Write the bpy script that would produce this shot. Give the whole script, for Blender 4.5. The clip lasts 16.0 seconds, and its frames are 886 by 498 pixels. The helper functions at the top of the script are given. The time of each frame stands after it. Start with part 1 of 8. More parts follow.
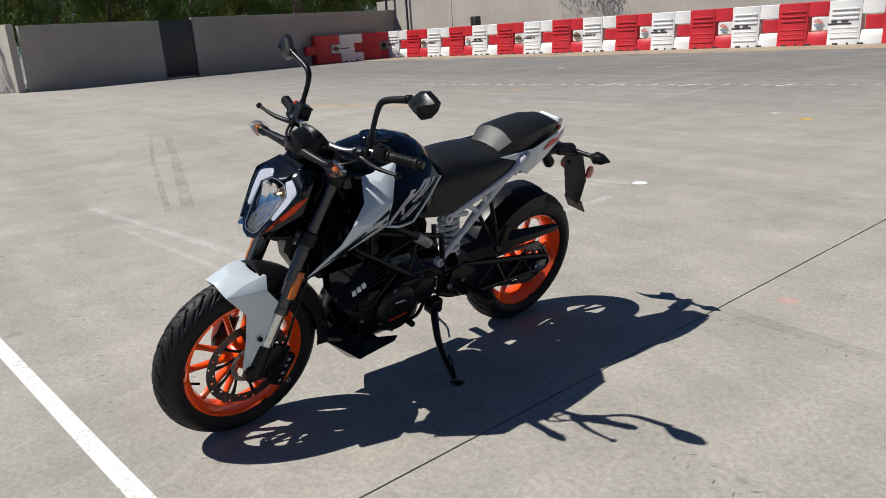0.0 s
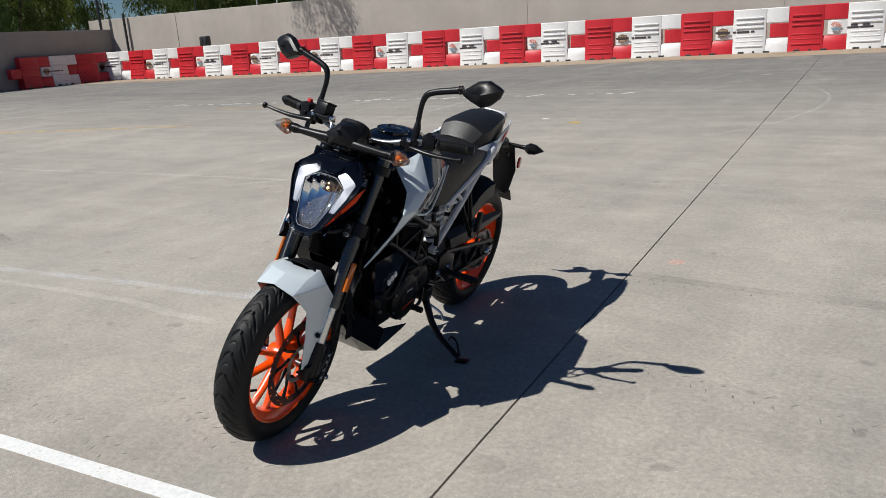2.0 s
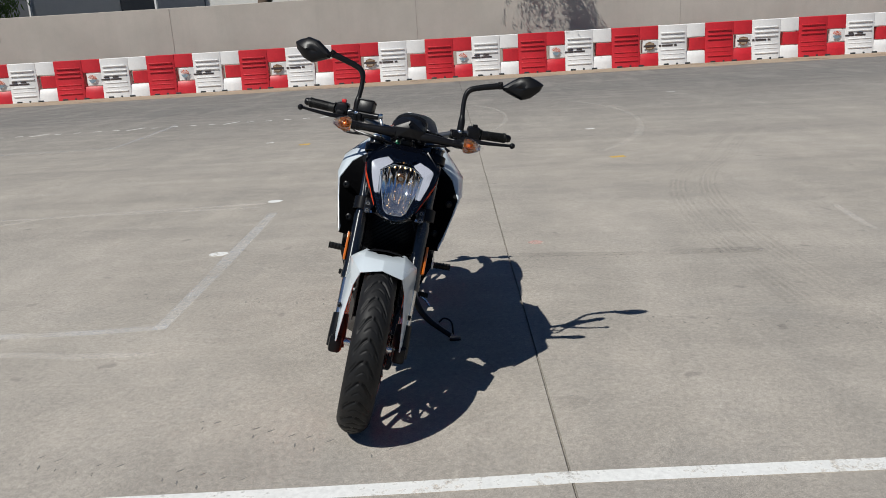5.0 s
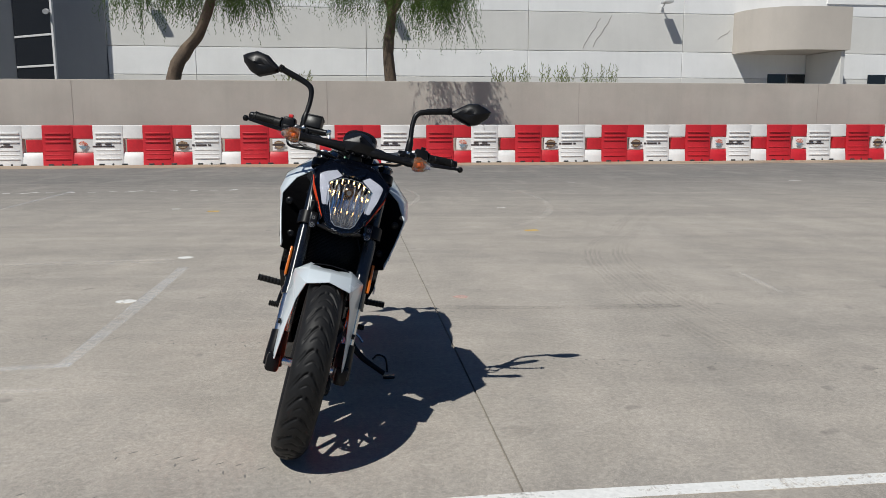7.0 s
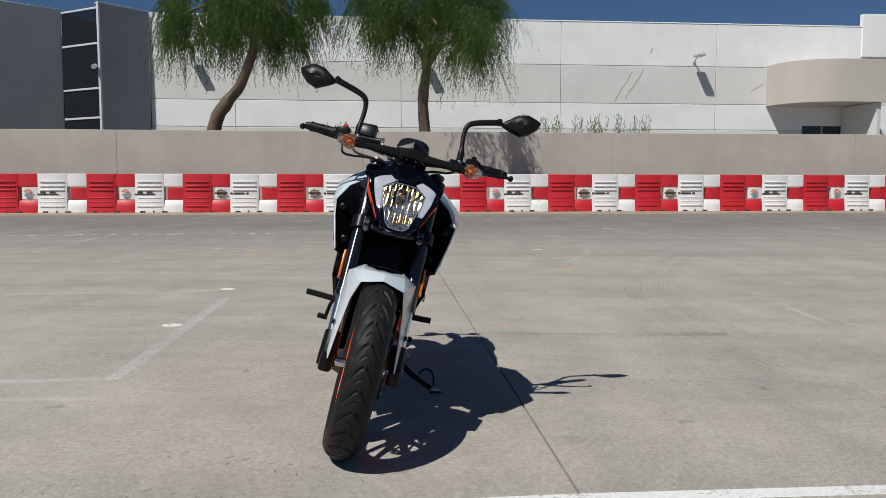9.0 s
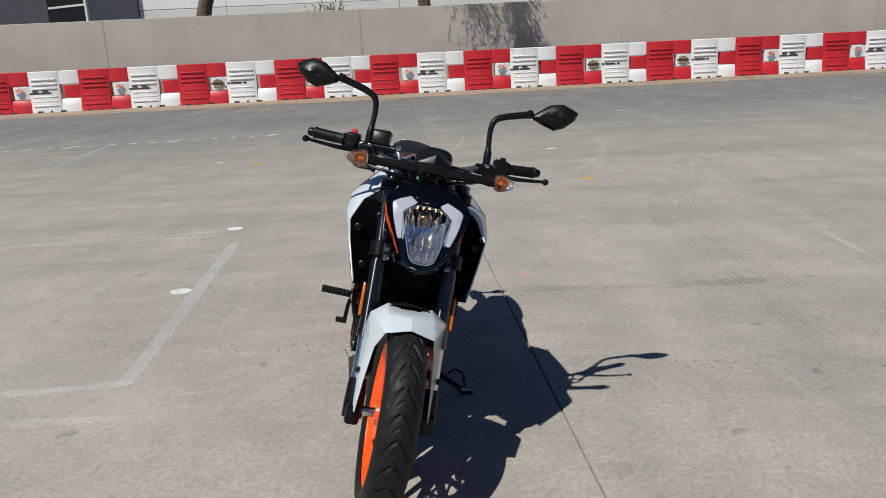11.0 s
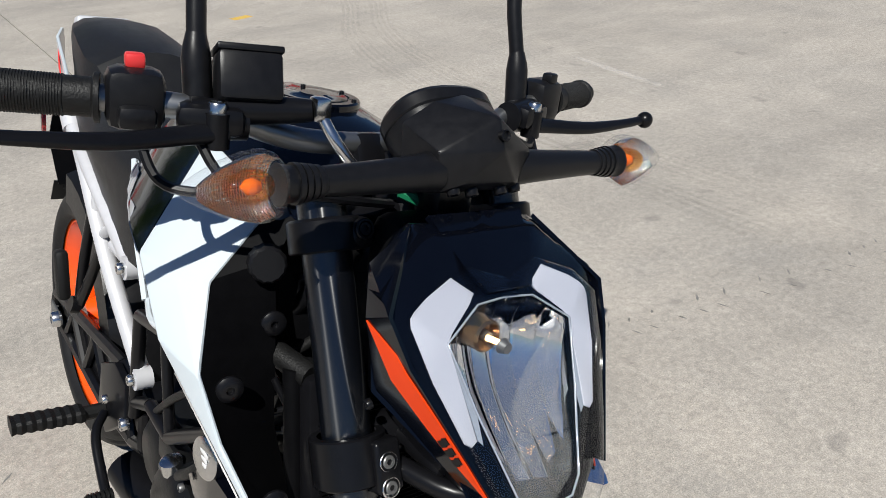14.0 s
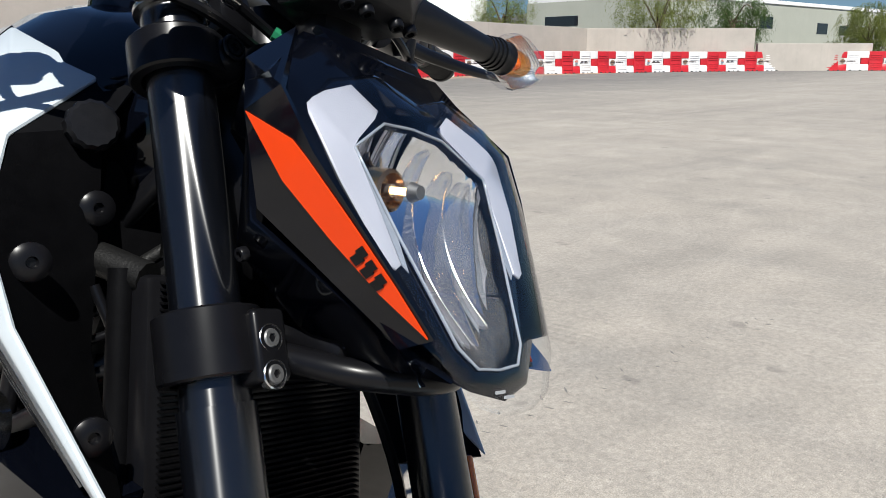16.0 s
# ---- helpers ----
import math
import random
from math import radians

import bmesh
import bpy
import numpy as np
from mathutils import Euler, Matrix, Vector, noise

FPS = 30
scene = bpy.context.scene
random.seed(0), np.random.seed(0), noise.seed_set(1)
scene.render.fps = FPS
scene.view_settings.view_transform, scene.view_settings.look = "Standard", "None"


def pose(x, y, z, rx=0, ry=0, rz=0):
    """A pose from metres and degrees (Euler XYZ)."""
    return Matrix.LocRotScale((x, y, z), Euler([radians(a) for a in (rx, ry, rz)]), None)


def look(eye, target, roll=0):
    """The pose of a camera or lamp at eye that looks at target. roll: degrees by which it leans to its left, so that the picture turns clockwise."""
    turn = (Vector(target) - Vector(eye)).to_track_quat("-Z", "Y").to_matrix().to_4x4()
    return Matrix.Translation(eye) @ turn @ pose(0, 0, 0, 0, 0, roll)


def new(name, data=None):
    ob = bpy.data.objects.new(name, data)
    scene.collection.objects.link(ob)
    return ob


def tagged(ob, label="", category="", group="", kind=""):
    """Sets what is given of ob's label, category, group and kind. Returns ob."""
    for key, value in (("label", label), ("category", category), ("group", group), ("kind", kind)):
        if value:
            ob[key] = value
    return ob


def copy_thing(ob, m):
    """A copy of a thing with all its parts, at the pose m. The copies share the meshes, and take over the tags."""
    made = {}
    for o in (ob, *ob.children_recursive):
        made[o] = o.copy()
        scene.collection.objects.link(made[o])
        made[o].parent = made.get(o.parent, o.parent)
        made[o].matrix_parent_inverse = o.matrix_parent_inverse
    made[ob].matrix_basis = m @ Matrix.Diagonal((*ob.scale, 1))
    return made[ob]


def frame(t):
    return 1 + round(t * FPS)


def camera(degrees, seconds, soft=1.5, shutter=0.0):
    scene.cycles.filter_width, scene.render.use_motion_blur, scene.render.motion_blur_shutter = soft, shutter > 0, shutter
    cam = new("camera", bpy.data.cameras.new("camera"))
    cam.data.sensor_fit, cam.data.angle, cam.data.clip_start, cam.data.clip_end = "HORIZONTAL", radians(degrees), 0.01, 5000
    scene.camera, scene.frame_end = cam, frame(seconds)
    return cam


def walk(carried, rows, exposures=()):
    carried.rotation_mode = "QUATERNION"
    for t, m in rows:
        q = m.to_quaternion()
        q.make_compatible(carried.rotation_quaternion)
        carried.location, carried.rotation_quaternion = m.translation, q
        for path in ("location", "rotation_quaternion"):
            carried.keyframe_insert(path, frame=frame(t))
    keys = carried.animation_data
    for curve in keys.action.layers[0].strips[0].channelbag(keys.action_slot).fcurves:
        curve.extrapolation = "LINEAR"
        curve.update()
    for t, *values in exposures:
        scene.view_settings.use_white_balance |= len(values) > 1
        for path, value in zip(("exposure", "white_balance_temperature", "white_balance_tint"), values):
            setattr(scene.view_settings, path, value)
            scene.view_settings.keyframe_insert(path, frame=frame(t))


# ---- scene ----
cam = camera(60.35, 16.0, soft=0.5)
PATH = [
    (0, (2.3882, -0.6851, 1.2765), (0.8245, 0.4330, 0.7246), -3.81),
    (0.5, (2.2689, -0.9159, 1.2635), (0.8218, 0.3551, 0.7246), -3.53),
    (1, (2.1497, -1.1401, 1.2661), (0.8216, 0.2543, 0.7260), -3.84),
    (1.5, (1.9836, -1.3157, 1.2692), (0.7588, 0.1657, 0.7165), -3.82),
    (2, (1.7976, -1.5048, 1.2653), (0.7277, 0.0947, 0.7203), -3.73),
    (2.5, (1.6060, -1.6868, 1.2672), (0.6988, 0.0124, 0.7290), -3.64),
    (3, (1.3896, -1.8095, 1.2629), (0.6442, -0.0341, 0.7222), -3.58),
    (3.5, (1.1748, -1.9815, 1.2640), (0.6409, -0.1332, 0.7173), -3.73),
    (4, (0.9690, -2.1178, 1.2665), (0.5967, -0.2288, 0.7252), -3.88),
    (4.2, (0.8720, -2.1544, 1.2548), (0.5515, -0.2542, 0.7196), -4.03),
    (6.3, (0.4136, -2.2651, 1.2515), (0.3660, -0.3155, 0.8077), -0.77),
    (6.5, (0.4227, -2.2386, 1.1909), (0.4199, -0.2804, 0.7845), -0.44),
    (7, (0.4088, -2.2336, 1.0042), (0.4719, -0.2566, 0.7087), -0.16),
    (7.5, (0.3553, -2.2545, 0.8875), (0.4238, -0.2662, 0.6825), -0.38),
    (8, (0.3225, -2.2698, 0.8572), (0.3571, -0.2751, 0.7158), -0.17),
    (8.5, (0.3280, -2.2733, 0.8499), (0.3336, -0.2779, 0.7144), 0.05),
    (9, (0.3382, -2.2689, 0.8465), (0.3207, -0.2752, 0.6889), -0.00),
    (9.2, (0.3363, -2.2650, 0.8485), (0.3154, -0.2720, 0.6825), -0.20),
    (11.3, (0.2439, -1.7631, 1.3338), (0.2142, 0.1591, 0.7821), -3.45),
    (11.5, (0.1807, -1.6460, 1.3421), (0.2033, 0.2655, 0.7540), -4.21),
    (12, (0.0818, -1.2803, 1.3175), (0.2403, 0.5826, 0.6073), -4.32),
    (12.5, (-0.0205, -0.9560, 1.2840), (0.3176, 0.8463, 0.4857), -4.52),
    (13, (-0.1098, -0.6648, 1.2686), (0.4667, 1.0424, 0.4007), -5.22),
    (13.5, (-0.1201, -0.3790, 1.2453), (0.5951, 1.2487, 0.3292), -5.00),
    (14, (-0.1312, -0.1883, 1.2258), (0.7335, 1.3291, 0.2513), -3.53),
    (14.5, (-0.1217, -0.1248, 1.1667), (0.9017, 1.2729, 0.1670), -1.06),
    (15, (-0.1423, -0.1182, 1.0910), (0.9867, 1.2786, 0.2110), -0.66),
    (15.5, (-0.1724, -0.1192, 0.9915), (1.0957, 1.2853, 0.3440), -0.58),
    (16, (-0.1878, -0.1234, 0.9091), (1.2051, 1.2279, 0.4258), -0.18),
]
EXPOSURES = [(0, 0.18), (1, 0.14), (2, 0.08), (3, -0.02), (4, -0.1), (6.5, -0.13), (9, -0.13), (11.5, -0.1), (12.5, 0.0), (13.5, 0.15), (14.5, 0.36), (16, 0.42)]
walk(cam, [(t, look(eye, target, roll)) for t, eye, target, roll in PATH], EXPOSURES)

# ---- daylight ----
SUN_WAY = Vector((0.502, 0.622, -1.149)).normalized()
world = bpy.data.worlds.new("sky")
scene.world = world
world.use_nodes = True
wn = world.node_tree
wn.nodes.clear()
sky = wn.nodes.new("ShaderNodeTexSky")
sky.sky_type, sky.sun_disc = "NISHITA", False
sky.sun_elevation = math.asin(-SUN_WAY.z)
sky.sun_rotation = math.atan2(-SUN_WAY.x, -SUN_WAY.y)
sky.air_density, sky.dust_density, sky.ozone_density, sky.altitude = 1.0, 0.25, 2.2, 600
sky_bg = wn.nodes.new("ShaderNodeBackground")
sky_bg.inputs["Strength"].default_value = 0.041
sky_out = wn.nodes.new("ShaderNodeOutputWorld")
deep = wn.nodes.new("ShaderNodeMix")
deep.data_type, deep.blend_type = "RGBA", "MULTIPLY"
deep.inputs[0].default_value = 1.0
deep.inputs[7].default_value = (0.64, 0.85, 1.12, 1)
wn.links.new(sky.outputs[0], deep.inputs[6])
wn.links.new(deep.outputs[2], sky_bg.inputs[0])
wn.links.new(sky_bg.outputs[0], sky_out.inputs[0])
sun_data = bpy.data.lights.new("sun", "SUN")
sun_data.energy, sun_data.angle, sun_data.color = 4.9, radians(0.53), (1.0, 0.988, 0.935)
sun_lamp = new("sun", sun_data)
sun_lamp.matrix_world = look((-20, -25, 50), Vector((-20, -25, 50)) + SUN_WAY)


# ---- materials ----
class Mat:
    """A small builder for node materials."""

    def __init__(self, name, color=(0.5, 0.5, 0.5), rough=0.5, metal=0.0, coat=0.0, spec=0.5):
        self.m = bpy.data.materials.new(name)
        self.m.use_nodes = True
        self.t = self.m.node_tree
        self.b = self.t.nodes["Principled BSDF"]
        self.b.inputs["Base Color"].default_value = (*color, 1)
        self.b.inputs["Roughness"].default_value = rough
        self.b.inputs["Metallic"].default_value = metal
        self.b.inputs["Coat Weight"].default_value = coat
        self.b.inputs["Coat Roughness"].default_value = 0.04
        self.b.inputs["Specular IOR Level"].default_value = spec
        self.co = None

    def node(self, kind, **values):
        n = self.t.nodes.new(kind)
        for key, value in values.items():
            n.inputs[key].default_value = value
        return n

    def link(self, a, b):
        self.t.links.new(a, b)

    def coords(self):
        if self.co is None:
            self.co = self.t.nodes.new("ShaderNodeNewGeometry").outputs["Position"]
        return self.co

    def local(self):
        return self.t.nodes.new("ShaderNodeTexCoord").outputs["Object"]

    def noise(self, scale, detail=4.0, rough=0.55, co=None, stretch=None):
        n = self.node("ShaderNodeTexNoise", Scale=scale, Detail=detail, Roughness=rough)
        co = co or self.coords()
        if stretch:
            mp = self.t.nodes.new("ShaderNodeMapping")
            mp.inputs["Scale"].default_value = stretch[:3]
            if len(stretch) > 3:
                mp.inputs["Rotation"].default_value = (0, 0, stretch[3])
            self.link(co, mp.inputs[0])
            co = mp.outputs[0]
        self.link(co, n.inputs["Vector"])
        return n.outputs["Fac"]

    def ramp(self, fac, *stops):
        r = self.t.nodes.new("ShaderNodeValToRGB")
        e = r.color_ramp.elements
        while len(e) < len(stops):
            e.new(0.5)
        for el, (p, c) in zip(e, stops):
            el.position = p
            el.color = (*c, 1) if len(c) == 3 else c
        self.link(fac, r.inputs[0])
        return r.outputs[0]

    def math(self, op, a, b=None, clamp=False):
        n = self.t.nodes.new("ShaderNodeMath")
        n.operation, n.use_clamp = op, clamp
        for i, v in enumerate((a, b)):
            if v is None:
                continue
            if isinstance(v, (int, float)):
                n.inputs[i].default_value = v
            else:
                self.link(v, n.inputs[i])
        return n.outputs[0]

    def mix(self, fac, a, b, blend="MIX"):
        n = self.t.nodes.new("ShaderNodeMix")
        n.data_type, n.blend_type = "RGBA", blend
        for i, v in ((0, fac), (6, a), (7, b)):
            if isinstance(v, (int, float)):
                n.inputs[i].default_value = v
            elif isinstance(v, tuple):
                n.inputs[i].default_value = (*v, 1)
            else:
                self.link(v, n.inputs[i])
        return n.outputs[2]

    def color(self, c):
        self.link(c, self.b.inputs["Base Color"])
        return self

    def rough(self, fac, low, high):
        n = self.t.nodes.new("ShaderNodeMapRange")
        n.inputs["To Min"].default_value, n.inputs["To Max"].default_value = low, high
        self.link(fac, n.inputs[0])
        self.link(n.outputs[0], self.b.inputs["Roughness"])
        return self

    def bump(self, fac, strength=0.3, distance=0.01):
        n = self.node("ShaderNodeBump", Strength=strength, Distance=distance)
        self.link(fac, n.inputs["Height"])
        old = self.b.inputs["Normal"].links
        if old:
            self.link(old[0].from_socket, n.inputs["Normal"])
        self.link(n.outputs[0], self.b.inputs["Normal"])
        return self


def simple(name, color, rough=0.5, metal=0.0, coat=0.0, grain=60.0, vary=0.12, bump=0.0, spec=0.5):
    """A surface with slight variation at two scales."""
    m = Mat(name, color, rough, metal, coat, spec)
    big, fine = m.noise(grain * 0.12, co=m.local()), m.noise(grain, 5, co=m.local())
    dark, light = tuple(c * (1 - vary) for c in color), tuple(min(1, c * (1 + vary)) for c in color)
    m.color(m.mix(0.5, m.ramp(big, (0.3, dark), (0.7, light)), m.ramp(fine, (0.3, dark), (0.7, light))))
    m.rough(big, max(0.02, rough * 0.8), min(1, rough * 1.2))
    if bump:
        m.bump(fine, bump, 0.002)
    return m.m


def concrete_ground():
    m = Mat("weathered_concrete", rough=0.85, spec=0.3)
    co = m.coords()
    sep = m.t.nodes.new("ShaderNodeSeparateXYZ")
    m.link(co, sep.inputs[0])
    big = m.noise(0.35, 5, 0.6)
    mid = m.noise(2.3, 6, 0.65)
    streak = m.noise(0.9, 6, 0.6, stretch=(0.12, 1.0, 1.0, 0.12))
    swirl = m.noise(1.1, 6, 0.62, stretch=(1.0, 0.22, 1.0, -0.5))
    fine = m.noise(48, 6, 0.72)
    grit = m.noise(300, 3, 0.65)
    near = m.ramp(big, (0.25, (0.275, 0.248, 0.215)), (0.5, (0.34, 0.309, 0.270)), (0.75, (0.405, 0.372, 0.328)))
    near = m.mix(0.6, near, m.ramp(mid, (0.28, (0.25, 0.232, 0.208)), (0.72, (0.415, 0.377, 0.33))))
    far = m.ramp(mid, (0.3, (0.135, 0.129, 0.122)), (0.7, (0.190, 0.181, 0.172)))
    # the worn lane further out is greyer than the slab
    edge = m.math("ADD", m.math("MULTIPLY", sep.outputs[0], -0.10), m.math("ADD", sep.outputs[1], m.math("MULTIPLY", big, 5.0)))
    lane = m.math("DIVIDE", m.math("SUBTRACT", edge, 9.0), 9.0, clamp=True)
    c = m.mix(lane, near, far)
    # rubbed streaks, pale sweeps and marbled stains
    c = m.mix(m.math("MULTIPLY", m.ramp(streak, (0.47, (0, 0, 0)), (0.70, (1, 1, 1))), 0.5), c, (0.20, 0.186, 0.17))
    c = m.mix(m.math("MULTIPLY", m.ramp(swirl, (0.52, (0, 0, 0)), (0.7, (1, 1, 1))), 0.26), c, (0.47, 0.43, 0.38))
    sweep = m.noise(1.6, 6, 0.6, stretch=(1.0, 0.10, 1.0, 0.55))
    c = m.mix(m.math("MULTIPLY", m.ramp(sweep, (0.44, (0, 0, 0)), (0.66, (1, 1, 1))), 0.26), c, (0.225, 0.212, 0.195))
    brush = m.noise(2.6, 5, 0.6, stretch=(0.08, 1.0, 1.0, 1.35))
    c = m.mix(m.math("MULTIPLY", m.ramp(brush, (0.50, (0, 0, 0)), (0.72, (1, 1, 1))), 0.22), c, (0.46, 0.42, 0.37))
    marble = m.node("ShaderNodeTexNoise", Scale=0.55, Detail=7.0, Roughness=0.62, Distortion=2.6)
    m.link(co, marble.inputs["Vector"])
    c = m.mix(m.math("MULTIPLY", m.ramp(marble.outputs["Fac"], (0.47, (0, 0, 0)), (0.50, (1, 1, 1)), (0.53, (0, 0, 0))), 0.10), c, (0.54, 0.50, 0.45))
    patch = m.noise(1.3, 7, 0.7)
    c = m.mix(m.math("MULTIPLY", m.ramp(patch, (0.56, (0, 0, 0)), (0.63, (1, 1, 1))), 0.16), c, (0.215, 0.208, 0.198))
    c = m.mix(0.42, c, m.ramp(fine, (0.25, (0.2, 0.2, 0.2)), (0.5, (0.5, 0.5, 0.5)), (0.75, (0.8, 0.8, 0.8))), "OVERLAY")
    c = m.mix(0.36, c, m.ramp(grit, (0.3, (0.12, 0.12, 0.12)), (0.5, (0.5, 0.5, 0.5)), (0.68, (0.92, 0.92, 0.92))), "OVERLAY")
    # exposed sand grains and small dark specks
    grain = m.node("ShaderNodeTexVoronoi", Scale=210.0)
    m.link(co, grain.inputs["Vector"])
    c = m.mix(0.22, c, m.ramp(grain.outputs["Color"], (0.1, (0.25, 0.25, 0.26)), (0.5, (0.5, 0.5, 0.5)), (0.9, (0.8, 0.77, 0.72))), "OVERLAY")
    speck = m.noise(95, 2, 0.5)
    c = m.mix(m.math("MULTIPLY", m.ramp(speck, (0.70, (0, 0, 0)), (0.74, (1, 1, 1))), 0.55), c, (0.12, 0.115, 0.11))
    spots = m.noise(7.0, 2, 0.4)
    c = m.mix(m.math("MULTIPLY", m.ramp(spots, (0.70, (0, 0, 0)), (0.76, (1, 1, 1))), 0.4), c, (0.13, 0.12, 0.115))
    m.color(c)
    m.rough(mid, 0.75, 0.95)
    m.bump(fine, 0.15, 0.003)
    m.bump(grit, 0.4, 0.0012)
    return m.m


def worn_paint(name, color, cover=0.5, scale=26.0):
    """Road paint with gaps worn through to the ground."""
    m = Mat(name, color, 0.7)
    n1 = m.noise(scale, 6, 0.7)
    n2 = m.noise(scale * 0.1, 3)
    gap = m.ramp(m.mix(0.45, n1, n2), (cover - 0.07, (0, 0, 0)), (cover + 0.05, (1, 1, 1)))
    m.color(m.ramp(n1, (0.3, tuple(c * 0.75 for c in color)), (0.7, color)))
    tr = m.t.nodes.new("ShaderNodeBsdfTransparent")
    mx = m.t.nodes.new("ShaderNodeMixShader")
    m.link(gap, mx.inputs[0])
    m.link(m.b.outputs[0], mx.inputs[1])
    m.link(tr.outputs[0], mx.inputs[2])
    m.link(mx.outputs[0], m.t.nodes["Material Output"].inputs[0])
    return m.m


def stain(name, color, strength, scale=14.0, stretch=None):
    """A thin film on the ground that lets most of it show through."""
    m = Mat(name, color, 0.85)
    n1, n2 = m.noise(scale, 6, 0.65, stretch=stretch), m.noise(scale * 0.14, 4)
    keep = m.math("MULTIPLY", m.ramp(n1, (0.30, (0.25, 0.25, 0.25)), (0.70, (1, 1, 1))), m.ramp(n2, (0.34, (0.2, 0.2, 0.2)), (0.62, (1, 1, 1))))
    tr = m.t.nodes.new("ShaderNodeBsdfTransparent")
    mx = m.t.nodes.new("ShaderNodeMixShader")
    m.link(m.math("MULTIPLY", keep, strength), mx.inputs[0])
    m.link(tr.outputs[0], mx.inputs[1])
    m.link(m.b.outputs[0], mx.inputs[2])
    m.link(mx.outputs[0], m.t.nodes["Material Output"].inputs[0])
    return m.m


def stucco(name, color, streaks=0.25, blotch=0.1):
    m = Mat(name, color, 0.9, spec=0.2)
    dark, light = tuple(c * (1 - blotch) for c in color), tuple(c * (1 + blotch) for c in color)
    c = m.ramp(m.noise(0.5, 6, 0.65), (0.3, dark), (0.7, light))
    run = m.noise(3.0, 5, 0.6, stretch=(1.0, 1.0, 0.07))
    c = m.mix(m.math("MULTIPLY", m.ramp(run, (0.5, (0, 0, 0)), (0.75, (1, 1, 1))), streaks), c, tuple(c * 0.62 for c in color))
    c = m.mix(0.2, c, m.ramp(m.noise(90, 4), (0.3, (0.3, 0.3, 0.3)), (0.7, (0.7, 0.7, 0.7))), "OVERLAY")
    m.color(c)
    m.bump(m.noise(140, 4), 0.3, 0.003)
    return m.m


def clear(name, color=(1, 1, 1), gloss=0.06, rough=0.02, ribs=0.0, mixin=1.0):
    """Clear moulded plastic: see-through with a reflection that grows at grazing angles."""
    m = Mat(name)
    t = m.t
    tr = t.nodes.new("ShaderNodeBsdfTransparent")
    tr.inputs[0].default_value = (*color, 1)
    gl = t.nodes.new("ShaderNodeBsdfGlossy")
    gl.inputs["Roughness"].default_value = rough
    fr = m.math("POWER", m.t.nodes.new("ShaderNodeLayerWeight").outputs["Facing"], 4.0)
    mx = t.nodes.new("ShaderNodeMixShader")
    m.link(m.math("ADD", m.math("MULTIPLY", fr, 0.8 * mixin), gloss + 0.015, clamp=True), mx.inputs[0])
    m.link(tr.outputs[0], mx.inputs[1])
    m.link(gl.outputs[0], mx.inputs[2])
    if ribs:
        w = m.node("ShaderNodeTexWave", Scale=ribs)
        w.bands_direction = "DIAGONAL"
        m.link(m.local(), w.inputs["Vector"])
        bp = m.node("ShaderNodeBump", Strength=0.5, Distance=0.002)
        m.link(w.outputs["Fac"], bp.inputs["Height"])
        m.link(bp.outputs[0], gl.inputs["Normal"])
    m.link(mx.outputs[0], t.nodes["Material Output"].inputs[0])
    return m.m


def foliage(name, a, b):
    m = Mat(name, a, 0.65, spec=0.2)
    geo = m.t.nodes.new("ShaderNodeNewGeometry")
    c = m.ramp(geo.outputs["Random Per Island"], (0.0, a), (1.0, b))
    m.color(m.mix(0.4, c, m.ramp(m.noise(0.8, 3), (0.3, a), (0.7, b))))
    m.b.inputs["Subsurface Weight"].default_value = 0.0
    tl = m.t.nodes.new("ShaderNodeBsdfTranslucent")
    tl.inputs[0].default_value = (b[0] * 1.6, b[1] * 1.6, b[2], 1)
    mx = m.node("ShaderNodeMixShader", Fac=0.3)
    m.link(m.b.outputs[0], mx.inputs[1])
    m.link(tl.outputs[0], mx.inputs[2])
    m.link(mx.outputs[0], m.t.nodes["Material Output"].inputs[0])
    return m.m


GROUND = concrete_ground()
LINE_WHITE = worn_paint("white_line_paint", (0.78, 0.78, 0.76), 0.60, 40)
CHALK_BLUE = stain("faded_blue_chalk", (0.52, 0.555, 0.60), 0.40, 30)
CHALK_WHITE = stain("faded_white_chalk", (0.60, 0.58, 0.56), 0.40, 26)
SCUFF = stain("pale_scuff", (0.58, 0.56, 0.53), 0.22, 12)
CHALK_YELLOW = worn_paint("yellow_marking", (0.62, 0.40, 0.07), 0.56, 30)
CHALK_PINK = worn_paint("pink_marking", (0.55, 0.34, 0.30), 0.52, 40)
TYRE_MARK = stain("tyre_rubber_mark", (0.12, 0.115, 0.11), 0.55, 22)
TYRE_FAINT = stain("faint_tyre_rubber", (0.13, 0.122, 0.115), 0.16, 18)
TREAD = worn_paint("dark_tread_dirt", (0.165, 0.157, 0.15), 0.60, 60)
OIL = stain("oil_stain", (0.07, 0.07, 0.075), 0.30, 24)
DIRT = worn_paint("tan_dirt", (0.40, 0.31, 0.22), 0.62, 5)
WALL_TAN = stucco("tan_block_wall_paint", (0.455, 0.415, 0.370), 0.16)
# darker tan: painted shade of the west wall, also joints and filled cracks
WALL_GREY = stucco("grey_tan_shade_and_joint_paint", (0.36, 0.325, 0.295), 0.18)
PANEL_WHITE = stucco("white_tilt_panel", (0.80, 0.80, 0.79), 0.08, 0.05)
PANEL_BEIGE = stucco("beige_tilt_panel", (0.665, 0.655, 0.625), 0.08, 0.05)
PANEL_TAN = stucco("tan_balcony_render", (0.50, 0.455, 0.405), 0.12, 0.06)
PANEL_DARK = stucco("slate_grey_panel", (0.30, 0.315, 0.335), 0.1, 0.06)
PANEL_GREEN = stucco("sage_panel", (0.42, 0.43, 0.37), 0.08, 0.05)
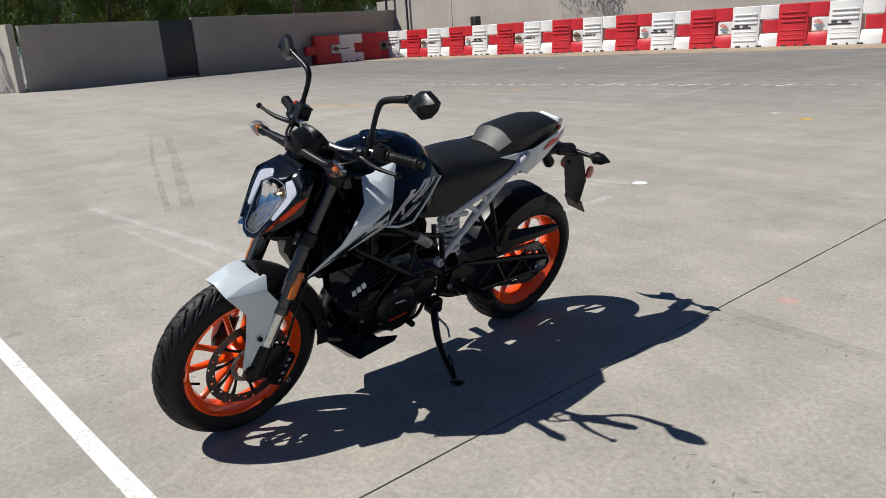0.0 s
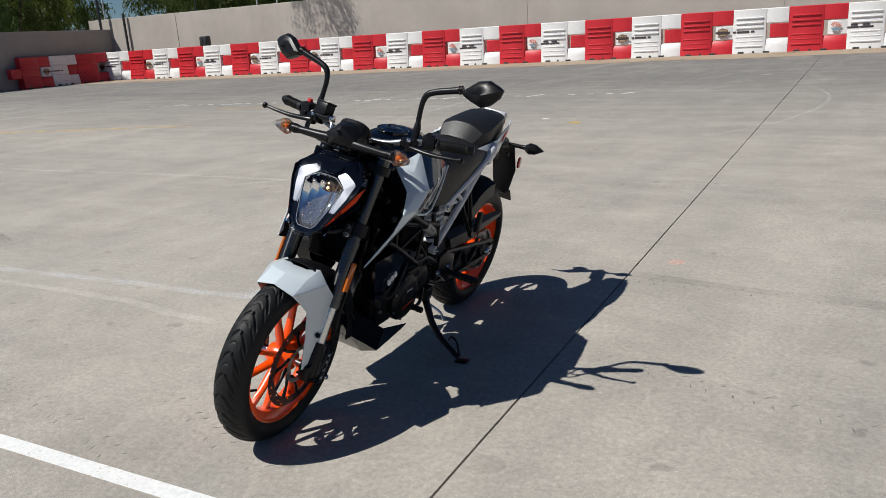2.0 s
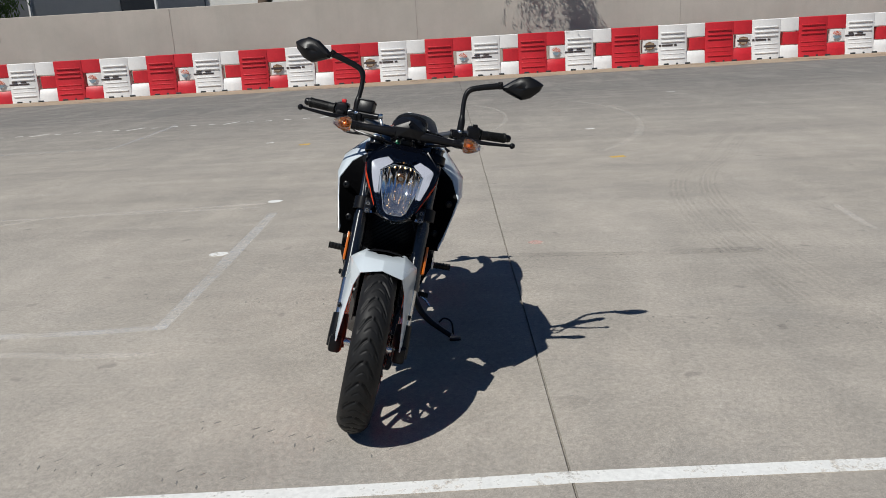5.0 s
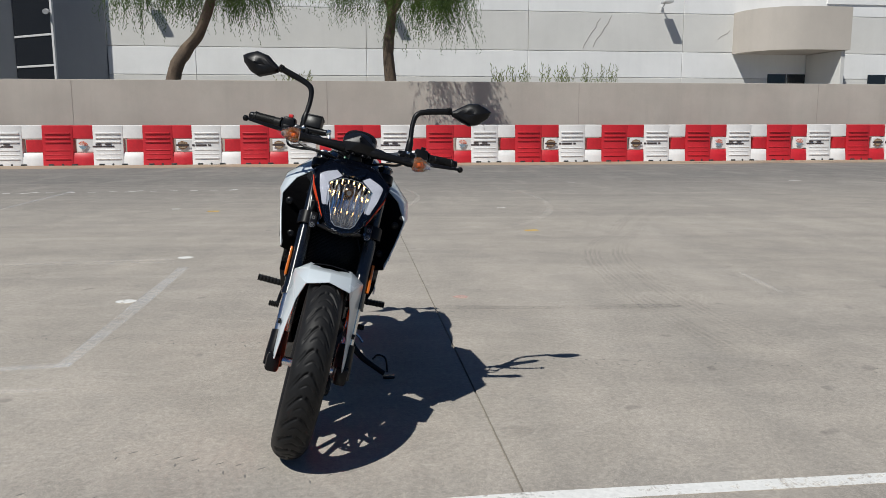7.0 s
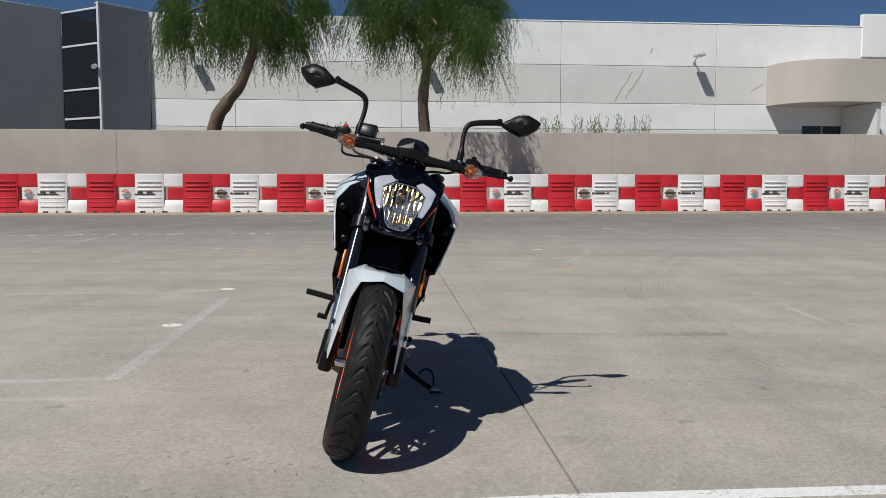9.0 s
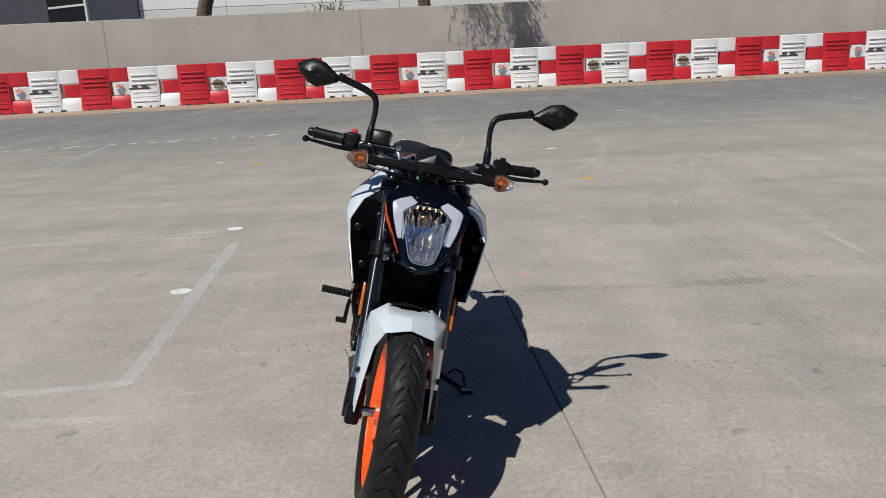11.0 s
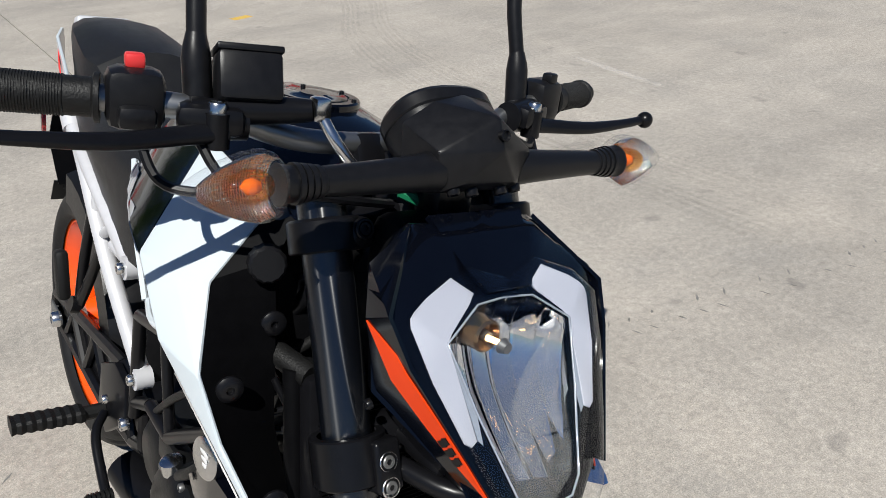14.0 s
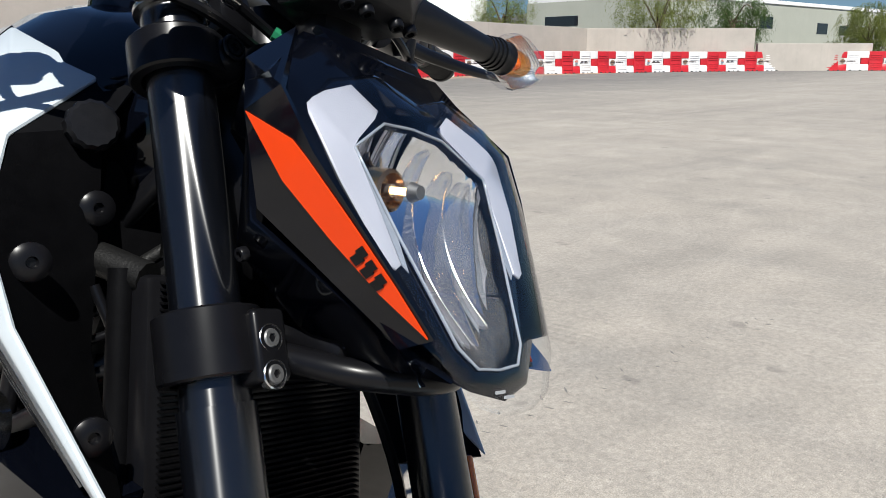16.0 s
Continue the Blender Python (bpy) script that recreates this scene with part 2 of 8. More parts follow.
GLASS_DARK = simple("dark_window_glass", (0.012, 0.014, 0.018), 0.05, 0.0, 0.6)
METAL_WHITE = simple("white_metal", (0.6, 0.6, 0.6), 0.4)
METAL_DARK = simple("dark_painted_steel", (0.035, 0.038, 0.04), 0.45)
BARRIER_RED = simple("red_polyethylene", (0.52, 0.018, 0.028), 0.45, grain=14, vary=0.16, bump=0.12)
BARRIER_WHITE = simple("white_polyethylene", (0.74, 0.73, 0.72), 0.45, grain=14, vary=0.08, bump=0.12)
SIGN_BROWN = simple("brown_badge", (0.22, 0.12, 0.06), 0.5)
SIGN_ORANGE = simple("orange_red_badge", (0.55, 0.10, 0.04), 0.5)
SIGN_BLUE = simple("grey_blue_badge", (0.22, 0.30, 0.36), 0.5)
SIGN_INK = simple("dark_lettering", (0.06, 0.045, 0.045), 0.5)
BARK = simple("brown_bark", (0.14, 0.10, 0.07), 0.9, grain=22, vary=0.4, bump=1.0)
LEAF_WILLOW = foliage("willow_leaf", (0.030, 0.062, 0.018), (0.105, 0.165, 0.055))
LEAF_DARK = foliage("dark_leaf", (0.022, 0.04, 0.01), (0.09, 0.115, 0.03))
LEAF_LIGHT = foliage("bright_leaf", (0.07, 0.10, 0.02), (0.20, 0.23, 0.06))


# ---- mesh builders ----
def finish(name, bm, material, parent=None, smooth=38.0):
    bmesh.ops.recalc_face_normals(bm, faces=bm.faces)
    me = bpy.data.meshes.new(name)
    bm.to_mesh(me)
    bm.free()
    me.materials.append(material)
    if smooth:
        me.polygons.foreach_set("use_smooth", [True] * len(me.polygons))
        me.set_sharp_from_angle(angle=radians(smooth))
    ob = new(name, me)
    if parent:
        ob.parent = parent
    return ob


def part(name, bm, material, parent, label="", smooth=38.0):
    ob = finish(name, bm, material, parent, smooth)
    return tagged(ob, label) if label else ob


def raw(name, verts, faces, material, parent=None, smooth=False):
    me = bpy.data.meshes.new(name)
    me.from_pydata(verts, [], faces)
    me.materials.append(material)
    if smooth:
        me.polygons.foreach_set("use_smooth", [True] * len(me.polygons))
    ob = new(name, me)
    if parent:
        ob.parent = parent
    return ob


def box(bm, centre, size, bevel=0.0, m=None, segs=2):
    """A box with rounded edges."""
    b = bmesh.new()
    bmesh.ops.create_cube(b, size=1.0)
    bmesh.ops.scale(b, vec=size, verts=b.verts)
    if bevel:
        bmesh.ops.bevel(b, geom=list(b.edges), offset=bevel, segments=segs, profile=0.5, affect="EDGES")
    b.transform((m or Matrix()) if centre is None else Matrix.Translation(centre) @ (m or Matrix()))
    merge(bm, b)
    return bm


def merge(bm, b):
    me = bpy.data.meshes.new("tmp")
    b.to_mesh(me)
    b.free()
    bm.from_mesh(me)
    bpy.data.meshes.remove(me)


def loft(bm, rings, cap=True, closed=True, loop=False):
    """Skin rings of points, each with the same count."""
    vs = [[bm.verts.new(p) for p in ring] for ring in rings]
    n = len(rings[0])
    pairs = list(zip(vs, vs[1:])) + ([(vs[-1], vs[0])] if loop else [])
    for a, b in pairs:
        for i in range(n if closed else n - 1):
            j = (i + 1) % n
            bm.faces.new((a[i], a[j], b[j], b[i]))
    if cap and closed and not loop:
        bm.faces.new(vs[0][::-1])
        bm.faces.new(vs[-1])
    return bm


def smooth_path(pts, per=6):
    """Points along a smooth curve through the given ones."""
    pts = [Vector(p) for p in pts]
    if len(pts) < 3:
        return pts
    ext = [2 * pts[0] - pts[1]] + pts + [2 * pts[-1] - pts[-2]]
    out = []
    for i in range(1, len(ext) - 2):
        p0, p1, p2, p3 = ext[i - 1:i + 3]
        for k in range(per):
            t = k / per
            out.append(0.5 * (2 * p1 + (p2 - p0) * t + (2 * p0 - 5 * p1 + 4 * p2 - p3) * t * t + (3 * p1 - p0 - 3 * p2 + p3) * t ** 3))
    return out + [pts[-1]]


def tube(bm, pts, radius, seg=12, per=6, cap=True, flat=1.0):
    """A round bar along a smooth path; radius is one number or one for each given point."""
    path = smooth_path(pts, per)
    if isinstance(radius, (int, float)):
        rad = [radius] * len(path)
    else:
        rad = [float(v) for v in np.interp(np.linspace(0, len(radius) - 1, len(path)), range(len(radius)), radius)]
    side = None
    rings = []
    for i, p in enumerate(path):
        d = (path[min(i + 1, len(path) - 1)] - path[max(i - 1, 0)]).normalized()
        if side is None:
            side = d.orthogonal().normalized()
        side = (side - d * side.dot(d)).normalized()
        up = d.cross(side)
        rings.append([p + rad[i] * (side * math.cos(a) + up * flat * math.sin(a)) for a in (2 * math.pi * k / seg for k in range(seg))])
    return loft(bm, rings, cap)


def revolve(bm, profile, m, seg=48, closed_profile=False):
    """Turn a profile of (along, radius) round the x axis of m."""
    prof = profile + [profile[0]] if closed_profile else profile
    rings = []
    for k in range(seg):
        a = 2 * math.pi * k / seg
        rings.append([m @ Vector((x, r * math.cos(a), r * math.sin(a))) for x, r in prof])
    vs = [[bm.verts.new(p) for p in ring] for ring in rings]
    for i in range(seg):
        a, b = vs[i], vs[(i + 1) % seg]
        for j in range(len(prof) - 1):
            try:
                bm.faces.new((a[j], a[j + 1], b[j + 1], b[j]))
            except ValueError:
                pass
    bmesh.ops.remove_doubles(bm, verts=bm.verts, dist=1e-5)
    return bm


def plate(bm, pts, thick, lift=0.0, toward=None, bevel=0.0):
    """A panel through the outline pts, thick along its normal; lift moves it out first."""
    pts = [Vector(p) for p in pts]
    n = Vector()
    for a, b in zip(pts, pts[1:] + pts[:1]):
        n += a.cross(b)
    n.normalize()
    if toward is not None and n.dot(Vector(toward)) < 0:
        n = -n
    b = bmesh.new()
    top = [b.verts.new(p + n * lift) for p in pts]
    low = [b.verts.new(p + n * (lift - thick)) for p in pts]
    b.faces.new(top)
    b.faces.new(low[::-1])
    for i in range(len(pts)):
        j = (i + 1) % len(pts)
        b.faces.new((top[i], low[i], low[j], top[j]))
    if bevel:
        edges = [e for e in b.edges if all(v in top for v in e.verts)]
        bmesh.ops.bevel(b, geom=edges, offset=bevel, segments=2, profile=0.5, affect="EDGES")
    bmesh.ops.triangulate(b, faces=[f for f in b.faces if len(f.verts) > 4])
    merge(bm, b)
    return bm


def shell(bm, verts, faces, thick, toward):
    """A moulded skin of flat facets, given thickness away from the outside."""
    b = bmesh.new()
    vs = [b.verts.new(v) for v in verts]
    for f in faces:
        b.faces.new([vs[i] for i in f])
    bmesh.ops.recalc_face_normals(b, faces=b.faces)
    if sum((f.normal.dot(Vector(toward)) * f.calc_area() for f in b.faces)) < 0:
        bmesh.ops.reverse_faces(b, faces=b.faces)
    bmesh.ops.solidify(b, geom=list(b.faces), thickness=thick)
    merge(bm, b)
    return bm


def empty(name, m=None):
    ob = new(name)
    ob.empty_display_size = 0.2
    if m is not None:
        ob.matrix_world = m
    return ob




def along(p, q, roll=0.0):
    """A pose at p whose x axis points to q."""
    d = (Vector(q) - Vector(p)).normalized()
    return Matrix.Translation(p) @ d.to_track_quat("X", "Z").to_matrix().to_4x4() @ Matrix.Rotation(roll, 4, "X")

# ---- ground ----
JOINT_A, JOINT_B = Vector((0.704, -0.255, 0)), Vector((-1.049, 20.55, 0))
jd = (JOINT_B - JOINT_A).normalized()
jn = Vector((jd.y, -jd.x, 0))


def ground():
    """One sheet to the horizon, with the sawn joint as a groove."""
    us = [-900, -60, -12, -3, -0.0042, -0.0030, 0.0030, 0.0042, 3, 12, 60, 900]
    zs = [0, 0, 0, 0, 0, -0.012, -0.012, 0, 0, 0, 0, 0]
    ws = [-900, -60, -10, -2] + [0.5 * i for i in range(0, 48)] + [40, 100, 900]
    verts = []
    for w in ws:
        wob = 0.0025 * noise.noise((w * 3.1, 0.3, 0.7)) if abs(w) < 30 else 0
        for u, z in zip(us, zs):
            verts.append(JOINT_A + jd * w + jn * (u + (wob if abs(u) < 0.01 else 0)) + Vector((0, 0, z)))
    n = len(us)
    faces = [(i * n + j, i * n + j + 1, (i + 1) * n + j + 1, (i + 1) * n + j) for i in range(len(ws) - 1) for j in range(n - 1)]
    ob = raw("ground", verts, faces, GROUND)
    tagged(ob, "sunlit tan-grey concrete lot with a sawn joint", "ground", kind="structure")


ground()


def stripe(name, pts, width, material, label, z=0.003, closed=False, rag=0.0):
    """A strip of paint that lies on the ground along a line."""
    pts = [Vector((x, y, 0)) for x, y in pts]
    verts, faces = [], []
    for i, p in enumerate(pts):
        d = (pts[min(i + 1, len(pts) - 1)] - pts[max(i - 1, 0)]).normalized()
        s = Vector((-d.y, d.x, 0)) * width / 2
        w1, w2 = 1 + rag * random.uniform(-1, 1), 1 + rag * random.uniform(-1, 1)
        verts += [p + s * w1 + Vector((0, 0, z)), p - s * w2 + Vector((0, 0, z))]
    for i in range(len(pts) - 1):
        faces.append((2 * i, 2 * i + 1, 2 * i + 3, 2 * i + 2))
    ob = raw(name, verts, faces, material)
    ob.visible_shadow = False
    return tagged(ob, label, "marking", kind="structure")


def arc(cx, cy, rx, ry, a0, a1, n=24):
    return [(cx + rx * math.cos(radians(a0 + (a1 - a0) * i / n)), cy + ry * math.sin(radians(a0 + (a1 - a0) * i / n))) for i in range(n + 1)]


def disc(name, x, y, rx, ry, material, label, z=0.004):
    pts = [Vector((x + rx * (1 + 0.06 * math.sin(5 * a)) * math.cos(a), y + ry * math.sin(a), z)) for a in (2 * math.pi * i / 28 for i in range(28))]
    ob = raw(name, pts, [tuple(range(28))], material)
    ob.visible_shadow = False
    return tagged(ob, label, "marking", kind="structure")


stripe("parking_line", [(-9.0, -1.08), (-1.64, -0.468), (-0.774, -0.388), (-0.023, -0.319), (0.253, -0.292), (0.706, -0.240), (1.6, -0.171), (9.0, 0.44)], 0.063, LINE_WHITE, "white painted parking line on the concrete")
BLUE = "faded blue chalk line on the concrete"
stripe("chalk_line", [(-4.6, 0.62), (-1.93, 0.985), (-1.47, 1.02), (-1.13, 1.075)], 0.06, CHALK_BLUE, BLUE, rag=0.2)
stripe("chalk_line", [(-1.16, 1.04), (-1.21, 1.6), (-1.28, 2.35), (-1.345, 3.0), (-1.405, 3.6)], 0.075, CHALK_BLUE, BLUE, 0.004, rag=0.25)
stripe("chalk_line", [(-3.4, 0.62), (-1.74, 0.76), (-1.41, 0.725), (-1.04, 0.74)], 0.055, CHALK_WHITE, "faded white chalk line on the concrete", rag=0.25)
stripe("chalk_line", [(-3.87, 3.3), (-3.4, 3.77), (-1.58, 4.01)], 0.05, CHALK_WHITE, "faded white chalk line on the concrete", rag=0.3)
stripe("chalk_line", [(-9.0, 3.2), (-5.6, 3.55), (-1.55, 3.87)], 0.05, CHALK_WHITE, "faded white chalk line on the concrete", rag=0.3)
stripe("chalk_line", [(-8.39, 8.25), (-5.42, 8.64), (-5.88, 11.7), (-6.0, 12.1)], 0.09, CHALK_BLUE, BLUE, rag=0.2)
stripe("chalk_line", [(-22.5, 14.16), (-17.4, 14.36)], 0.12, CHALK_WHITE, "faded white line on the grey lane")
stripe("yellow_line", [(-13.1, 5.81), (-11.2, 6.4), (-9.0, 7.2)], 0.08, CHALK_YELLOW, "worn yellow line on the concrete")
stripe("yellow_line", [(-11.4, 9.7), (-9.36, 10.05)], 0.07, CHALK_YELLOW, "worn yellow line on the concrete")
stripe("yellow_mark", [(1.53, 5.76), (1.68, 5.79)], 0.10, CHALK_YELLOW, "short yellow mark on the concrete")
disc("white_dot", -1.386, 2.39, 0.062, 0.055, LINE_WHITE, "white paint dot on the concrete")
disc("white_dot", -1.533, 4.09, 0.062, 0.06, LINE_WHITE, "white paint dot on the concrete")
disc("pink_mark", 0.667, 2.43, 0.045, 0.05, CHALK_PINK, "faint pink mark on the concrete")
for i in range(32):
    x = -3.4 - 0.35 * i
    y = 12.09 + 0.165 * (x + 3.4)
    if i % 5 == 4:
        stripe("lane_dash", [(x - 0.07, y - 0.2), (x + 0.1, y + 0.2)], 0.07, LINE_WHITE, "slanted white lane dash", 0.005)
    else:
        stripe("lane_dash", [(x - 0.065, y), (x + 0.065, y + 0.02)], 0.07, LINE_WHITE, "short white lane dash")
stripe("lane_mark", [(-3.13, 12.02), (-3.02, 12.3)], 0.1, LINE_WHITE, "broad white mark at the end of the dashes")
stripe("yellow_mark", [(-2.42, 8.03), (-2.27, 8.05)], 0.16, CHALK_YELLOW, "short yellow mark on the concrete")
for a, b in (((-3.0, 8.4), (-2.9, 8.42)), ((1.5, 8.3), (1.62, 8.31)), ((3.6, 14.0), (3.8, 14.02)), ((-14, 15.6), (-13.8, 15.65)), ((-1.5, 15.8), (-1.3, 15.8)), ((8.5, 14.2), (8.8, 14.25))):
    stripe("paint_scrap", [a, b], 0.07, LINE_WHITE, "small white paint scrap on the lane")
stripe("tyre_arc", arc(-1.2, 10.2, 1.6, 3.6, -60, 75), 0.07, SCUFF, "pale curved scuff on the concrete", rag=0.3)
stripe("tyre_arc", arc(0.6, 9.7, 1.75, 4.0, -60, 70), 0.10, SCUFF, "pale curved scuff on the concrete", rag=0.3)
ARC_A = smooth_path([(3.35, 7.8, 0), (2.75, 6.6, 0), (2.37, 5.56, 0), (1.99, 4.72, 0), (1.78, 3.9, 0), (1.71, 3.06, 0), (1.71, 2.24, 0), (1.80, 1.2, 0)], 8)
for off in (0.0, 0.04, 0.08, 0.12, 0.24, 0.28, 0.32, 0.36):
    stripe("tyre_mark", [(p.x + off, p.y) for p in ARC_A], 0.022, TYRE_FAINT, "faint dark curved tyre mark", rag=0.35)
stripe("tyre_mark", [(-9.62, 2.84), (-7.0, 2.1), (-3.83, 1.21)], 0.10, TYRE_MARK, "dark straight tyre mark", rag=0.3)
stripe("tyre_mark", [(-9.62, 2.6), (-7.0, 1.86), (-3.83, 1.05)], 0.05, TYRE_MARK, "dark straight tyre mark", rag=0.3)
stripe("chalk_line", [(2.76, 3.19), (2.75, 2.9), (2.73, 2.5)], 0.05, CHALK_WHITE, "faded white chalk line on the concrete", rag=0.3)


def tread_print(x0, y0, x1, y1, gap=0.075, width=0.05):
    """The broken print of a tyre's lugs."""
    a, b = Vector((x0, y0, 0.004)), Vector((x1, y1, 0.004))
    d = (b - a).normalized()
    s = Vector((-d.y, d.x, 0))
    verts, faces = [], []
    for i in range(int((b - a).length / gap)):
        if random.random() < 0.22:
            continue
        for side in (-1, 1):
            if random.random() < 0.25:
                continue
            p = a + d * (i * gap + side * gap * 0.25 + random.uniform(-.012, .012)) + s * side * width * random.uniform(0.35, 0.8)
            k = len(verts)
            u = (d * 0.6 + s * side).normalized() * random.uniform(0.010, 0.022)
            v = u.cross(Vector((0, 0, 1))).normalized() * random.uniform(0.0022, 0.0045)
            verts += [p - u, p - u * 0.2 - v, p + u, p + u * 0.1 + v]
            faces.append((k, k + 1, k + 2, k + 3))
    ob = raw("tread_print", verts, faces, TREAD)
    ob.visible_shadow = False
    tagged(ob, "broken dark print of tyre lugs on concrete", "marking", kind="stuff")


for x0, y0, x1, y1 in ((-4.4, 2.0, -0.27, 1.36), (0.63, 1.13, 1.69, 0.95), (1.69, 0.95, 2.6, 0.83), (-3.59, 0.26, -1.79, -0.02), (-1.79, -0.02, -0.22, -0.29), (-3.65, 0.85, -2.58, 0.33), (-3.6, 1.0, -3.0, 3.4), (0.61, 2.06, 1.91, 2.09), (-0.6, 0.1, 0.3, -0.16)):
    tread_print(x0, y0, x1, y1)
stripe("oil_stain", [(0.5, 2.13), (1.1, 2.1), (1.95, 2.13)], 0.09, OIL, "dark oily band on the concrete", 0.0035, rag=0.7)
disc("oil_stain", 0.74, 0.24, 0.06, 0.05, OIL, "small dark oil stain on the concrete")
disc("oil_stain", 1.87, 2.12, 0.09, 0.05, OIL, "small dark oil stain on the concrete")

# ---- barrier and walls ----
ROW_A, ROW_TURN = Vector((-10.70, 24.56, 0)), radians(5.5)
re_, rn_ = Vector((math.cos(ROW_TURN), math.sin(ROW_TURN), 0)), Vector((-math.sin(ROW_TURN), math.cos(ROW_TURN), 0))
PITCH, TALL = 1.6355, 1.372


def row(s, off=0.0, z=0.0):
    """A place s metres along the barrier row and off metres behind it."""
    return ROW_A + re_ * s + rn_ * off + Vector((0, 0, z))


def slab(name, a, b, thick, z0, z1, material, label, category="wall", bevel=0.015):
    """An upright wall from a to b."""
    a, b = Vector(a), Vector(b)
    m = along((a + b) / 2, b)
    bm = bmesh.new()
    box(bm, None, ((b - a).length, thick, z1 - z0), bevel, Matrix.Translation((0, 0, (z0 + z1) / 2)) @ m)
    return tagged(finish(name, bm, material, smooth=0), label, category, kind="structure")


dirt = bmesh.new()
for i in range(40):
    s0, s1 = -26 + i * 2.2, -26 + (i + 1) * 2.2
    f0, f1 = (-2.6 + 0.8 * noise.noise((i * 0.7, 3, 0)), -2.6 + 0.8 * noise.noise(((i + 1) * 0.7, 3, 0)))
    vs = [dirt.verts.new(p) for p in (row(s0, f0, 0.004), row(s1, f1, 0.004), row(s1, 1.2, 0.02), row(s0, 1.2, 0.02))]
    dirt.faces.new(vs)
tagged(finish("dirt_strip", dirt, DIRT, smooth=0), "tan dirt swept along the foot of the barrier", "dirt", kind="stuff")

slab("wall_north", row(-25.4, 1.35), row(58, 1.35), 0.22, 0, 3.0, WALL_TAN, "tan stuccoed block wall behind the barrier")
for s in (-19.2, -11.2, -1.05, 7.9, 17.5, 27.4, 37, 46):
    slab("wall_joint", row(s, 1.237), row(s + 0.02, 1.237), 0.008, 0, 2.98, METAL_DARK if s == -19.2 else WALL_GREY, "thin control joint in the tan wall", "joint", 0)
GA, GB = Vector((-30.65, 4.2, 0)), Vector((-34.9, 24.4, 0))
gd = (GB - GA).normalized()
gn = Vector((gd.y, -gd.x, 0))


def grey(s, off=0.0, z=0.0):
    return GA + gd * s + gn * off + Vector((0, 0, z))


# WALL_GREY puts the shade of this side into its colour
slab("wall_west", grey(0), grey(5.62), 0.22, 0, 2.42, WALL_GREY, "tan wall with its shade painted in as grey-tan")
slab("wall_west", grey(7.22), grey(20.6), 0.22, 0, 2.5, WALL_GREY, "tan wall with its shade painted in as grey-tan")
slab("wall_end", grey(-0.2, -0.16), grey(0.1, -4.5), 0.26, 0, 2.5, WALL_TAN, "sunlit return of the tan wall")


def gate():
    """A steel gate with upright bars."""
    g = empty("gate", Matrix.Translation(grey(6.42)) @ Matrix.Rotation(math.atan2(gd.y, gd.x), 4, "Z"))
    tagged(g, "dark steel pedestrian gate with upright bars", "gate")
    bm = bmesh.new()
    for x in (-0.76, 0.76):
        box(bm, (x, 0, 1.2), (0.06, 0.06, 2.4), 0.006)
    for z in (0.12, 1.15, 2.0, 2.36):
        box(bm, (0, 0, z), (1.5, 0.045, 0.06), 0.006)
    part("gate_frame", bm, METAL_DARK, g)
    for i in range(13):
        bm = bmesh.new()
        box(bm, (-0.66 + i * 0.11, 0, 1.22), (0.028, 0.028, 2.2), 0.003)
        part("bar", bm, METAL_DARK, g)
    bm = bmesh.new()
    box(bm, (0, -0.03, 1.2), (1.44, 0.012, 2.3), 0.002)
    part("backing_sheet", bm, METAL_DARK, g)
    bm = bmesh.new()
    box(bm, (-0.66, 0.05, 1.12), (0.05, 0.06, 0.14), 0.01)
    part("latch", bm, METAL_WHITE, g)


gate()


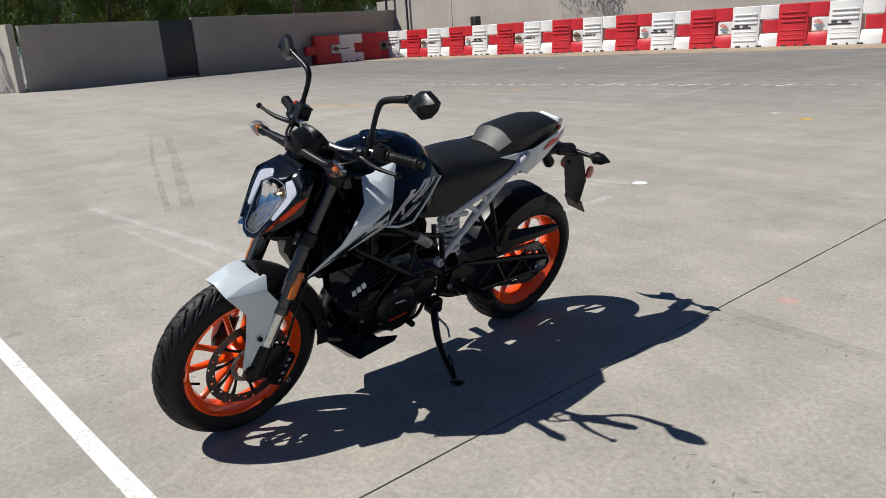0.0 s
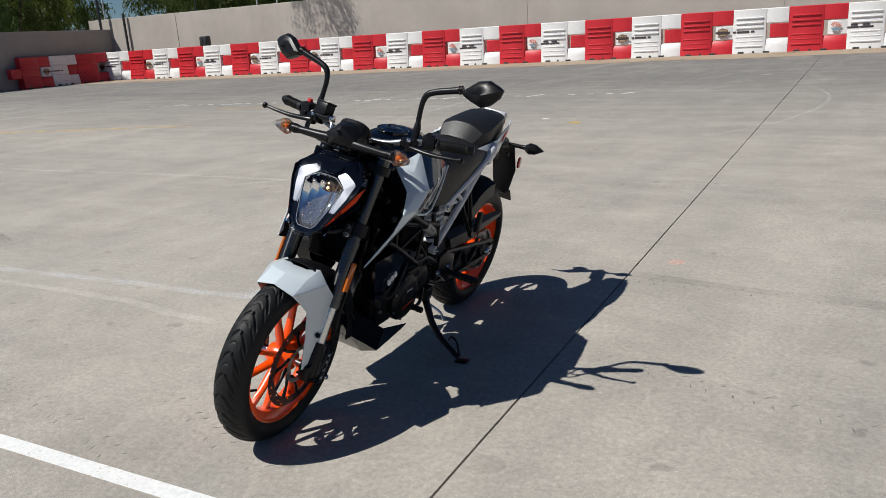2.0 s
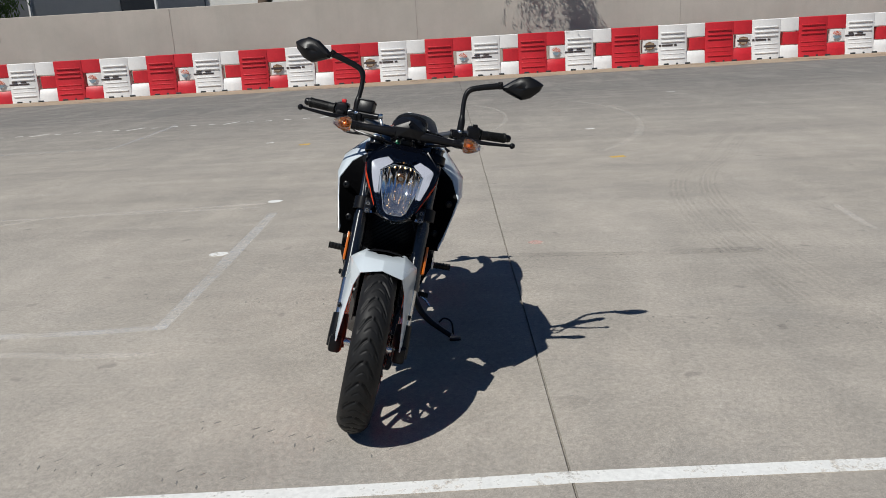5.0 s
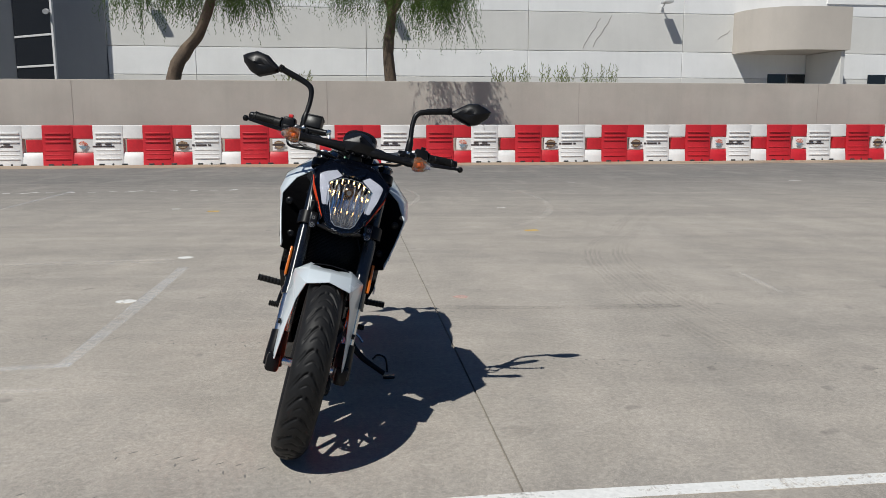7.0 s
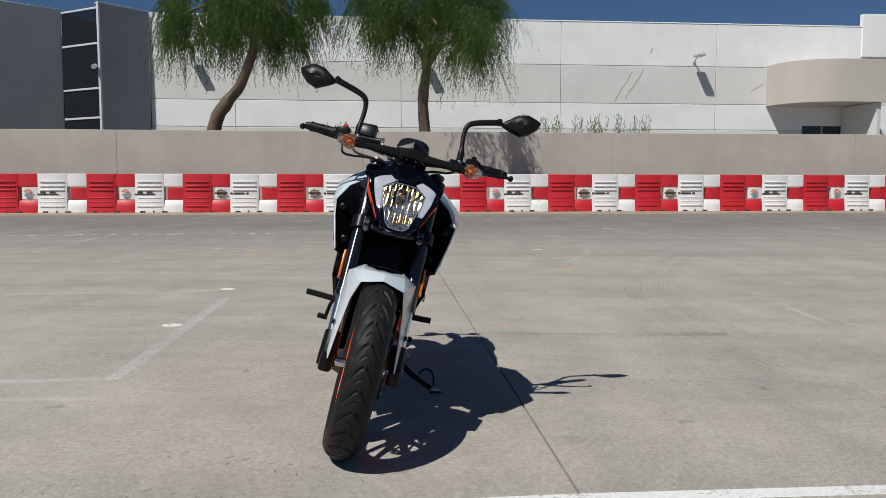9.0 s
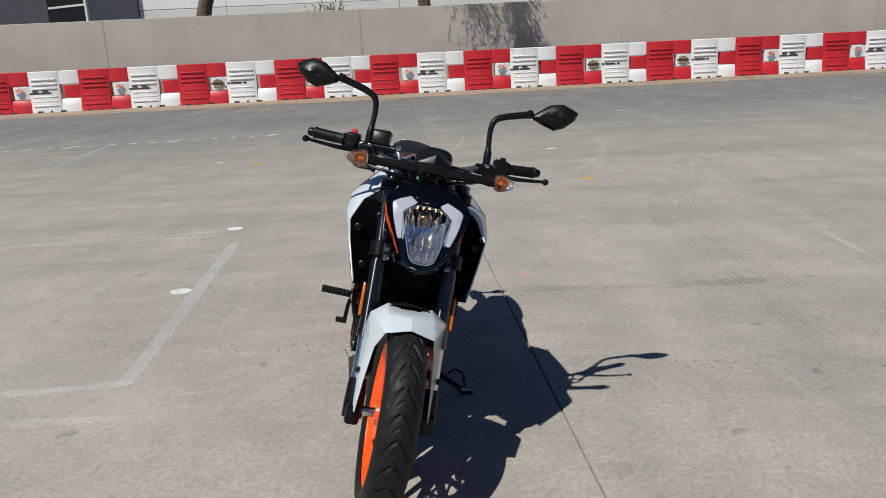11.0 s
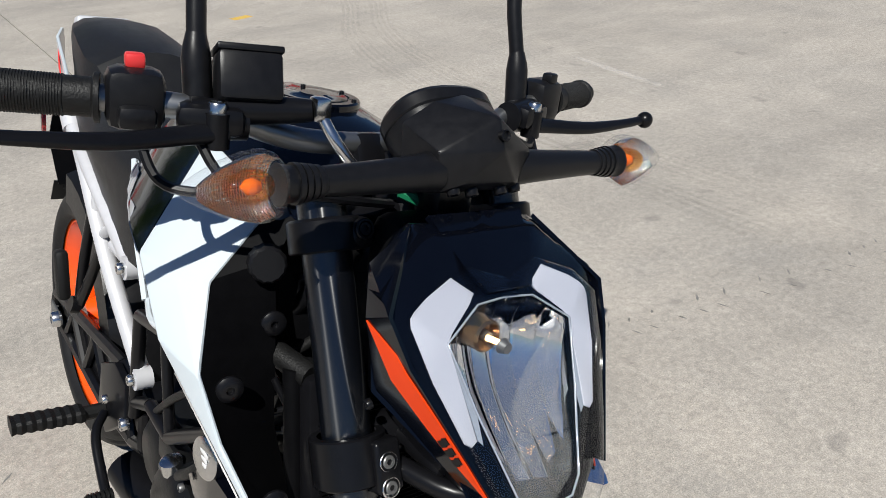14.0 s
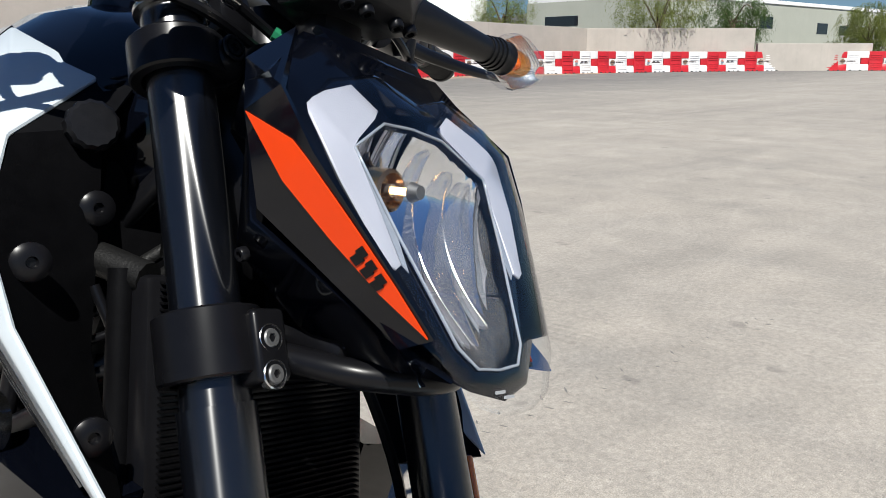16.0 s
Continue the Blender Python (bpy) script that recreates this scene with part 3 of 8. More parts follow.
def barrier(material, name, label, badge):
    """One interlocking water-filled barrier unit; x runs along the row, y away."""
    u = empty(name)
    tagged(u, label, "barrier", group="barrier row")
    p, h, d = PITCH, TALL, 0.46
    bm = bmesh.new()
    prof = [(-d / 2, 0.0), (-d / 2 + 0.01, 0.16), (-d / 2 + 0.07, 0.42), (-d / 2 + 0.085, h - 0.03), (-d / 2 + 0.11, h)]
    prof = prof + [(-y, z) for y, z in prof[::-1]]

    def block(x0, x1, z0, z1, inset):
        ring = []
        for y, z in prof:
            zz = min(max(z, z0), z1)
            ring.append((y + (inset if y < 0 else -inset), zz))
        # clip the profile to the height range, keeping its slope
        pts = []
        for z in (z0, z0 + 0.02, (z0 + z1) / 2, z1 - 0.02, z1):
            yy = np.interp(z, [q[1] for q in prof[:5]], [q[0] for q in prof[:5]]) + inset
            if z in (z0, z1):
                yy += 0.02
            pts.append((yy, z))
        pts = pts + [(-y, z) for y, z in pts[::-1]]
        xs = (x0, x0 + 0.02, x1 - 0.02, x1)
        rings = [[(x, y * (0.94 if x in (x0, x1) else 1.0), z) for y, z in pts] for x in xs]
        loft(bm, rings)

    block(0.0, 0.60 * p, 0.0, h, 0.0)
    block(0.58 * p, 0.995 * p, 0.665 * h, h, 0.02)
    block(0.58 * p, 0.995 * p, 0.0, 0.325 * h, 0.02)
    part("body", bm, material, u)
    bm = bmesh.new()
    block(-0.33 * p, 0.02, 0.338 * h, 0.652 * h, 0.03)
    part("knuckle", bm, material, u)
    for z in (0.80, 0.69, 0.585, 0.385, 0.28, 0.17):
        b2 = bmesh.new()
        zc = z * h
        yy = float(np.interp(zc, [q[1] for q in prof[:5]], [q[0] for q in prof[:5]]))
        box(b2, (0.30 * p, yy - 0.008, zc), (0.5 * p, 0.05, 0.045), 0.016)
        part("rib", b2, material, u)
    # dark blocks stand for the shade inside the two fork openings
    for x in (0.16 * p, 0.62 * p):
        b2 = bmesh.new()
        box(b2, (x, -d / 2 + 0.03, 0.035), (0.18, 0.09, 0.07), 0.012)
        part("slot_shade", b2, METAL_DARK, u)
    b2 = bmesh.new()
    revolve(b2, [(0, 0.0), (0, 0.035), (0.02, 0.035), (0.02, 0.0)], Matrix.Translation((0.39 * p, -d / 2 - 0.006, 0.045)) @ Matrix.Rotation(radians(90), 4, "Z"), 12)
    part("drain_plug", b2, METAL_DARK, u)
    if badge:
        y = -0.148 - 0.03
        z = 0.5 * h
        if badge == 1:
            b2 = bmesh.new()
            plate(b2, [(-0.28 * p, y, z - 0.015), (-0.12 * p, y, z - 0.015), (-0.15 * p, y, z - 0.09), (-0.2 * p, y, z - 0.13), (-0.25 * p, y, z - 0.09)], 0.006, 0.004, (0, -1, 0))
            sun_badge = part("badge", b2, SIGN_BLUE, u, "grey-blue badge under an orange sunburst")
            for k in range(7):
                a0 = radians(20 + k * 20)
                c0 = Vector((-0.2 * p, y, z - 0.02))
                ray = [c0 + Vector((math.cos(a_) * r_, 0, math.sin(a_) * r_)) for a_, r_ in ((a0, 0.03), (a0 - 0.11, 0.16), (a0, 0.175), (a0 + 0.11, 0.16))]
                b2 = bmesh.new()
                plate(b2, ray, 0.006, 0.004, (0, -1, 0))
                part("ray", b2, SIGN_ORANGE, sun_badge, "orange ray")
        else:
            b2 = bmesh.new()
            plate(b2, [(-0.28 * p, y, z + 0.1), (-0.2 * p, y, z + 0.15), (-0.1 * p, y, z + 0.1), (-0.08 * p, y, z), (-0.12 * p, y, z - 0.1), (-0.19 * p, y, z - 0.15), (-0.26 * p, y, z - 0.1), (-0.30 * p, y, z)], 0.006, 0.004, (0, -1, 0))
            shield = part("badge", b2, SIGN_BROWN, u, "brown shield badge")
            for z0, z1, half_, ink in ((-0.03, 0.035, 0.135, SIGN_INK), (0.055, 0.095, 0.07, DIRT), (-0.10, -0.05, 0.055, DIRT)):
                b2 = bmesh.new()
                plate(b2, [((-0.19 - half_) * p, y, z + z0), ((-0.19 + half_) * p, y, z + z0), ((-0.19 + half_) * p, y, z + z1), ((-0.19 - half_) * p, y, z + z1)], 0.004, 0.0115, (0, -1, 0))
                part("band", b2, ink, shield)
        y = -0.148 - 0.022
        marks = [(0.05, 0.16, 0.045, 0.05), (0.24, 0.36, 0.045, 0.05), (-0.01, 0.18, -0.03, 0.05), (0.19, 0.42, -0.03, 0.05)] if badge == 1 else [(0.0, 0.05, 0, 0.06), (0.07, 0.30, 0, 0.06), (0.33, 0.39, 0, 0.06)]
        for x0, x1, dz, hh in marks:
            b2 = bmesh.new()
            box(b2, ((x0 + x1) / 2 * p, y, z + dz), ((x1 - x0) * p, 0.012, hh), 0.003)
            part("lettering", b2, SIGN_INK, u)
    return u


RED_LABEL = "red plastic water-filled barrier with moulded ribs"
WHITE_LABEL = "white plastic water-filled barrier with printed badge"
unit_red = barrier(BARRIER_RED, "barrier", RED_LABEL, 0)
unit_sun = barrier(BARRIER_WHITE, "barrier", WHITE_LABEL, 1)
unit_shield = barrier(BARRIER_WHITE, "barrier", WHITE_LABEL, 2)
BADGES = {0: 1, 1: 2, 2: 2, 3: 1, 4: 1, 5: 2, 6: 2, 7: 1, 8: 1, -1: 1, -2: 1, -3: 2, -4: 2, -5: 1, -6: 2, -7: 2, -8: 2}
placed = set()


def put(unit, m):
    if unit not in placed:
        placed.add(unit)
        unit.matrix_world = m
    else:
        copy_thing(unit, m)


turn = Matrix.Rotation(ROW_TURN, 4, "Z")
for k in range(-7, 13):
    for j in (0, 1):
        s = (2 * k + j) * PITCH
        m = Matrix.Translation(row(s)) @ turn
        put(unit_red if j else (unit_sun if BADGES.get(k, 1 + k % 2) == 1 else unit_shield), m)
# the row bends toward the gate at its west end
p = row(-14 * PITCH)
for i, a in enumerate((75, 97, 97)):
    way = ROW_TURN + radians(a)
    p = p - Vector((math.cos(way), math.sin(way), 0)) * PITCH
    put(unit_shield if i == 1 else unit_red, Matrix.Translation(p) @ Matrix.Rotation(way, 4, "Z"))
# and swings round at its east end
p, a = row(26 * PITCH), 5.5
for i in range(26):
    a -= 2.2 if i < 16 else 3.2
    put(unit_red if i % 2 else (unit_sun if i % 4 else unit_shield), Matrix.Translation(p) @ Matrix.Rotation(radians(a), 4, "Z"))
    p = p + Vector((math.cos(radians(a)), math.sin(radians(a)), 0)) * PITCH


def post(x, y, r, h, label, name="post", material=None):
    bm = bmesh.new()
    tube(bm, [(0, 0, 0), (0, 0, h)], r, 10)
    ob = finish(name, bm, material or METAL_DARK)
    ob.location = (x, y, 0)
    tagged(ob, label, "post")


post(*row(-24.1, 0.9).xy, 0.07, 6.5, "tall dark steel pole before the wall", "lamp_pole")
post(*row(-22.6, 1.1).xy, 0.06, 3.2, "dark steel post against the wall")
for s_, o_, mat in ((-25.6, 2.5, METAL_WHITE), (-15.1, 2.5, METAL_WHITE), (-13.9, 2.5, METAL_WHITE), (-19.0, 2.5, METAL_DARK)):
    post(*row(s_, o_).xy, 0.04, 5.2, "thin metal pole behind the tan wall", "pole", mat)
bm = bmesh.new()
box(bm, (0, 0, 0.28), (0.42, 0.3, 0.56), 0.03)
for x in (-0.11, 0.11):
    box(bm, (x, -0.16, 0.3), (0.17, 0.03, 0.44), 0.01)
bin_box = finish("utility_box", bm, METAL_DARK)
bin_box.matrix_world = Matrix.Translation(row(-17.1, 0.85, 1.25)) @ turn
tagged(bin_box, "dark grey utility box above the barrier, on the wall", "utility box")


# ---- trees ----
def tree(name, base, trunk, lobes, leaf, label, clumps=1500, droop=0.9, seed=1, leaf_size=0.10, branches=9, thick=0.22, gap=0.9):
    """A tree: tapered trunk, boughs, and a crown of hanging sprays of small leaves in one or more lobes."""
    rnd = random.Random(seed)
    t = empty(name, Matrix.Translation(base))
    tagged(t, label, "tree")
    bm = bmesh.new()
    pts = [Vector(p) for p in trunk]
    tube(bm, pts, [float(v) for v in np.linspace(thick, thick * 0.45, len(pts))], 10, 5)
    for v in bm.verts:
        v.co += 0.035 * noise.noise_vector(v.co * 3.0)
    part("trunk", bm, BARK, t)
    if not isinstance(lobes, list):
        lobes = [lobes]
    bm = bmesh.new()
    for i in range(branches):
        (cx, cy, cz), (rx, ry, rz) = lobes[i % len(lobes)]
        c = Vector((cx, cy, cz))
        a = 2 * math.pi * i / branches + rnd.uniform(-.3, .3)
        st = pts[-1] if i % 2 else pts[-2].lerp(pts[-1], rnd.random())
        end = c + Vector((rx * 0.75 * math.cos(a), ry * 0.75 * math.sin(a), rz * rnd.uniform(-0.1, 0.6)))
        mid = st.lerp(end, 0.5) + Vector((0, 0, rz * 0.35))
        tube(bm, [st, mid, end], [thick * 0.4, thick * 0.22, 0.02], 6, 4)
    part("branchwork", bm, BARK, t)
    verts, faces = [], []
    size = [l[1][0] * l[1][1] * l[1][2] for l in lobes]
    for i in range(clumps):
        (cx, cy, cz), (rx, ry, rz) = rnd.choices(lobes, size)[0]
        # sprays gather in tufts so that gaps stay between them
        while True:
            q = Vector((rnd.uniform(-1, 1), rnd.uniform(-1, 1), rnd.uniform(-1, 1)))
            if 0.2 < q.length < 1 and noise.noise((q.x * rx * gap + seed, q.y * ry * gap, q.z * rz * gap)) > 0.06:
                break
        p = Vector((cx, cy, cz)) + Vector((q.x * rx, q.y * ry, q.z * rz))
        out = Vector((q.x, q.y, 0)) * rnd.uniform(0.1, 0.6)
        length = droop * rnd.uniform(0.35, 1.3)
        steps = max(5, int(length / (leaf_size * 0.55)))
        sway = Vector((rnd.uniform(-.25, .25), rnd.uniform(-.25, .25), 0))
        for k in range(steps):
            f = k / steps
            o = p + out * f * length + sway * f * f * length + Vector((0, 0, length * (0.25 * f - 1.1 * f * f)))
            d = Vector((rnd.uniform(-.7, .7), rnd.uniform(-.7, .7), rnd.uniform(-1.6, -0.1))).normalized() * leaf_size * rnd.uniform(0.8, 1.6)
            w = d.orthogonal().normalized() * leaf_size * 0.10
            n = len(verts)
            verts += [o - w, o + d * 0.5 + w * 1.2, o + d, o + d * 0.5 - w * 1.2]
            faces.append((n, n + 1, n + 2, n + 3))
    raw("crown", verts, faces, leaf, t)
    return t


WILLOW = "leaning willow-like tree with hanging grey-green sprays"
tree("tree", row(2.1, 3.0), [(0, 0, 0), (0.0, 0, 3.1), (0.55, 0, 4.2), (1.15, 0, 5.0), (1.7, 0, 6.6), (1.8, 0.2, 8.2)], [((1.2, 0.5, 8.2), (3.1, 2.2, 1.7)), ((2.9, 0.5, 6.9), (0.9, 0.9, 0.8)), ((-1.1, 0.6, 7.1), (1.1, 1.0, 0.8))], LEAF_WILLOW, WILLOW, 3300, 1.75, 3, 0.12, thick=0.30)
tree("tree", row(10.4, 3.0), [(0, 0, 0), (0.05, 0, 2.0), (-0.1, 0, 4.2), (0.05, 0, 5.6), (0.1, -0.2, 7.0)], [((0.2, -0.2, 8.4), (3.0, 2.6, 1.5)), ((1.5, -2.9, 6.4), (1.35, 1.4, 1.0)), ((1.4, -3.0, 6.2), (0.9, 1.0, 0.8)), ((-2.2, 0.2, 7.3), (1.2, 1.0, 0.7))], LEAF_WILLOW, WILLOW, 3500, 1.75, 5, 0.12, thick=0.30)
tree("tree", row(-11.5, 3.0), [(0, 0, 0), (0.2, 0, 3.0), (0.5, 0, 5.4), (0.4, 0, 7.5)], [((-0.3, -0.8, 8.7), (3.0, 3.0, 1.6)), ((-0.5, -3.2, 6.9), (1.6, 1.2, 0.8))], LEAF_WILLOW, WILLOW, 2600, 1.7, 8, 0.12, thick=0.3)
# the grove behind the west wall
GROVE = "tall green tree behind the grey wall"
rg = random.Random(21)
for i in range(11):
    s = -1.5 + i * 2.15
    tree("tree", grey(s + rg.uniform(-.6, .6), -rg.uniform(3.2, 6.5)), [(0, 0, 0), (rg.uniform(-.3, .3), 0, 1.8), (rg.uniform(-.8, .8), 0.2, 3.2), (rg.uniform(-1, 1), 0.4, 4.6)],
         ((0, 0, rg.uniform(3.9, 5.0)), (2.2, 2.2, rg.uniform(2.0, 2.8))), (LEAF_DARK, LEAF_LIGHT, LEAF_WILLOW)[i % 3], GROVE, 1500, 0.7, 30 + i, 0.2, 6, 0.14)
for i in range(7):
    tree("tree", grey(-4 + i * 5.2, -rg.uniform(10, 14)), [(0, 0, 0), (0.1, 0, 2.5), (0.3, 0.2, 4.5)], ((0, 0, 4.6), (3.6, 3.4, 3.6)), (LEAF_DARK, LEAF_WILLOW)[i % 2], GROVE, 1900, 0.9, 60 + i, 0.3, 6, 0.18)

for i in range(8):
    tree("tree", row(-25.0 + i * 2.05, rg.uniform(4.0, 7.0)), [(0, 0, 0), (0.1, 0, 1.9), (rg.uniform(-.6, .6), 0.2, 3.4), (rg.uniform(-.8, .8), 0.3, 4.8)],
         ((0, 0, rg.uniform(4.4, 5.4)), (2.3, 2.2, rg.uniform(2.2, 2.8))), (LEAF_DARK, LEAF_WILLOW)[i % 2], "dense green tree behind the tan wall", 1500, 0.9, 150 + i, 0.2, 6, 0.15)


def palm(p, h):
    t = empty("palm_tree", Matrix.Translation(p))
    tagged(t, "palm with a rough brown trunk behind the wall", "tree")
    bm = bmesh.new()
    rings = []
    for k in range(int(h / 0.12)):
        r = 0.24 + 0.03 * (k % 2) + 0.02 * noise.noise((k * 0.9, 0, 0))
        rings.append([(r * math.cos(a), r * math.sin(a), k * 0.12) for a in (2 * math.pi * i / 12 for i in range(12))])
    loft(bm, rings)
    part("trunk", bm, BARK, t)
    rnd = random.Random(4)
    verts, faces = [], []
    for i in range(34):
        a, up = rnd.uniform(0, 6.28), rnd.uniform(-0.4, 1.1)
        for k in range(14):
            f = k / 14
            o = Vector((math.cos(a) * 2.1 * f, math.sin(a) * 2.1 * f, h + up * 1.2 * f - 1.5 * f * f))
            for side in (-1, 1):
                d = Vector((-math.sin(a) * side, math.cos(a) * side, -0.5)) * 0.35 * (1 - 0.6 * f)
                w = Vector((math.cos(a), math.sin(a), 0)) * 0.03
                n = len(verts)
                verts += [o - w, o + w, o + d]
                faces.append((n, n + 1, n + 2))
    raw("crown", verts, faces, LEAF_DARK, t)


palm(grey(15.2, -2.6), 6.5)
for i, s in enumerate((6.6, 15.1, 17.0, 18.8)):
    t = empty("shrub", Matrix.Translation(row(s, 2.6)))
    tagged(t, "upright green shrub showing above the wall", "shrub")
    rnd = random.Random(70 + i)
    verts, faces = [], []
    for j in range(26):
        x, y, hh = rnd.uniform(-.75, .75), rnd.uniform(-.3, .3), rnd.uniform(3.15, 3.75) * (0.9 if i == 0 else 1)
        for k in range(46):
            o = Vector((x + rnd.uniform(-.05, .05), y + rnd.uniform(-.05, .05), 0.3 + (hh - 0.3) * k / 45))
            d = Vector((rnd.uniform(-1, 1), rnd.uniform(-1, 1), rnd.uniform(0.4, 2.2))).normalized() * 0.16
            w = d.orthogonal().normalized() * 0.022
            n = len(verts)
            verts += [o - w, o + d * .5 + w, o + d, o + d * .5 - w]
            faces.append((n, n + 1, n + 2, n + 3))
    raw("leaves", verts, faces, LEAF_LIGHT, t)


# ---- buildings ----
def wallbox(name, a, b, depth, z0, z1, material, parent, bevel=0.02):
    """A panel of a facade from a to b (on its face), running back by depth."""
    a, b = Vector(a), Vector(b)
    d = (b - a).normalized()
    n = Vector((-d.y, d.x, 0))
    m = along((a + b) / 2 + n * depth / 2, (a + b) / 2 + n * depth / 2 + d)
    bm = bmesh.new()
    box(bm, None, ((b - a).length, depth, z1 - z0), bevel, Matrix.Translation((0, 0, (z0 + z1) / 2)) @ m)
    return part(name, bm, material, parent, smooth=0)


def warehouse():
    b = empty("warehouse", Matrix())
    tagged(b, "long white and beige concrete-panel warehouse behind the wall", "building")
    BO = 14.0
    edges = [-3.35, 1.0, 9.8, 18.57, 27.4, 36.4, 46.0]
    bands = [(0.0, 4.13, PANEL_BEIGE), (4.155, 5.55, PANEL_WHITE), (5.575, 7.62, PANEL_BEIGE), (7.645, 9.95, PANEL_WHITE)]
    for s0, s1 in zip(edges, edges[1:]):
        for z0, z1, mat in bands:
            wallbox("wall_panel", row(s0 + 0.012, BO), row(s1 - 0.012, BO), 0.3, z0, z1, mat, b)
    wallbox("core", row(-3.3, BO + 0.05), row(46, BO + 0.05), 12, 0, 9.9, PANEL_BEIGE, b)
    wallbox("parapet", row(-3.35, BO - 0.02), row(36.4, BO - 0.02), 0.34, 9.96, 10.03, PANEL_WHITE, b)
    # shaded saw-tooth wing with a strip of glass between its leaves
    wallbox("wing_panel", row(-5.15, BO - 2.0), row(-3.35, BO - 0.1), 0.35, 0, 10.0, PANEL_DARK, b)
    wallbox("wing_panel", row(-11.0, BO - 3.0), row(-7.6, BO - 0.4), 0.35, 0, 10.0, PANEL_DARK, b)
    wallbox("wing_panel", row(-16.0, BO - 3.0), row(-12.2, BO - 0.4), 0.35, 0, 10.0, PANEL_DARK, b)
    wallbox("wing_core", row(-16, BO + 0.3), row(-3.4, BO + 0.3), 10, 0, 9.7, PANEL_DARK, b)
    for s0, o0, s1, o1 in ((-7.55, -0.5, -5.25, -1.98), (-12.1, -0.5, -11.05, -2.9)):
        wallbox("window_strip", row(s0, BO + o0), row(s1, BO + o1), 0.12, 0, 9.75, GLASS_DARK, b)
        for z in (4.35, 5.8, 8.0, 9.72):
            wallbox("mullion", row(s0, BO + o0 - 0.05), row(s1, BO + o1 - 0.05), 0.1, z, z + 0.1, METAL_WHITE, b, 0.01)
        wallbox("mullion", row(s1 - 0.04, BO + o1 - 0.05), row(s1 + 0.08, BO + o1 - 0.12), 0.1, 0, 10.05, METAL_WHITE, b, 0.01)
    for s, o in ((-5.15, -2.06), (-11.0, -3.06)):
        wallbox("coping", row(s, BO + o), row(s + (1.8 if s > -6 else 2.65), BO + o + (1.9 if s > -6 else 2.5)), 0.4, 10.0, 10.06, METAL_WHITE, b, 0.01)
    # rounded balcony block with shaded entrance beneath
    bm = bmesh.new()
    pts = [(30.35, 0.0), (30.45, -0.9), (30.9, -1.8), (31.8, -2.5), (33.0, -2.8), (35.6, -2.8), (35.6, 0.2), (30.35, 0.2)]
    path = [Vector(row(s, BO + o)) for s, o in pts]
    ring0 = [p + Vector((0, 0, 5.48)) for p in path]
    ring1 = [p + Vector((0, 0, 7.72)) for p in path]
    loft(bm, [ring0, ring1])
    part("balcony", bm, PANEL_TAN, b, "rounded tan balcony block", 30)
    wallbox("wall_panel", row(35.9, BO - 0.06), row(46, BO - 0.06), 0.3, 8.3, 10.7, PANEL_WHITE, b)
    wallbox("porch_wall", row(35.45, BO - 2.6), row(35.05, BO - 0.02), 0.25, 0, 5.46, PANEL_BEIGE, b)
    for s in (32.55, 33.75, 38.75, 39.95):
        wallbox("window", row(s, BO - 0.03), row(s + 1.15, BO - 0.03), 0.1, 2.8, 4.4, GLASS_DARK, b, 0.01)
    # cracks that were filled on the panels
    for s0, z0, s1, z1 in ((21.6, 5.7, 22.6, 7.3), (22.2, 5.8, 23.3, 7.5), (14.6, 6.1, 14.9, 7.2), (23.6, 8.3, 23.7, 8.6), (29.5, 6.3, 30.2, 6.8)):
        bm = bmesh.new()
        n = 7
        pts = [row(s0 + (s1 - s0) * i / n + random.uniform(-.05, .05), BO - 0.004, z0 + (z1 - z0) * i / n) for i in range(n + 1)]
        tube(bm, pts, 0.014, 5, 2)
        part("filled_crack", bm, WALL_GREY, b)
    return b


warehouse()


def wall_lamp(s, z):
    l = empty("wall_lamp", Matrix.Translation(row(s, 13.99, z)) @ turn)
    tagged(l, "white box floodlight on an arm on the warehouse wall", "lamp", group="warehouse lamps")
    bm = bmesh.new()
    box(bm, (0, -0.72, 0.05), (0.5, 0.62, 0.16), 0.03)
    part("housing", bm, METAL_WHITE, l)
    bm = bmesh.new()
    tube(bm, [(0, 0, -0.2), (0, -0.25, -0.08), (0, -0.45, 0.02)], 0.035, 8)
    part("arm", bm, METAL_WHITE, l)
    bm = bmesh.new()
    box(bm, (0, -0.03, -0.2), (0.15, 0.06, 0.18), 0.02)
    part("base", bm, METAL_WHITE, l)
    return l


for s in (-1.3, 10.9, 26.1):
    wall_lamp(s, 8.1)
cam_box = bmesh.new()
tube(cam_box, [(0, 0, 0), (0.15, -0.5, -0.1)], 0.12, 10)
cb = finish("security_camera", cam_box, METAL_WHITE)
cb.location = row(-5.4, 11.9, 6.9)
tagged(cb, "small white security camera on the slate panel", "camera")


def far_block(name, a, b, depth, h, material, label, windows):
    f = empty(name, Matrix())
    tagged(f, label, "building")
    wallbox("wall", a, b, depth, 0, h, material, f)
    wallbox("parapet", Vector(a) - rn_ * 0.1, Vector(b) - rn_ * 0.1, depth, h, h + 0.35, PANEL_WHITE, f)
    a, b = Vector(a), Vector(b)
    d = (b - a).normalized()
    n = Vector((d.y, -d.x, 0))
    for s, w, z0, z1 in windows:
        wallbox("window", a + d * s + n * 0.03, a + d * (s + w) + n * 0.03, 0.1, z0, z1, GLASS_DARK, f, 0.01)
    return f


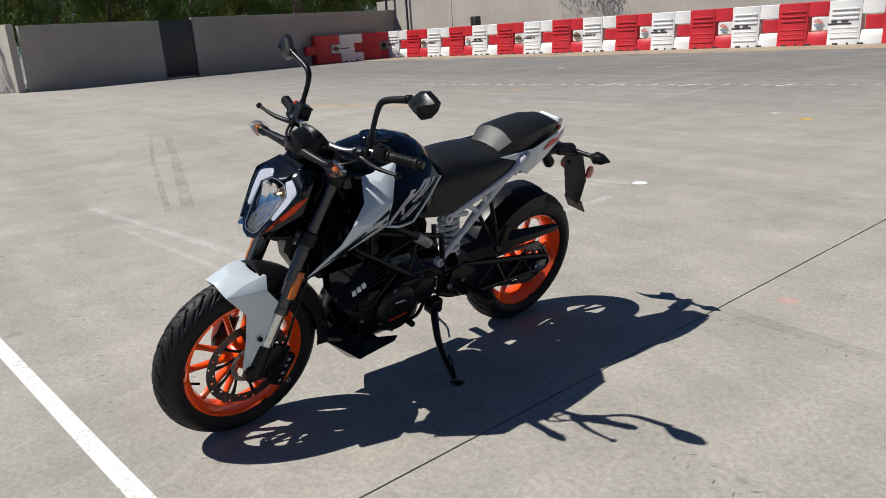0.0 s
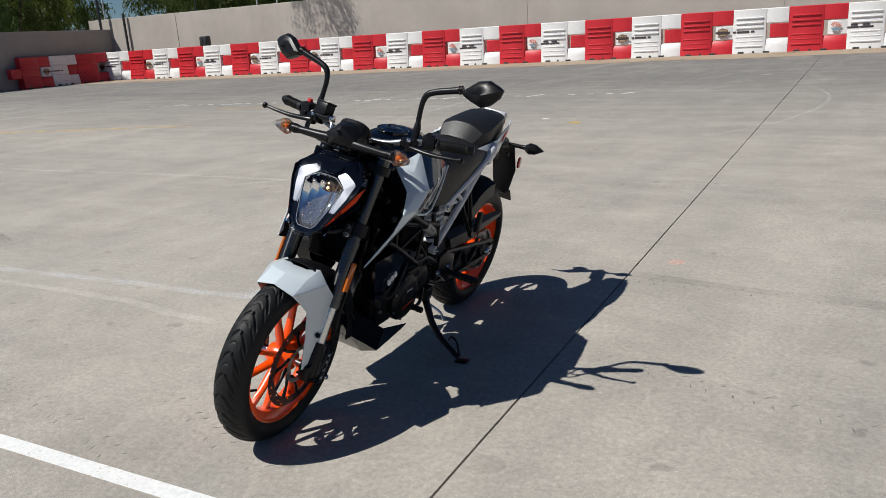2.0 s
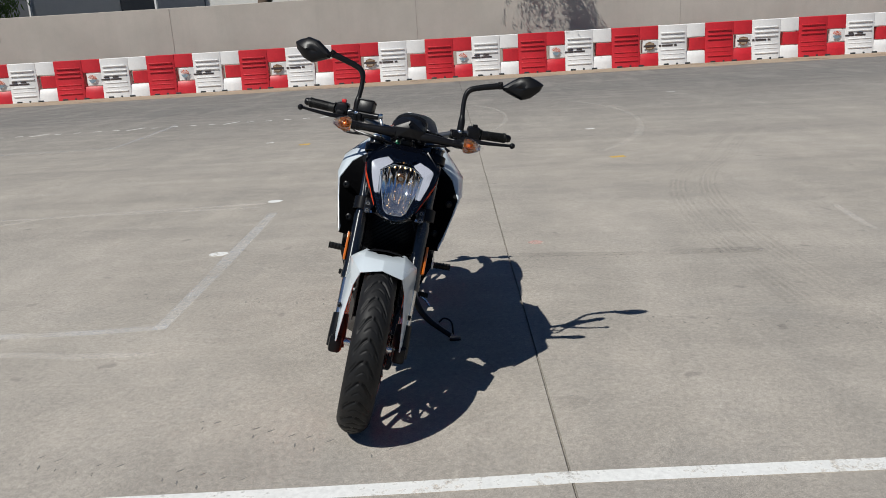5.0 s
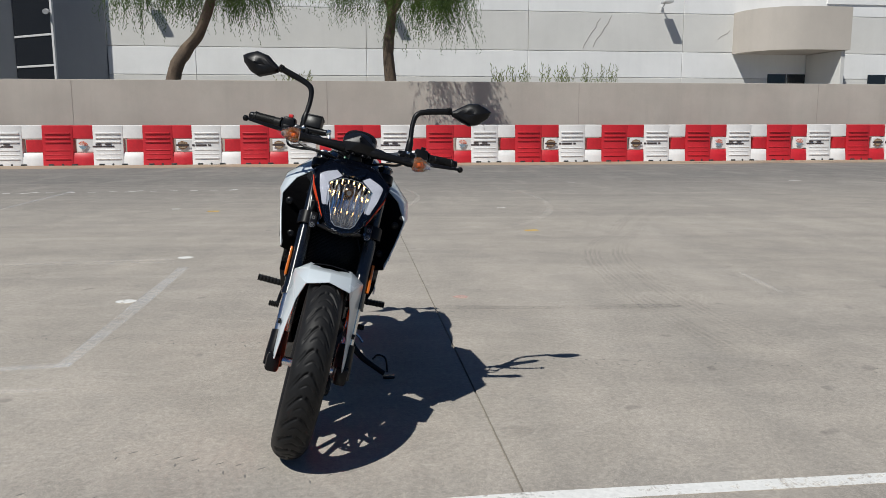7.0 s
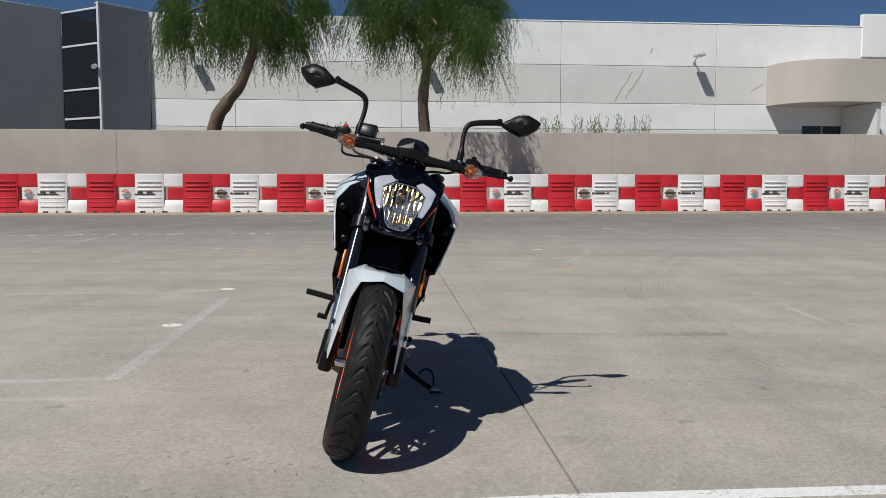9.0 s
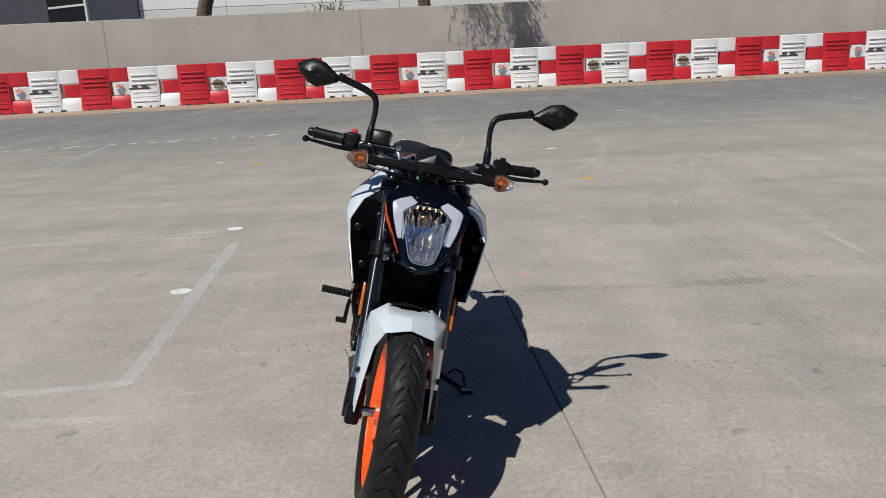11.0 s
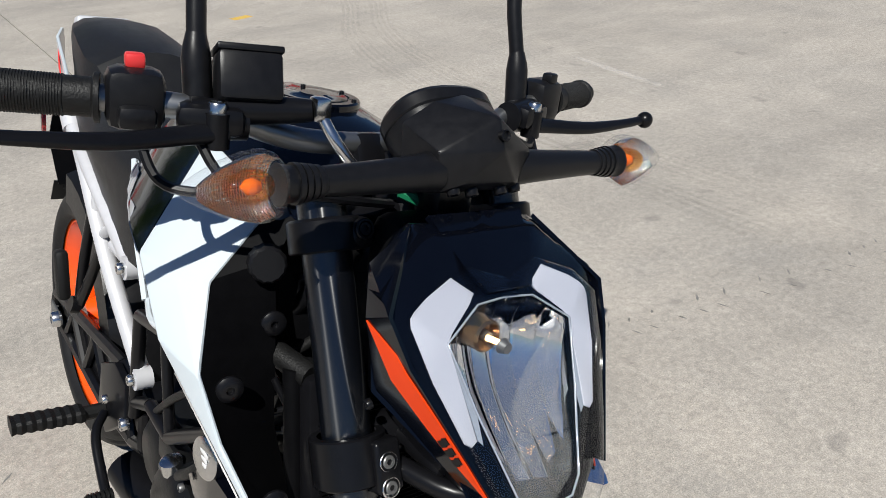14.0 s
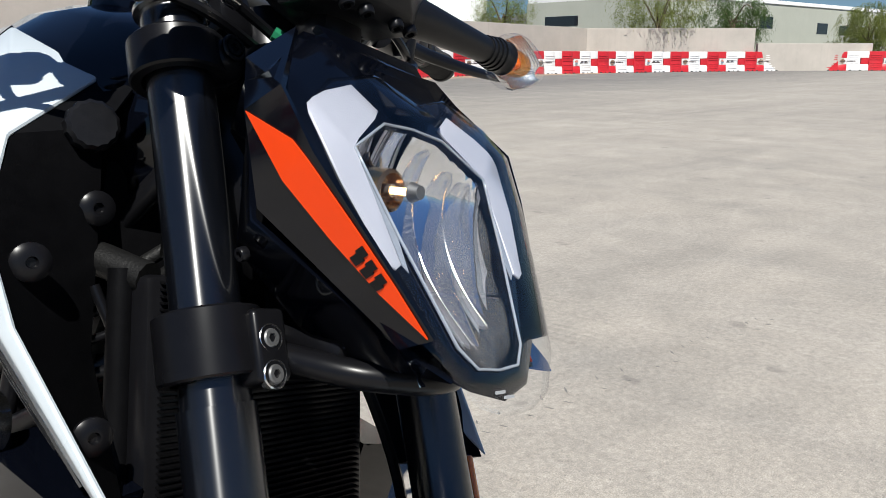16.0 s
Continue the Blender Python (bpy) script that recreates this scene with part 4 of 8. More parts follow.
far_block("office_building", (60, 47, 0), (60.6, 32.8, 0), 12, 6.0, PANEL_GREEN, "sage-green low office block far off", [(2.1, 3.6, 3.84, 4.72)])
far_block("office_building", (60.8, 32.8, 0), (104, 27.3, 0), 12, 6.0, PANEL_GREEN, "sage-green low office block far off", [(14.7, 2.4, 3.7, 4.8), (26.1, 2.3, 3.36, 4.46), (31.1, 2.5, 3.3, 4.3)])
far_block("white_building", (33, 46, 0), (42.6, 37.0, 0), 10, 7.6, PANEL_WHITE, "white low building far off", [(5.3, 2.9, 3.5, 4.15)])
slab("wall_east", row(58.1, 1.35), (56.1, 23.3, 0), 0.3, 0, 3.0, WALL_TAN, "tan wall beyond the east barrier")
slab("wall_east", (56.25, 23.1, 0), (63.5, 17.6, 0), 0.3, 0, 1.95, WALL_TAN, "low tan wall beyond the east barrier")
FAR_TREE = "round bright green tree far off beyond the barrier"
for i, (x, y, r, h) in enumerate(((41.8, 34.8, 2.3, 6.5), (52.6, 29.2, 3.5, 8.0), (58.8, 26.2, 2.6, 6.2), (76.0, 21.5, 2.6, 6.0), (84, 19, 3.0, 6.5))):
    tree("tree", (x, y, 0), [(0, 0, 0), (0.1, 0, 2.0), (0.2, 0, 3.6)], [((0, 0, h * 0.62), (r, r, h * 0.34)), ((r * 0.3, 0, h * 0.45), (r * 0.7, r * 0.7, h * 0.2))], (LEAF_LIGHT, LEAF_LIGHT, LEAF_WILLOW)[i % 3], FAR_TREE, 1900, 1.3, 90 + i, 0.17, 6, 0.2)
for i in range(5):
    tree("shrub", (67.0 + 1.7 * i, 21.6 - 1.3 * i, 0), [(0, 0, 0), (0, 0, 0.4), (0.1, 0, 0.9)], ((0, 0, 1.6), (1.0, 0.9, 0.75)), LEAF_DARK, "low green hedge bush by the far wall", 260, 0.4, 120 + i, 0.14, 5, 0.05)
hill = bmesh.new()
for i in range(40):
    x = 160 + 9 * i
    hh = 26 + 12 * noise.noise((i * 0.18, 5, 0)) + 6 * noise.noise((i * 0.6, 9, 0))
    vs = [hill.verts.new(p) for p in ((x, 420 - 6.2 * i, 0), (x, 420 - 6.2 * i, hh))]
hill.verts.ensure_lookup_table()
for i in range(39):
    hill.faces.new([hill.verts[j] for j in (2 * i, 2 * i + 2, 2 * i + 3, 2 * i + 1)])
tagged(finish("far_hills", hill, simple("far_hillside", (0.20, 0.19, 0.22), 0.9, grain=0.3), smooth=0), "hazy grey-brown hills on the horizon", "hills", kind="structure")

# ---- the motorcycle ----
M_WHITE = simple("white_gloss_paint", (0.53, 0.585, 0.62), 0.28, 0, 0.5, grain=20, vary=0.03)
M_BLACK = simple("black_gloss_paint", (0.0015, 0.002, 0.004), 0.09, 0, 0.22, grain=30, vary=0.2, spec=0.3)
M_PLASTIC = simple("black_grained_plastic", (0.007, 0.007, 0.008), 0.36, grain=900, vary=0.3, bump=0.05, spec=0.22)
M_DUCT = simple("dull_black_plastic", (0.003, 0.003, 0.0035), 0.5, grain=600, vary=0.25, bump=0.10, spec=0.06)
M_SATIN = simple("satin_black_metal", (0.005, 0.005, 0.006), 0.30, 0.0, grain=80, vary=0.2, spec=0.22)


def turned_tube():
    """Black anodised tube, turned on a lathe, so that light draws out into a line along it."""
    m = Mat("black_anodised_tube", (0.003, 0.0035, 0.005), 0.25, 0.0, 0.0, 1.0)
    tg = m.t.nodes.new("ShaderNodeTangent")
    tg.direction_type, tg.axis = "RADIAL", "Z"
    m.link(tg.outputs[0], m.b.inputs["Tangent"])
    m.b.inputs["Anisotropic"].default_value = 0.9
    m.b.inputs["Anisotropic Rotation"].default_value = 0.25
    return m.m


M_FORK = turned_tube()
M_RUBBER = simple("tyre_rubber", (0.010, 0.010, 0.0105), 0.55, grain=120, vary=0.25, bump=0.2, spec=0.22)
M_GRIP = simple("grip_rubber", (0.007, 0.007, 0.007), 0.5, grain=420, vary=0.2, bump=0.35, spec=0.25)
M_ORANGE = simple("orange_gloss_paint", (0.90, 0.085, 0.004), 0.28, 0, 0.6, grain=20, vary=0.05)
M_ORANGE_DECAL = simple("orange_decal", (0.66, 0.046, 0.004), 0.35, 0, 0.08, grain=30, vary=0.04, spec=0.25)
M_STEEL = simple("bright_steel", (0.62, 0.62, 0.62), 0.22, 1.0, grain=90, vary=0.08)
M_DISC = simple("brushed_disc_steel", (0.20, 0.19, 0.19), 0.35, 1.0, grain=200, vary=0.2)
M_BAR = simple("dull_silver_bar", (0.24, 0.245, 0.25), 0.36, 0.9, grain=90, vary=0.1)
M_ALU = simple("grey_cast_aluminium", (0.20, 0.20, 0.20), 0.45, 0.8, grain=120, vary=0.2, bump=0.15)
M_ENGINE = simple("dark_engine_casting", (0.006, 0.0063, 0.0068), 0.36, 0.0, grain=120, vary=0.3, bump=0.2, spec=0.22)
M_SEAT = simple("black_seat_vinyl", (0.012, 0.012, 0.0125), 0.42, grain=500, vary=0.2, bump=0.25, spec=0.3)
M_FRAME = simple("light_grey_frame_paint", (0.50, 0.50, 0.52), 0.4, 0.1, grain=60, vary=0.08)
M_GREY_DECAL = simple("silver_grey_decal", (0.42, 0.43, 0.45), 0.35, 0.2, grain=40, vary=0.06)
M_DRL = simple("milky_light_guide", (0.44, 0.45, 0.51), 0.3, 0, 0.4, grain=20, vary=0.02)
M_AMBER = simple("amber_reflector", (0.55, 0.13, 0.012), 0.2, 0, 0.5, grain=300, vary=0.3, bump=0.3)
M_AMBER_BULB = simple("amber_bulb", (0.72, 0.20, 0.015), 0.08, 0, 0.8, grain=50, vary=0.1)
M_RED = simple("red_reflector", (0.32, 0.012, 0.015), 0.25, 0, 0.5, grain=300, vary=0.3, bump=0.3)
M_KILL = simple("red_switch", (0.6, 0.03, 0.03), 0.4)
M_CHROME = simple("headlamp_mirror", (0.97, 0.97, 0.97), 0.04, 1.0, grain=260, vary=0.02)
M_SILL = simple("grey_sill", (0.34, 0.37, 0.42), 0.15, 0.2, 0.5)
M_BULB = clear("bulb_glass", (1.0, 0.97, 0.93), 0.06, 0.03)


def fluted():
    """Moulded prisms: part see-through, part bright reflection, part milky."""
    m = Mat("fluted_lens", (0.72, 0.71, 0.69), 0.25)
    tr = m.t.nodes.new("ShaderNodeBsdfTransparent")
    gl = m.t.nodes.new("ShaderNodeBsdfGlossy")
    gl.inputs["Roughness"].default_value = 0.07
    a = m.node("ShaderNodeMixShader", Fac=0.30)
    m.link(tr.outputs[0], a.inputs[1])
    m.link(gl.outputs[0], a.inputs[2])
    b = m.node("ShaderNodeMixShader", Fac=0.11)
    m.link(a.outputs[0], b.inputs[1])
    m.link(m.b.outputs[0], b.inputs[2])
    m.link(b.outputs[0], m.t.nodes["Material Output"].inputs[0])
    return m.m


M_FLUTED = fluted()


def signal_mirror():
    """Pressed mirror cells behind the amber bulb."""
    m = Mat("signal_mirror", (0.92, 0.91, 0.90), 0.10, 1.0)
    v = m.node("ShaderNodeTexVoronoi", Scale=430.0, Randomness=0.15)
    m.link(m.local(), v.inputs["Vector"])
    m.bump(v.outputs["Distance"], 0.55, 0.0022)
    return m.m


M_SIG = signal_mirror()
M_BLUE = simple("blue_plug", (0.02, 0.16, 0.62), 0.4)
M_GREEN = simple("green_plug", (0.01, 0.16, 0.07), 0.4)
M_CANISTER = simple("dull_canister_aluminium", (0.34, 0.335, 0.32), 0.42, 0.35, grain=120, vary=0.12)
M_SPRING = simple("white_spring_paint", (0.68, 0.68, 0.68), 0.35, 0, 0.3, grain=50, vary=0.05)
M_MIRROR = simple("mirror_glass", (0.8, 0.8, 0.8), 0.02, 1.0)
M_CLEAR = clear("clear_lens", (0.97, 0.98, 0.99), 0.02, 0.02)
M_AMBER_GLASS = clear("amber_glass", (1.0, 0.62, 0.17), 0.07, 0.08)
M_CLEAR_SIGNAL = clear("signal_lens", (0.98, 0.98, 0.98), 0.05, 0.03, 700, 0.4)


def glow(name, color, power):
    m = Mat(name, color, 0.3)
    m.b.inputs["Emission Color"].default_value = (*color, 1)
    m.b.inputs["Emission Strength"].default_value = power
    return m.m


M_FILAMENT = glow("lit_filament", (1.0, 0.60, 0.24), 9.0)
M_BRONZE = simple("bronze_socket", (0.30, 0.20, 0.12), 0.22, 0.9, grain=120, vary=0.2)

LEAN, YAW = radians(14.6), radians(5.0)
bike = empty("motorcycle", Matrix.Translation((-0.022, 0.1114, -0.002)) @ Matrix.Rotation(YAW, 4, "Z") @ Matrix.Rotation(LEAN, 4, "Y"))
tagged(bike, "white, black and orange naked motorcycle leaning on its side stand", "motorcycle")
# steering: a slight turn to the left about the raked head
head = Vector((0, 0.30, 0.93))
axis = Vector((0, 0.408, 0.913)).normalized()
STEER = Matrix.Translation(head) @ Matrix.Rotation(radians(1.5), 4, axis) @ Matrix.Translation(-head)


def bp(name, bm, material, parent=None, label="", smooth=38.0, front=False, shift=None):
    if shift is not None:
        bmesh.ops.translate(bm, verts=bm.verts, vec=shift)
    if front:
        bm.transform(STEER)
    return part(name, bm, material, parent or bike, label, smooth)


def fork_y(z):
    return (z - 0.293) * 0.447


def bolt(parent, p, way, r=0.008, material=None, front=False, name="bolt"):
    """A socket-head bolt."""
    bm = bmesh.new()
    m = along(p, Vector(p) + Vector(way))
    revolve(bm, [(0, 0), (0, r), (r * 0.9, r), (r * 1.1, r * 0.85), (r * 1.1, r * 0.5), (r * 0.5, r * 0.45), (r * 0.5, 0)], m, 14)
    return bp(name, bm, material or M_STEEL, parent, front=front)


# ---- wheels ----
def tyre_mesh(axle, R, half, rim_r, pitches):
    """A tyre with grooves cut into its tread."""
    bm = bmesh.new()
    nA, nT = 1080, 56
    prof = []
    for j in range(nT + 1):
        b = -1 + 2 * j / nT
        ang = b * radians(76)
        x = half * math.sin(ang) / math.sin(radians(76))
        r = R - half * 0.98 * (1 - math.cos(ang)) / (1 - math.cos(radians(76))) * 0.76
        prof.append((x, r))
    side = [(prof[0][0] * 0.98, prof[0][1] - 0.022), (prof[0][0] * 0.86, rim_r + 0.006), (prof[0][0] * 0.80, rim_r)]
    rows = []
    for i in range(nA):
        a = 2 * math.pi * i / nA
        ring = []
        for x, r in side[::-1]:
            ring.append((x, r))
        for x, r in prof:
            u = abs(x) / half
            ph = a * pitches / (2 * math.pi)
            cut = 0.0
            # long swept V grooves, and short ones between them towards the shoulder
            f = abs((ph - 0.95 * u + 0.10 * math.sin(u * 6)) % 1.0 - 0.5)
            if 0.05 < u < 0.76:
                cut = 0.0056 * min(1.0, (0.76 - u) / 0.15) * min(1.0, max(0.0, (0.098 + 0.06 * u - f) / 0.07))
            g = abs((ph + 0.5 - 1.5 * u + (0.5 if x > 0 else 0.0)) % 1.0 - 0.5)
            if 0.42 < u < 0.86:
                cut = max(cut, 0.0030 * min(1.0, (0.86 - u) / 0.15, (u - 0.42) / 0.06) * min(1.0, max(0.0, (0.13 - g) / 0.075)))
            h = abs((ph + 0.5 - 0.95 * u + 0.10 * math.sin(u * 6)) % 1.0 - 0.5)
            if u < 0.36:
                cut = max(cut, 0.0028 * min(1.0, (0.36 - u) / 0.08) * max(0.0, 1 - h / 0.07))
            ring.append((x, r - cut))
        for x, r in side:
            ring.append((-x, r))
        ca, sa = math.cos(a), math.sin(a)
        rows.append([(x, axle[1] + r * ca, axle[2] + r * sa) for x, r in ring])
    n = len(rows[0])
    verts = [p for ring in rows for p in ring]
    faces = [(i * n + j, i * n + j + 1, ((i + 1) % nA) * n + j + 1, ((i + 1) % nA) * n + j) for i in range(nA) for j in range(n - 1)]
    me = bpy.data.meshes.new("tmp")
    me.from_pydata(verts, [], faces)
    bm.from_mesh(me)
    bpy.data.meshes.remove(me)
    return bm


def wheel(name, axle, R, half, rim_r, rim_half, front, label):
    a = Vector(axle)
    m = Matrix.Translation(a)
    bm = bmesh.new()
    p = rim_half
    revolve(bm, [(-p, rim_r + 0.012), (-p, rim_r - 0.006), (-p + 0.012, rim_r - 0.012), (-p * 0.5, rim_r - 0.030), (0, rim_r - 0.036), (p * 0.5, rim_r - 0.030), (p - 0.012, rim_r - 0.012), (p, rim_r - 0.006), (p, rim_r + 0.012),
                 (p - 0.006, rim_r + 0.012), (p - 0.012, rim_r), (0, rim_r - 0.016), (-p + 0.012, rim_r), (-p + 0.006, rim_r + 0.012)], m, 96, True)
    w = bp(name, bm, M_ORANGE, None, label, front=front)
    bp("tyre", tyre_mesh(axle, R, half, rim_r, 27), M_RUBBER, w, "black road tyre with cut tread", 62, front)
    bm = bmesh.new()
    hw = 0.045 if front else 0.06
    revolve(bm, [(-hw, 0), (-hw, 0.032), (-hw * 0.6, 0.038), (0, 0.046), (hw * 0.6, 0.038), (hw, 0.032), (hw, 0)], m, 32)
    bp("hub", bm, M_ORANGE, w, front=front)
    for k in range(10):
        base = 2 * math.pi * (k // 2) / 5 + 0.35
        sgn = 1 if k % 2 else -1
        a0, a1 = base + sgn * 0.26, base + sgn * 0.24
        bm = bmesh.new()
        rings = []
        for f in (0, 0.3, 0.65, 0.9, 1.0):
            r = 0.036 + (rim_r - 0.030 - 0.036) * f
            ang = a0 + (a1 - a0) * f
            wd, th = 0.020 - 0.007 * f + (0.012 * max(0, f - 0.85) / 0.15), 0.030 - 0.012 * f
            c = Vector((0, r * math.cos(ang), r * math.sin(ang)))
            t = Vector((0, -math.sin(ang), math.cos(ang)))
            ring = []
            for q in range(8):
                an = math.pi * (q + 0.5) / 4
                ring.append(a + c + t * wd * 0.55 * math.copysign(abs(math.cos(an)) ** 0.6, math.cos(an)) + Vector((th * 0.55 * math.copysign(abs(math.sin(an)) ** 0.6, math.sin(an)), 0, 0)))
            rings.append(ring)
        loft(bm, rings)
        bp("spoke", bm, M_ORANGE, w, front=front)
    # valve stem and rim decals
    bm = bmesh.new()
    va = 3.4
    tube(bm, [a + Vector((0.0, (rim_r - 0.03) * math.cos(va), (rim_r - 0.03) * math.sin(va))), a + Vector((0.028, (rim_r - 0.055) * math.cos(va), (rim_r - 0.055) * math.sin(va)))], 0.0045, 8)
    bp("valve", bm, M_SATIN, w, front=front)
    for va in (0.9, 2.95, 5.0):
        bm = bmesh.new()
        seg = [va + 0.018 * i for i in range(7)]
        ring = [[a + Vector((p * 0.985 * 1.018, r * math.cos(t), r * math.sin(t))) for t in seg] for r in (rim_r - 0.006, rim_r + 0.006)]
        loft(bm, ring, False, False)
        bp("rim_decal", bm, M_SATIN, w, front=front)
    return w


FRONT_AXLE, REAR_AXLE = (0, 0, 0.293), (0, 1.357, 0.306)
front_wheel = wheel("front_wheel", FRONT_AXLE, 0.293, 0.055, 0.216, 0.042, True, "orange ten-spoke front wheel")
rear_wheel = wheel("rear_wheel", REAR_AXLE, 0.306, 0.075, 0.216, 0.056, False, "orange ten-spoke rear wheel")


def disc_rotor(parent, centre, x, r0, r1, front, material, holes=True):
    """A drilled brake disc."""
    bm = bmesh.new()
    nA, nR = 150, 7
    grid = [[bm.verts.new((x, centre[1] + (r0 + (r1 - r0) * j / nR) * math.cos(2 * math.pi * i / nA), centre[2] + (r0 + (r1 - r0) * j / nR) * math.sin(2 * math.pi * i / nA))) for j in range(nR + 1)] for i in range(nA)]
    for i in range(nA):
        for j in range(nR):
            if holes and (i % 5 == 0 and j == 1 + (i // 5) % 3 * 2):
                continue
            k = (i + 1) % nA
            bm.faces.new((grid[i][j], grid[i][j + 1], grid[k][j + 1], grid[k][j]))
    bmesh.ops.solidify(bm, geom=list(bm.faces), thickness=0.004)
    return bp("brake_disc", bm, material, parent, "drilled steel brake disc", front=front)


d1 = disc_rotor(front_wheel, FRONT_AXLE, 0.062, 0.118, 0.150, True, M_DISC)
for k in range(10):
    an = 2 * math.pi * k / 10
    bm = bmesh.new()
    c = Vector(FRONT_AXLE)
    p0 = c + Vector((0.056, 0.05 * math.cos(an), 0.05 * math.sin(an)))
    p1 = c + Vector((0.060, 0.120 * math.cos(an + 0.45), 0.120 * math.sin(an + 0.45)))
    tube(bm, [p0, (p0 + p1) / 2 + Vector((0, -0.006 * math.sin(an), 0.006 * math.cos(an))), p1], [0.006, 0.0045, 0.007], 8, 3)
    bp("carrier_arm", bm, M_SATIN, d1, front=True)
disc_rotor(front_wheel, FRONT_AXLE, 0.069, 0.050, 0.066, True, M_CANISTER).name = "tone_ring"
bm = bmesh.new()
revolve(bm, [(-0.09, 0), (-0.09, 0.012), (-0.075, 0.014), (0.075, 0.014), (0.09, 0.012), (0.09, 0)], Matrix.Translation(FRONT_AXLE), 20)
bp("axle", bm, M_STEEL, front_wheel, front=True)
bm = bmesh.new()
box(bm, (0.063, 0.118, 0.232), (0.062, 0.055, 0.125), 0.012, Matrix.Rotation(radians(-28), 4, "X"))
box(bm, (0.075, 0.108, 0.235), (0.03, 0.066, 0.10), 0.01, Matrix.Rotation(radians(-28), 4, "X"))
caliper = bp("brake_caliper", bm, M_SATIN, None, "black four-piston front brake caliper", front=True)
for z in (0.20, 0.225, 0.25, 0.272):
    bm = bmesh.new()
    box(bm, (0.096, 0.117 + (z - 0.235) * 0.5, z), (0.003, 0.012, 0.009), 0.001)
    bp("lettering", bm, M_GREY_DECAL, caliper, front=True)
bolt(caliper, (0.09, 0.085, 0.285), (1, 0, 0), 0.009, front=True)
bolt(caliper, (0.09, 0.135, 0.185), (1, 0, 0), 0.009, front=True)
bm = bmesh.new()
tube(bm, [(0.085, 0.10, 0.30), (0.11, 0.115, 0.36), (0.115, 0.14, 0.46), (0.11, 0.19, 0.60), (0.06, 0.23, 0.72)], 0.005, 8)
bp("brake_hose", bm, M_SATIN, front=True)

# ---- fork ----
for sx in (-1, 1):
    x = 0.108 * sx

    def fp(z, dx=0.0, dy=0.0):
        return (x + dx, fork_y(z) + dy, z)

    bm = bmesh.new()
    tube(bm, [fp(0.50), fp(0.69)], [0.0255, 0.0255], 36, 1)
    tube(bm, [fp(0.69), fp(0.943)], [0.0230, 0.0230], 36, 1)
    tube(bm, [fp(0.485), fp(0.505)], [0.028, 0.028], 36, 1)
    leg = bp("fork_leg", bm, M_FORK, None, "black anodised fork tube", 50, True)
    bm = bmesh.new()
    tube(bm, [fp(0.36), fp(0.50)], 0.0215, 24, 1)
    bp("slider", bm, M_STEEL, leg, "bright fork slider", front=True)
    bm = bmesh.new()
    tube(bm, [fp(0.272, 0, 0.005), fp(0.31), fp(0.375)], [0.03, 0.03, 0.027], 20, 2)
    box(bm, (x, 0.005, 0.288), (0.044, 0.085, 0.06), 0.012)
    if sx > 0:
        box(bm, (x - 0.012, 0.085, 0.30), (0.02, 0.07, 0.10), 0.008, Matrix.Rotation(radians(-28), 4, "X"))
    bp("fork_foot", bm, M_SATIN, leg, front=True)
    bm = bmesh.new()
    revolve(bm, [(0.007, 0), (0.007, 0.0272), (0.009, 0.0276), (0.011, 0.0270), (0.012, 0.0255), (0.012, 0.012)], along(fp(0.937), fp(1.05)), 28)
    revolve(bm, [(0.0115, 0), (0.0115, 0.0138), (0.020, 0.0138), (0.0212, 0.0125), (0.0212, 0)], along(fp(0.937), fp(1.05)), 6)
    bp("fork_cap", bm, M_STEEL, leg, "bright fork cap nut", 30, True)
    m = Matrix.Translation(fp(0.585, 0.029 * sx, -0.002)) @ Matrix.Rotation(radians(-24), 4, "X")
    bm = bmesh.new()
    box(bm, None, (0.009, 0.026, 0.098), 0.003, m)
    bp("reflector", bm, M_AMBER, leg, "amber side reflector", front=True)
    # the outer decal
    bm = bmesh.new()
    for j in range(4):
        rings = []
        for zz in (0.512, 0.528):
            rings.append([Vector(fp(zz)) + 0.0262 * Vector((math.sin(t), -math.cos(t) * 0.913, -0.408 * -math.cos(t) * 0)) for t in [sx * (-0.5 + 0.16 * j + 0.03 * q) for q in range(4)]])
        loft(bm, rings, False, False)
    bp("fork_decal", bm, M_GREY_DECAL, leg, front=True)

FORK_X = 0.108
TILT = Matrix.Rotation(radians(-24), 4, "X")


def lug(bm, p, size, r):
    """A clamp ear with a rounded front edge, its face turned forward."""
    box(bm, p, size, r, TILT, 4)


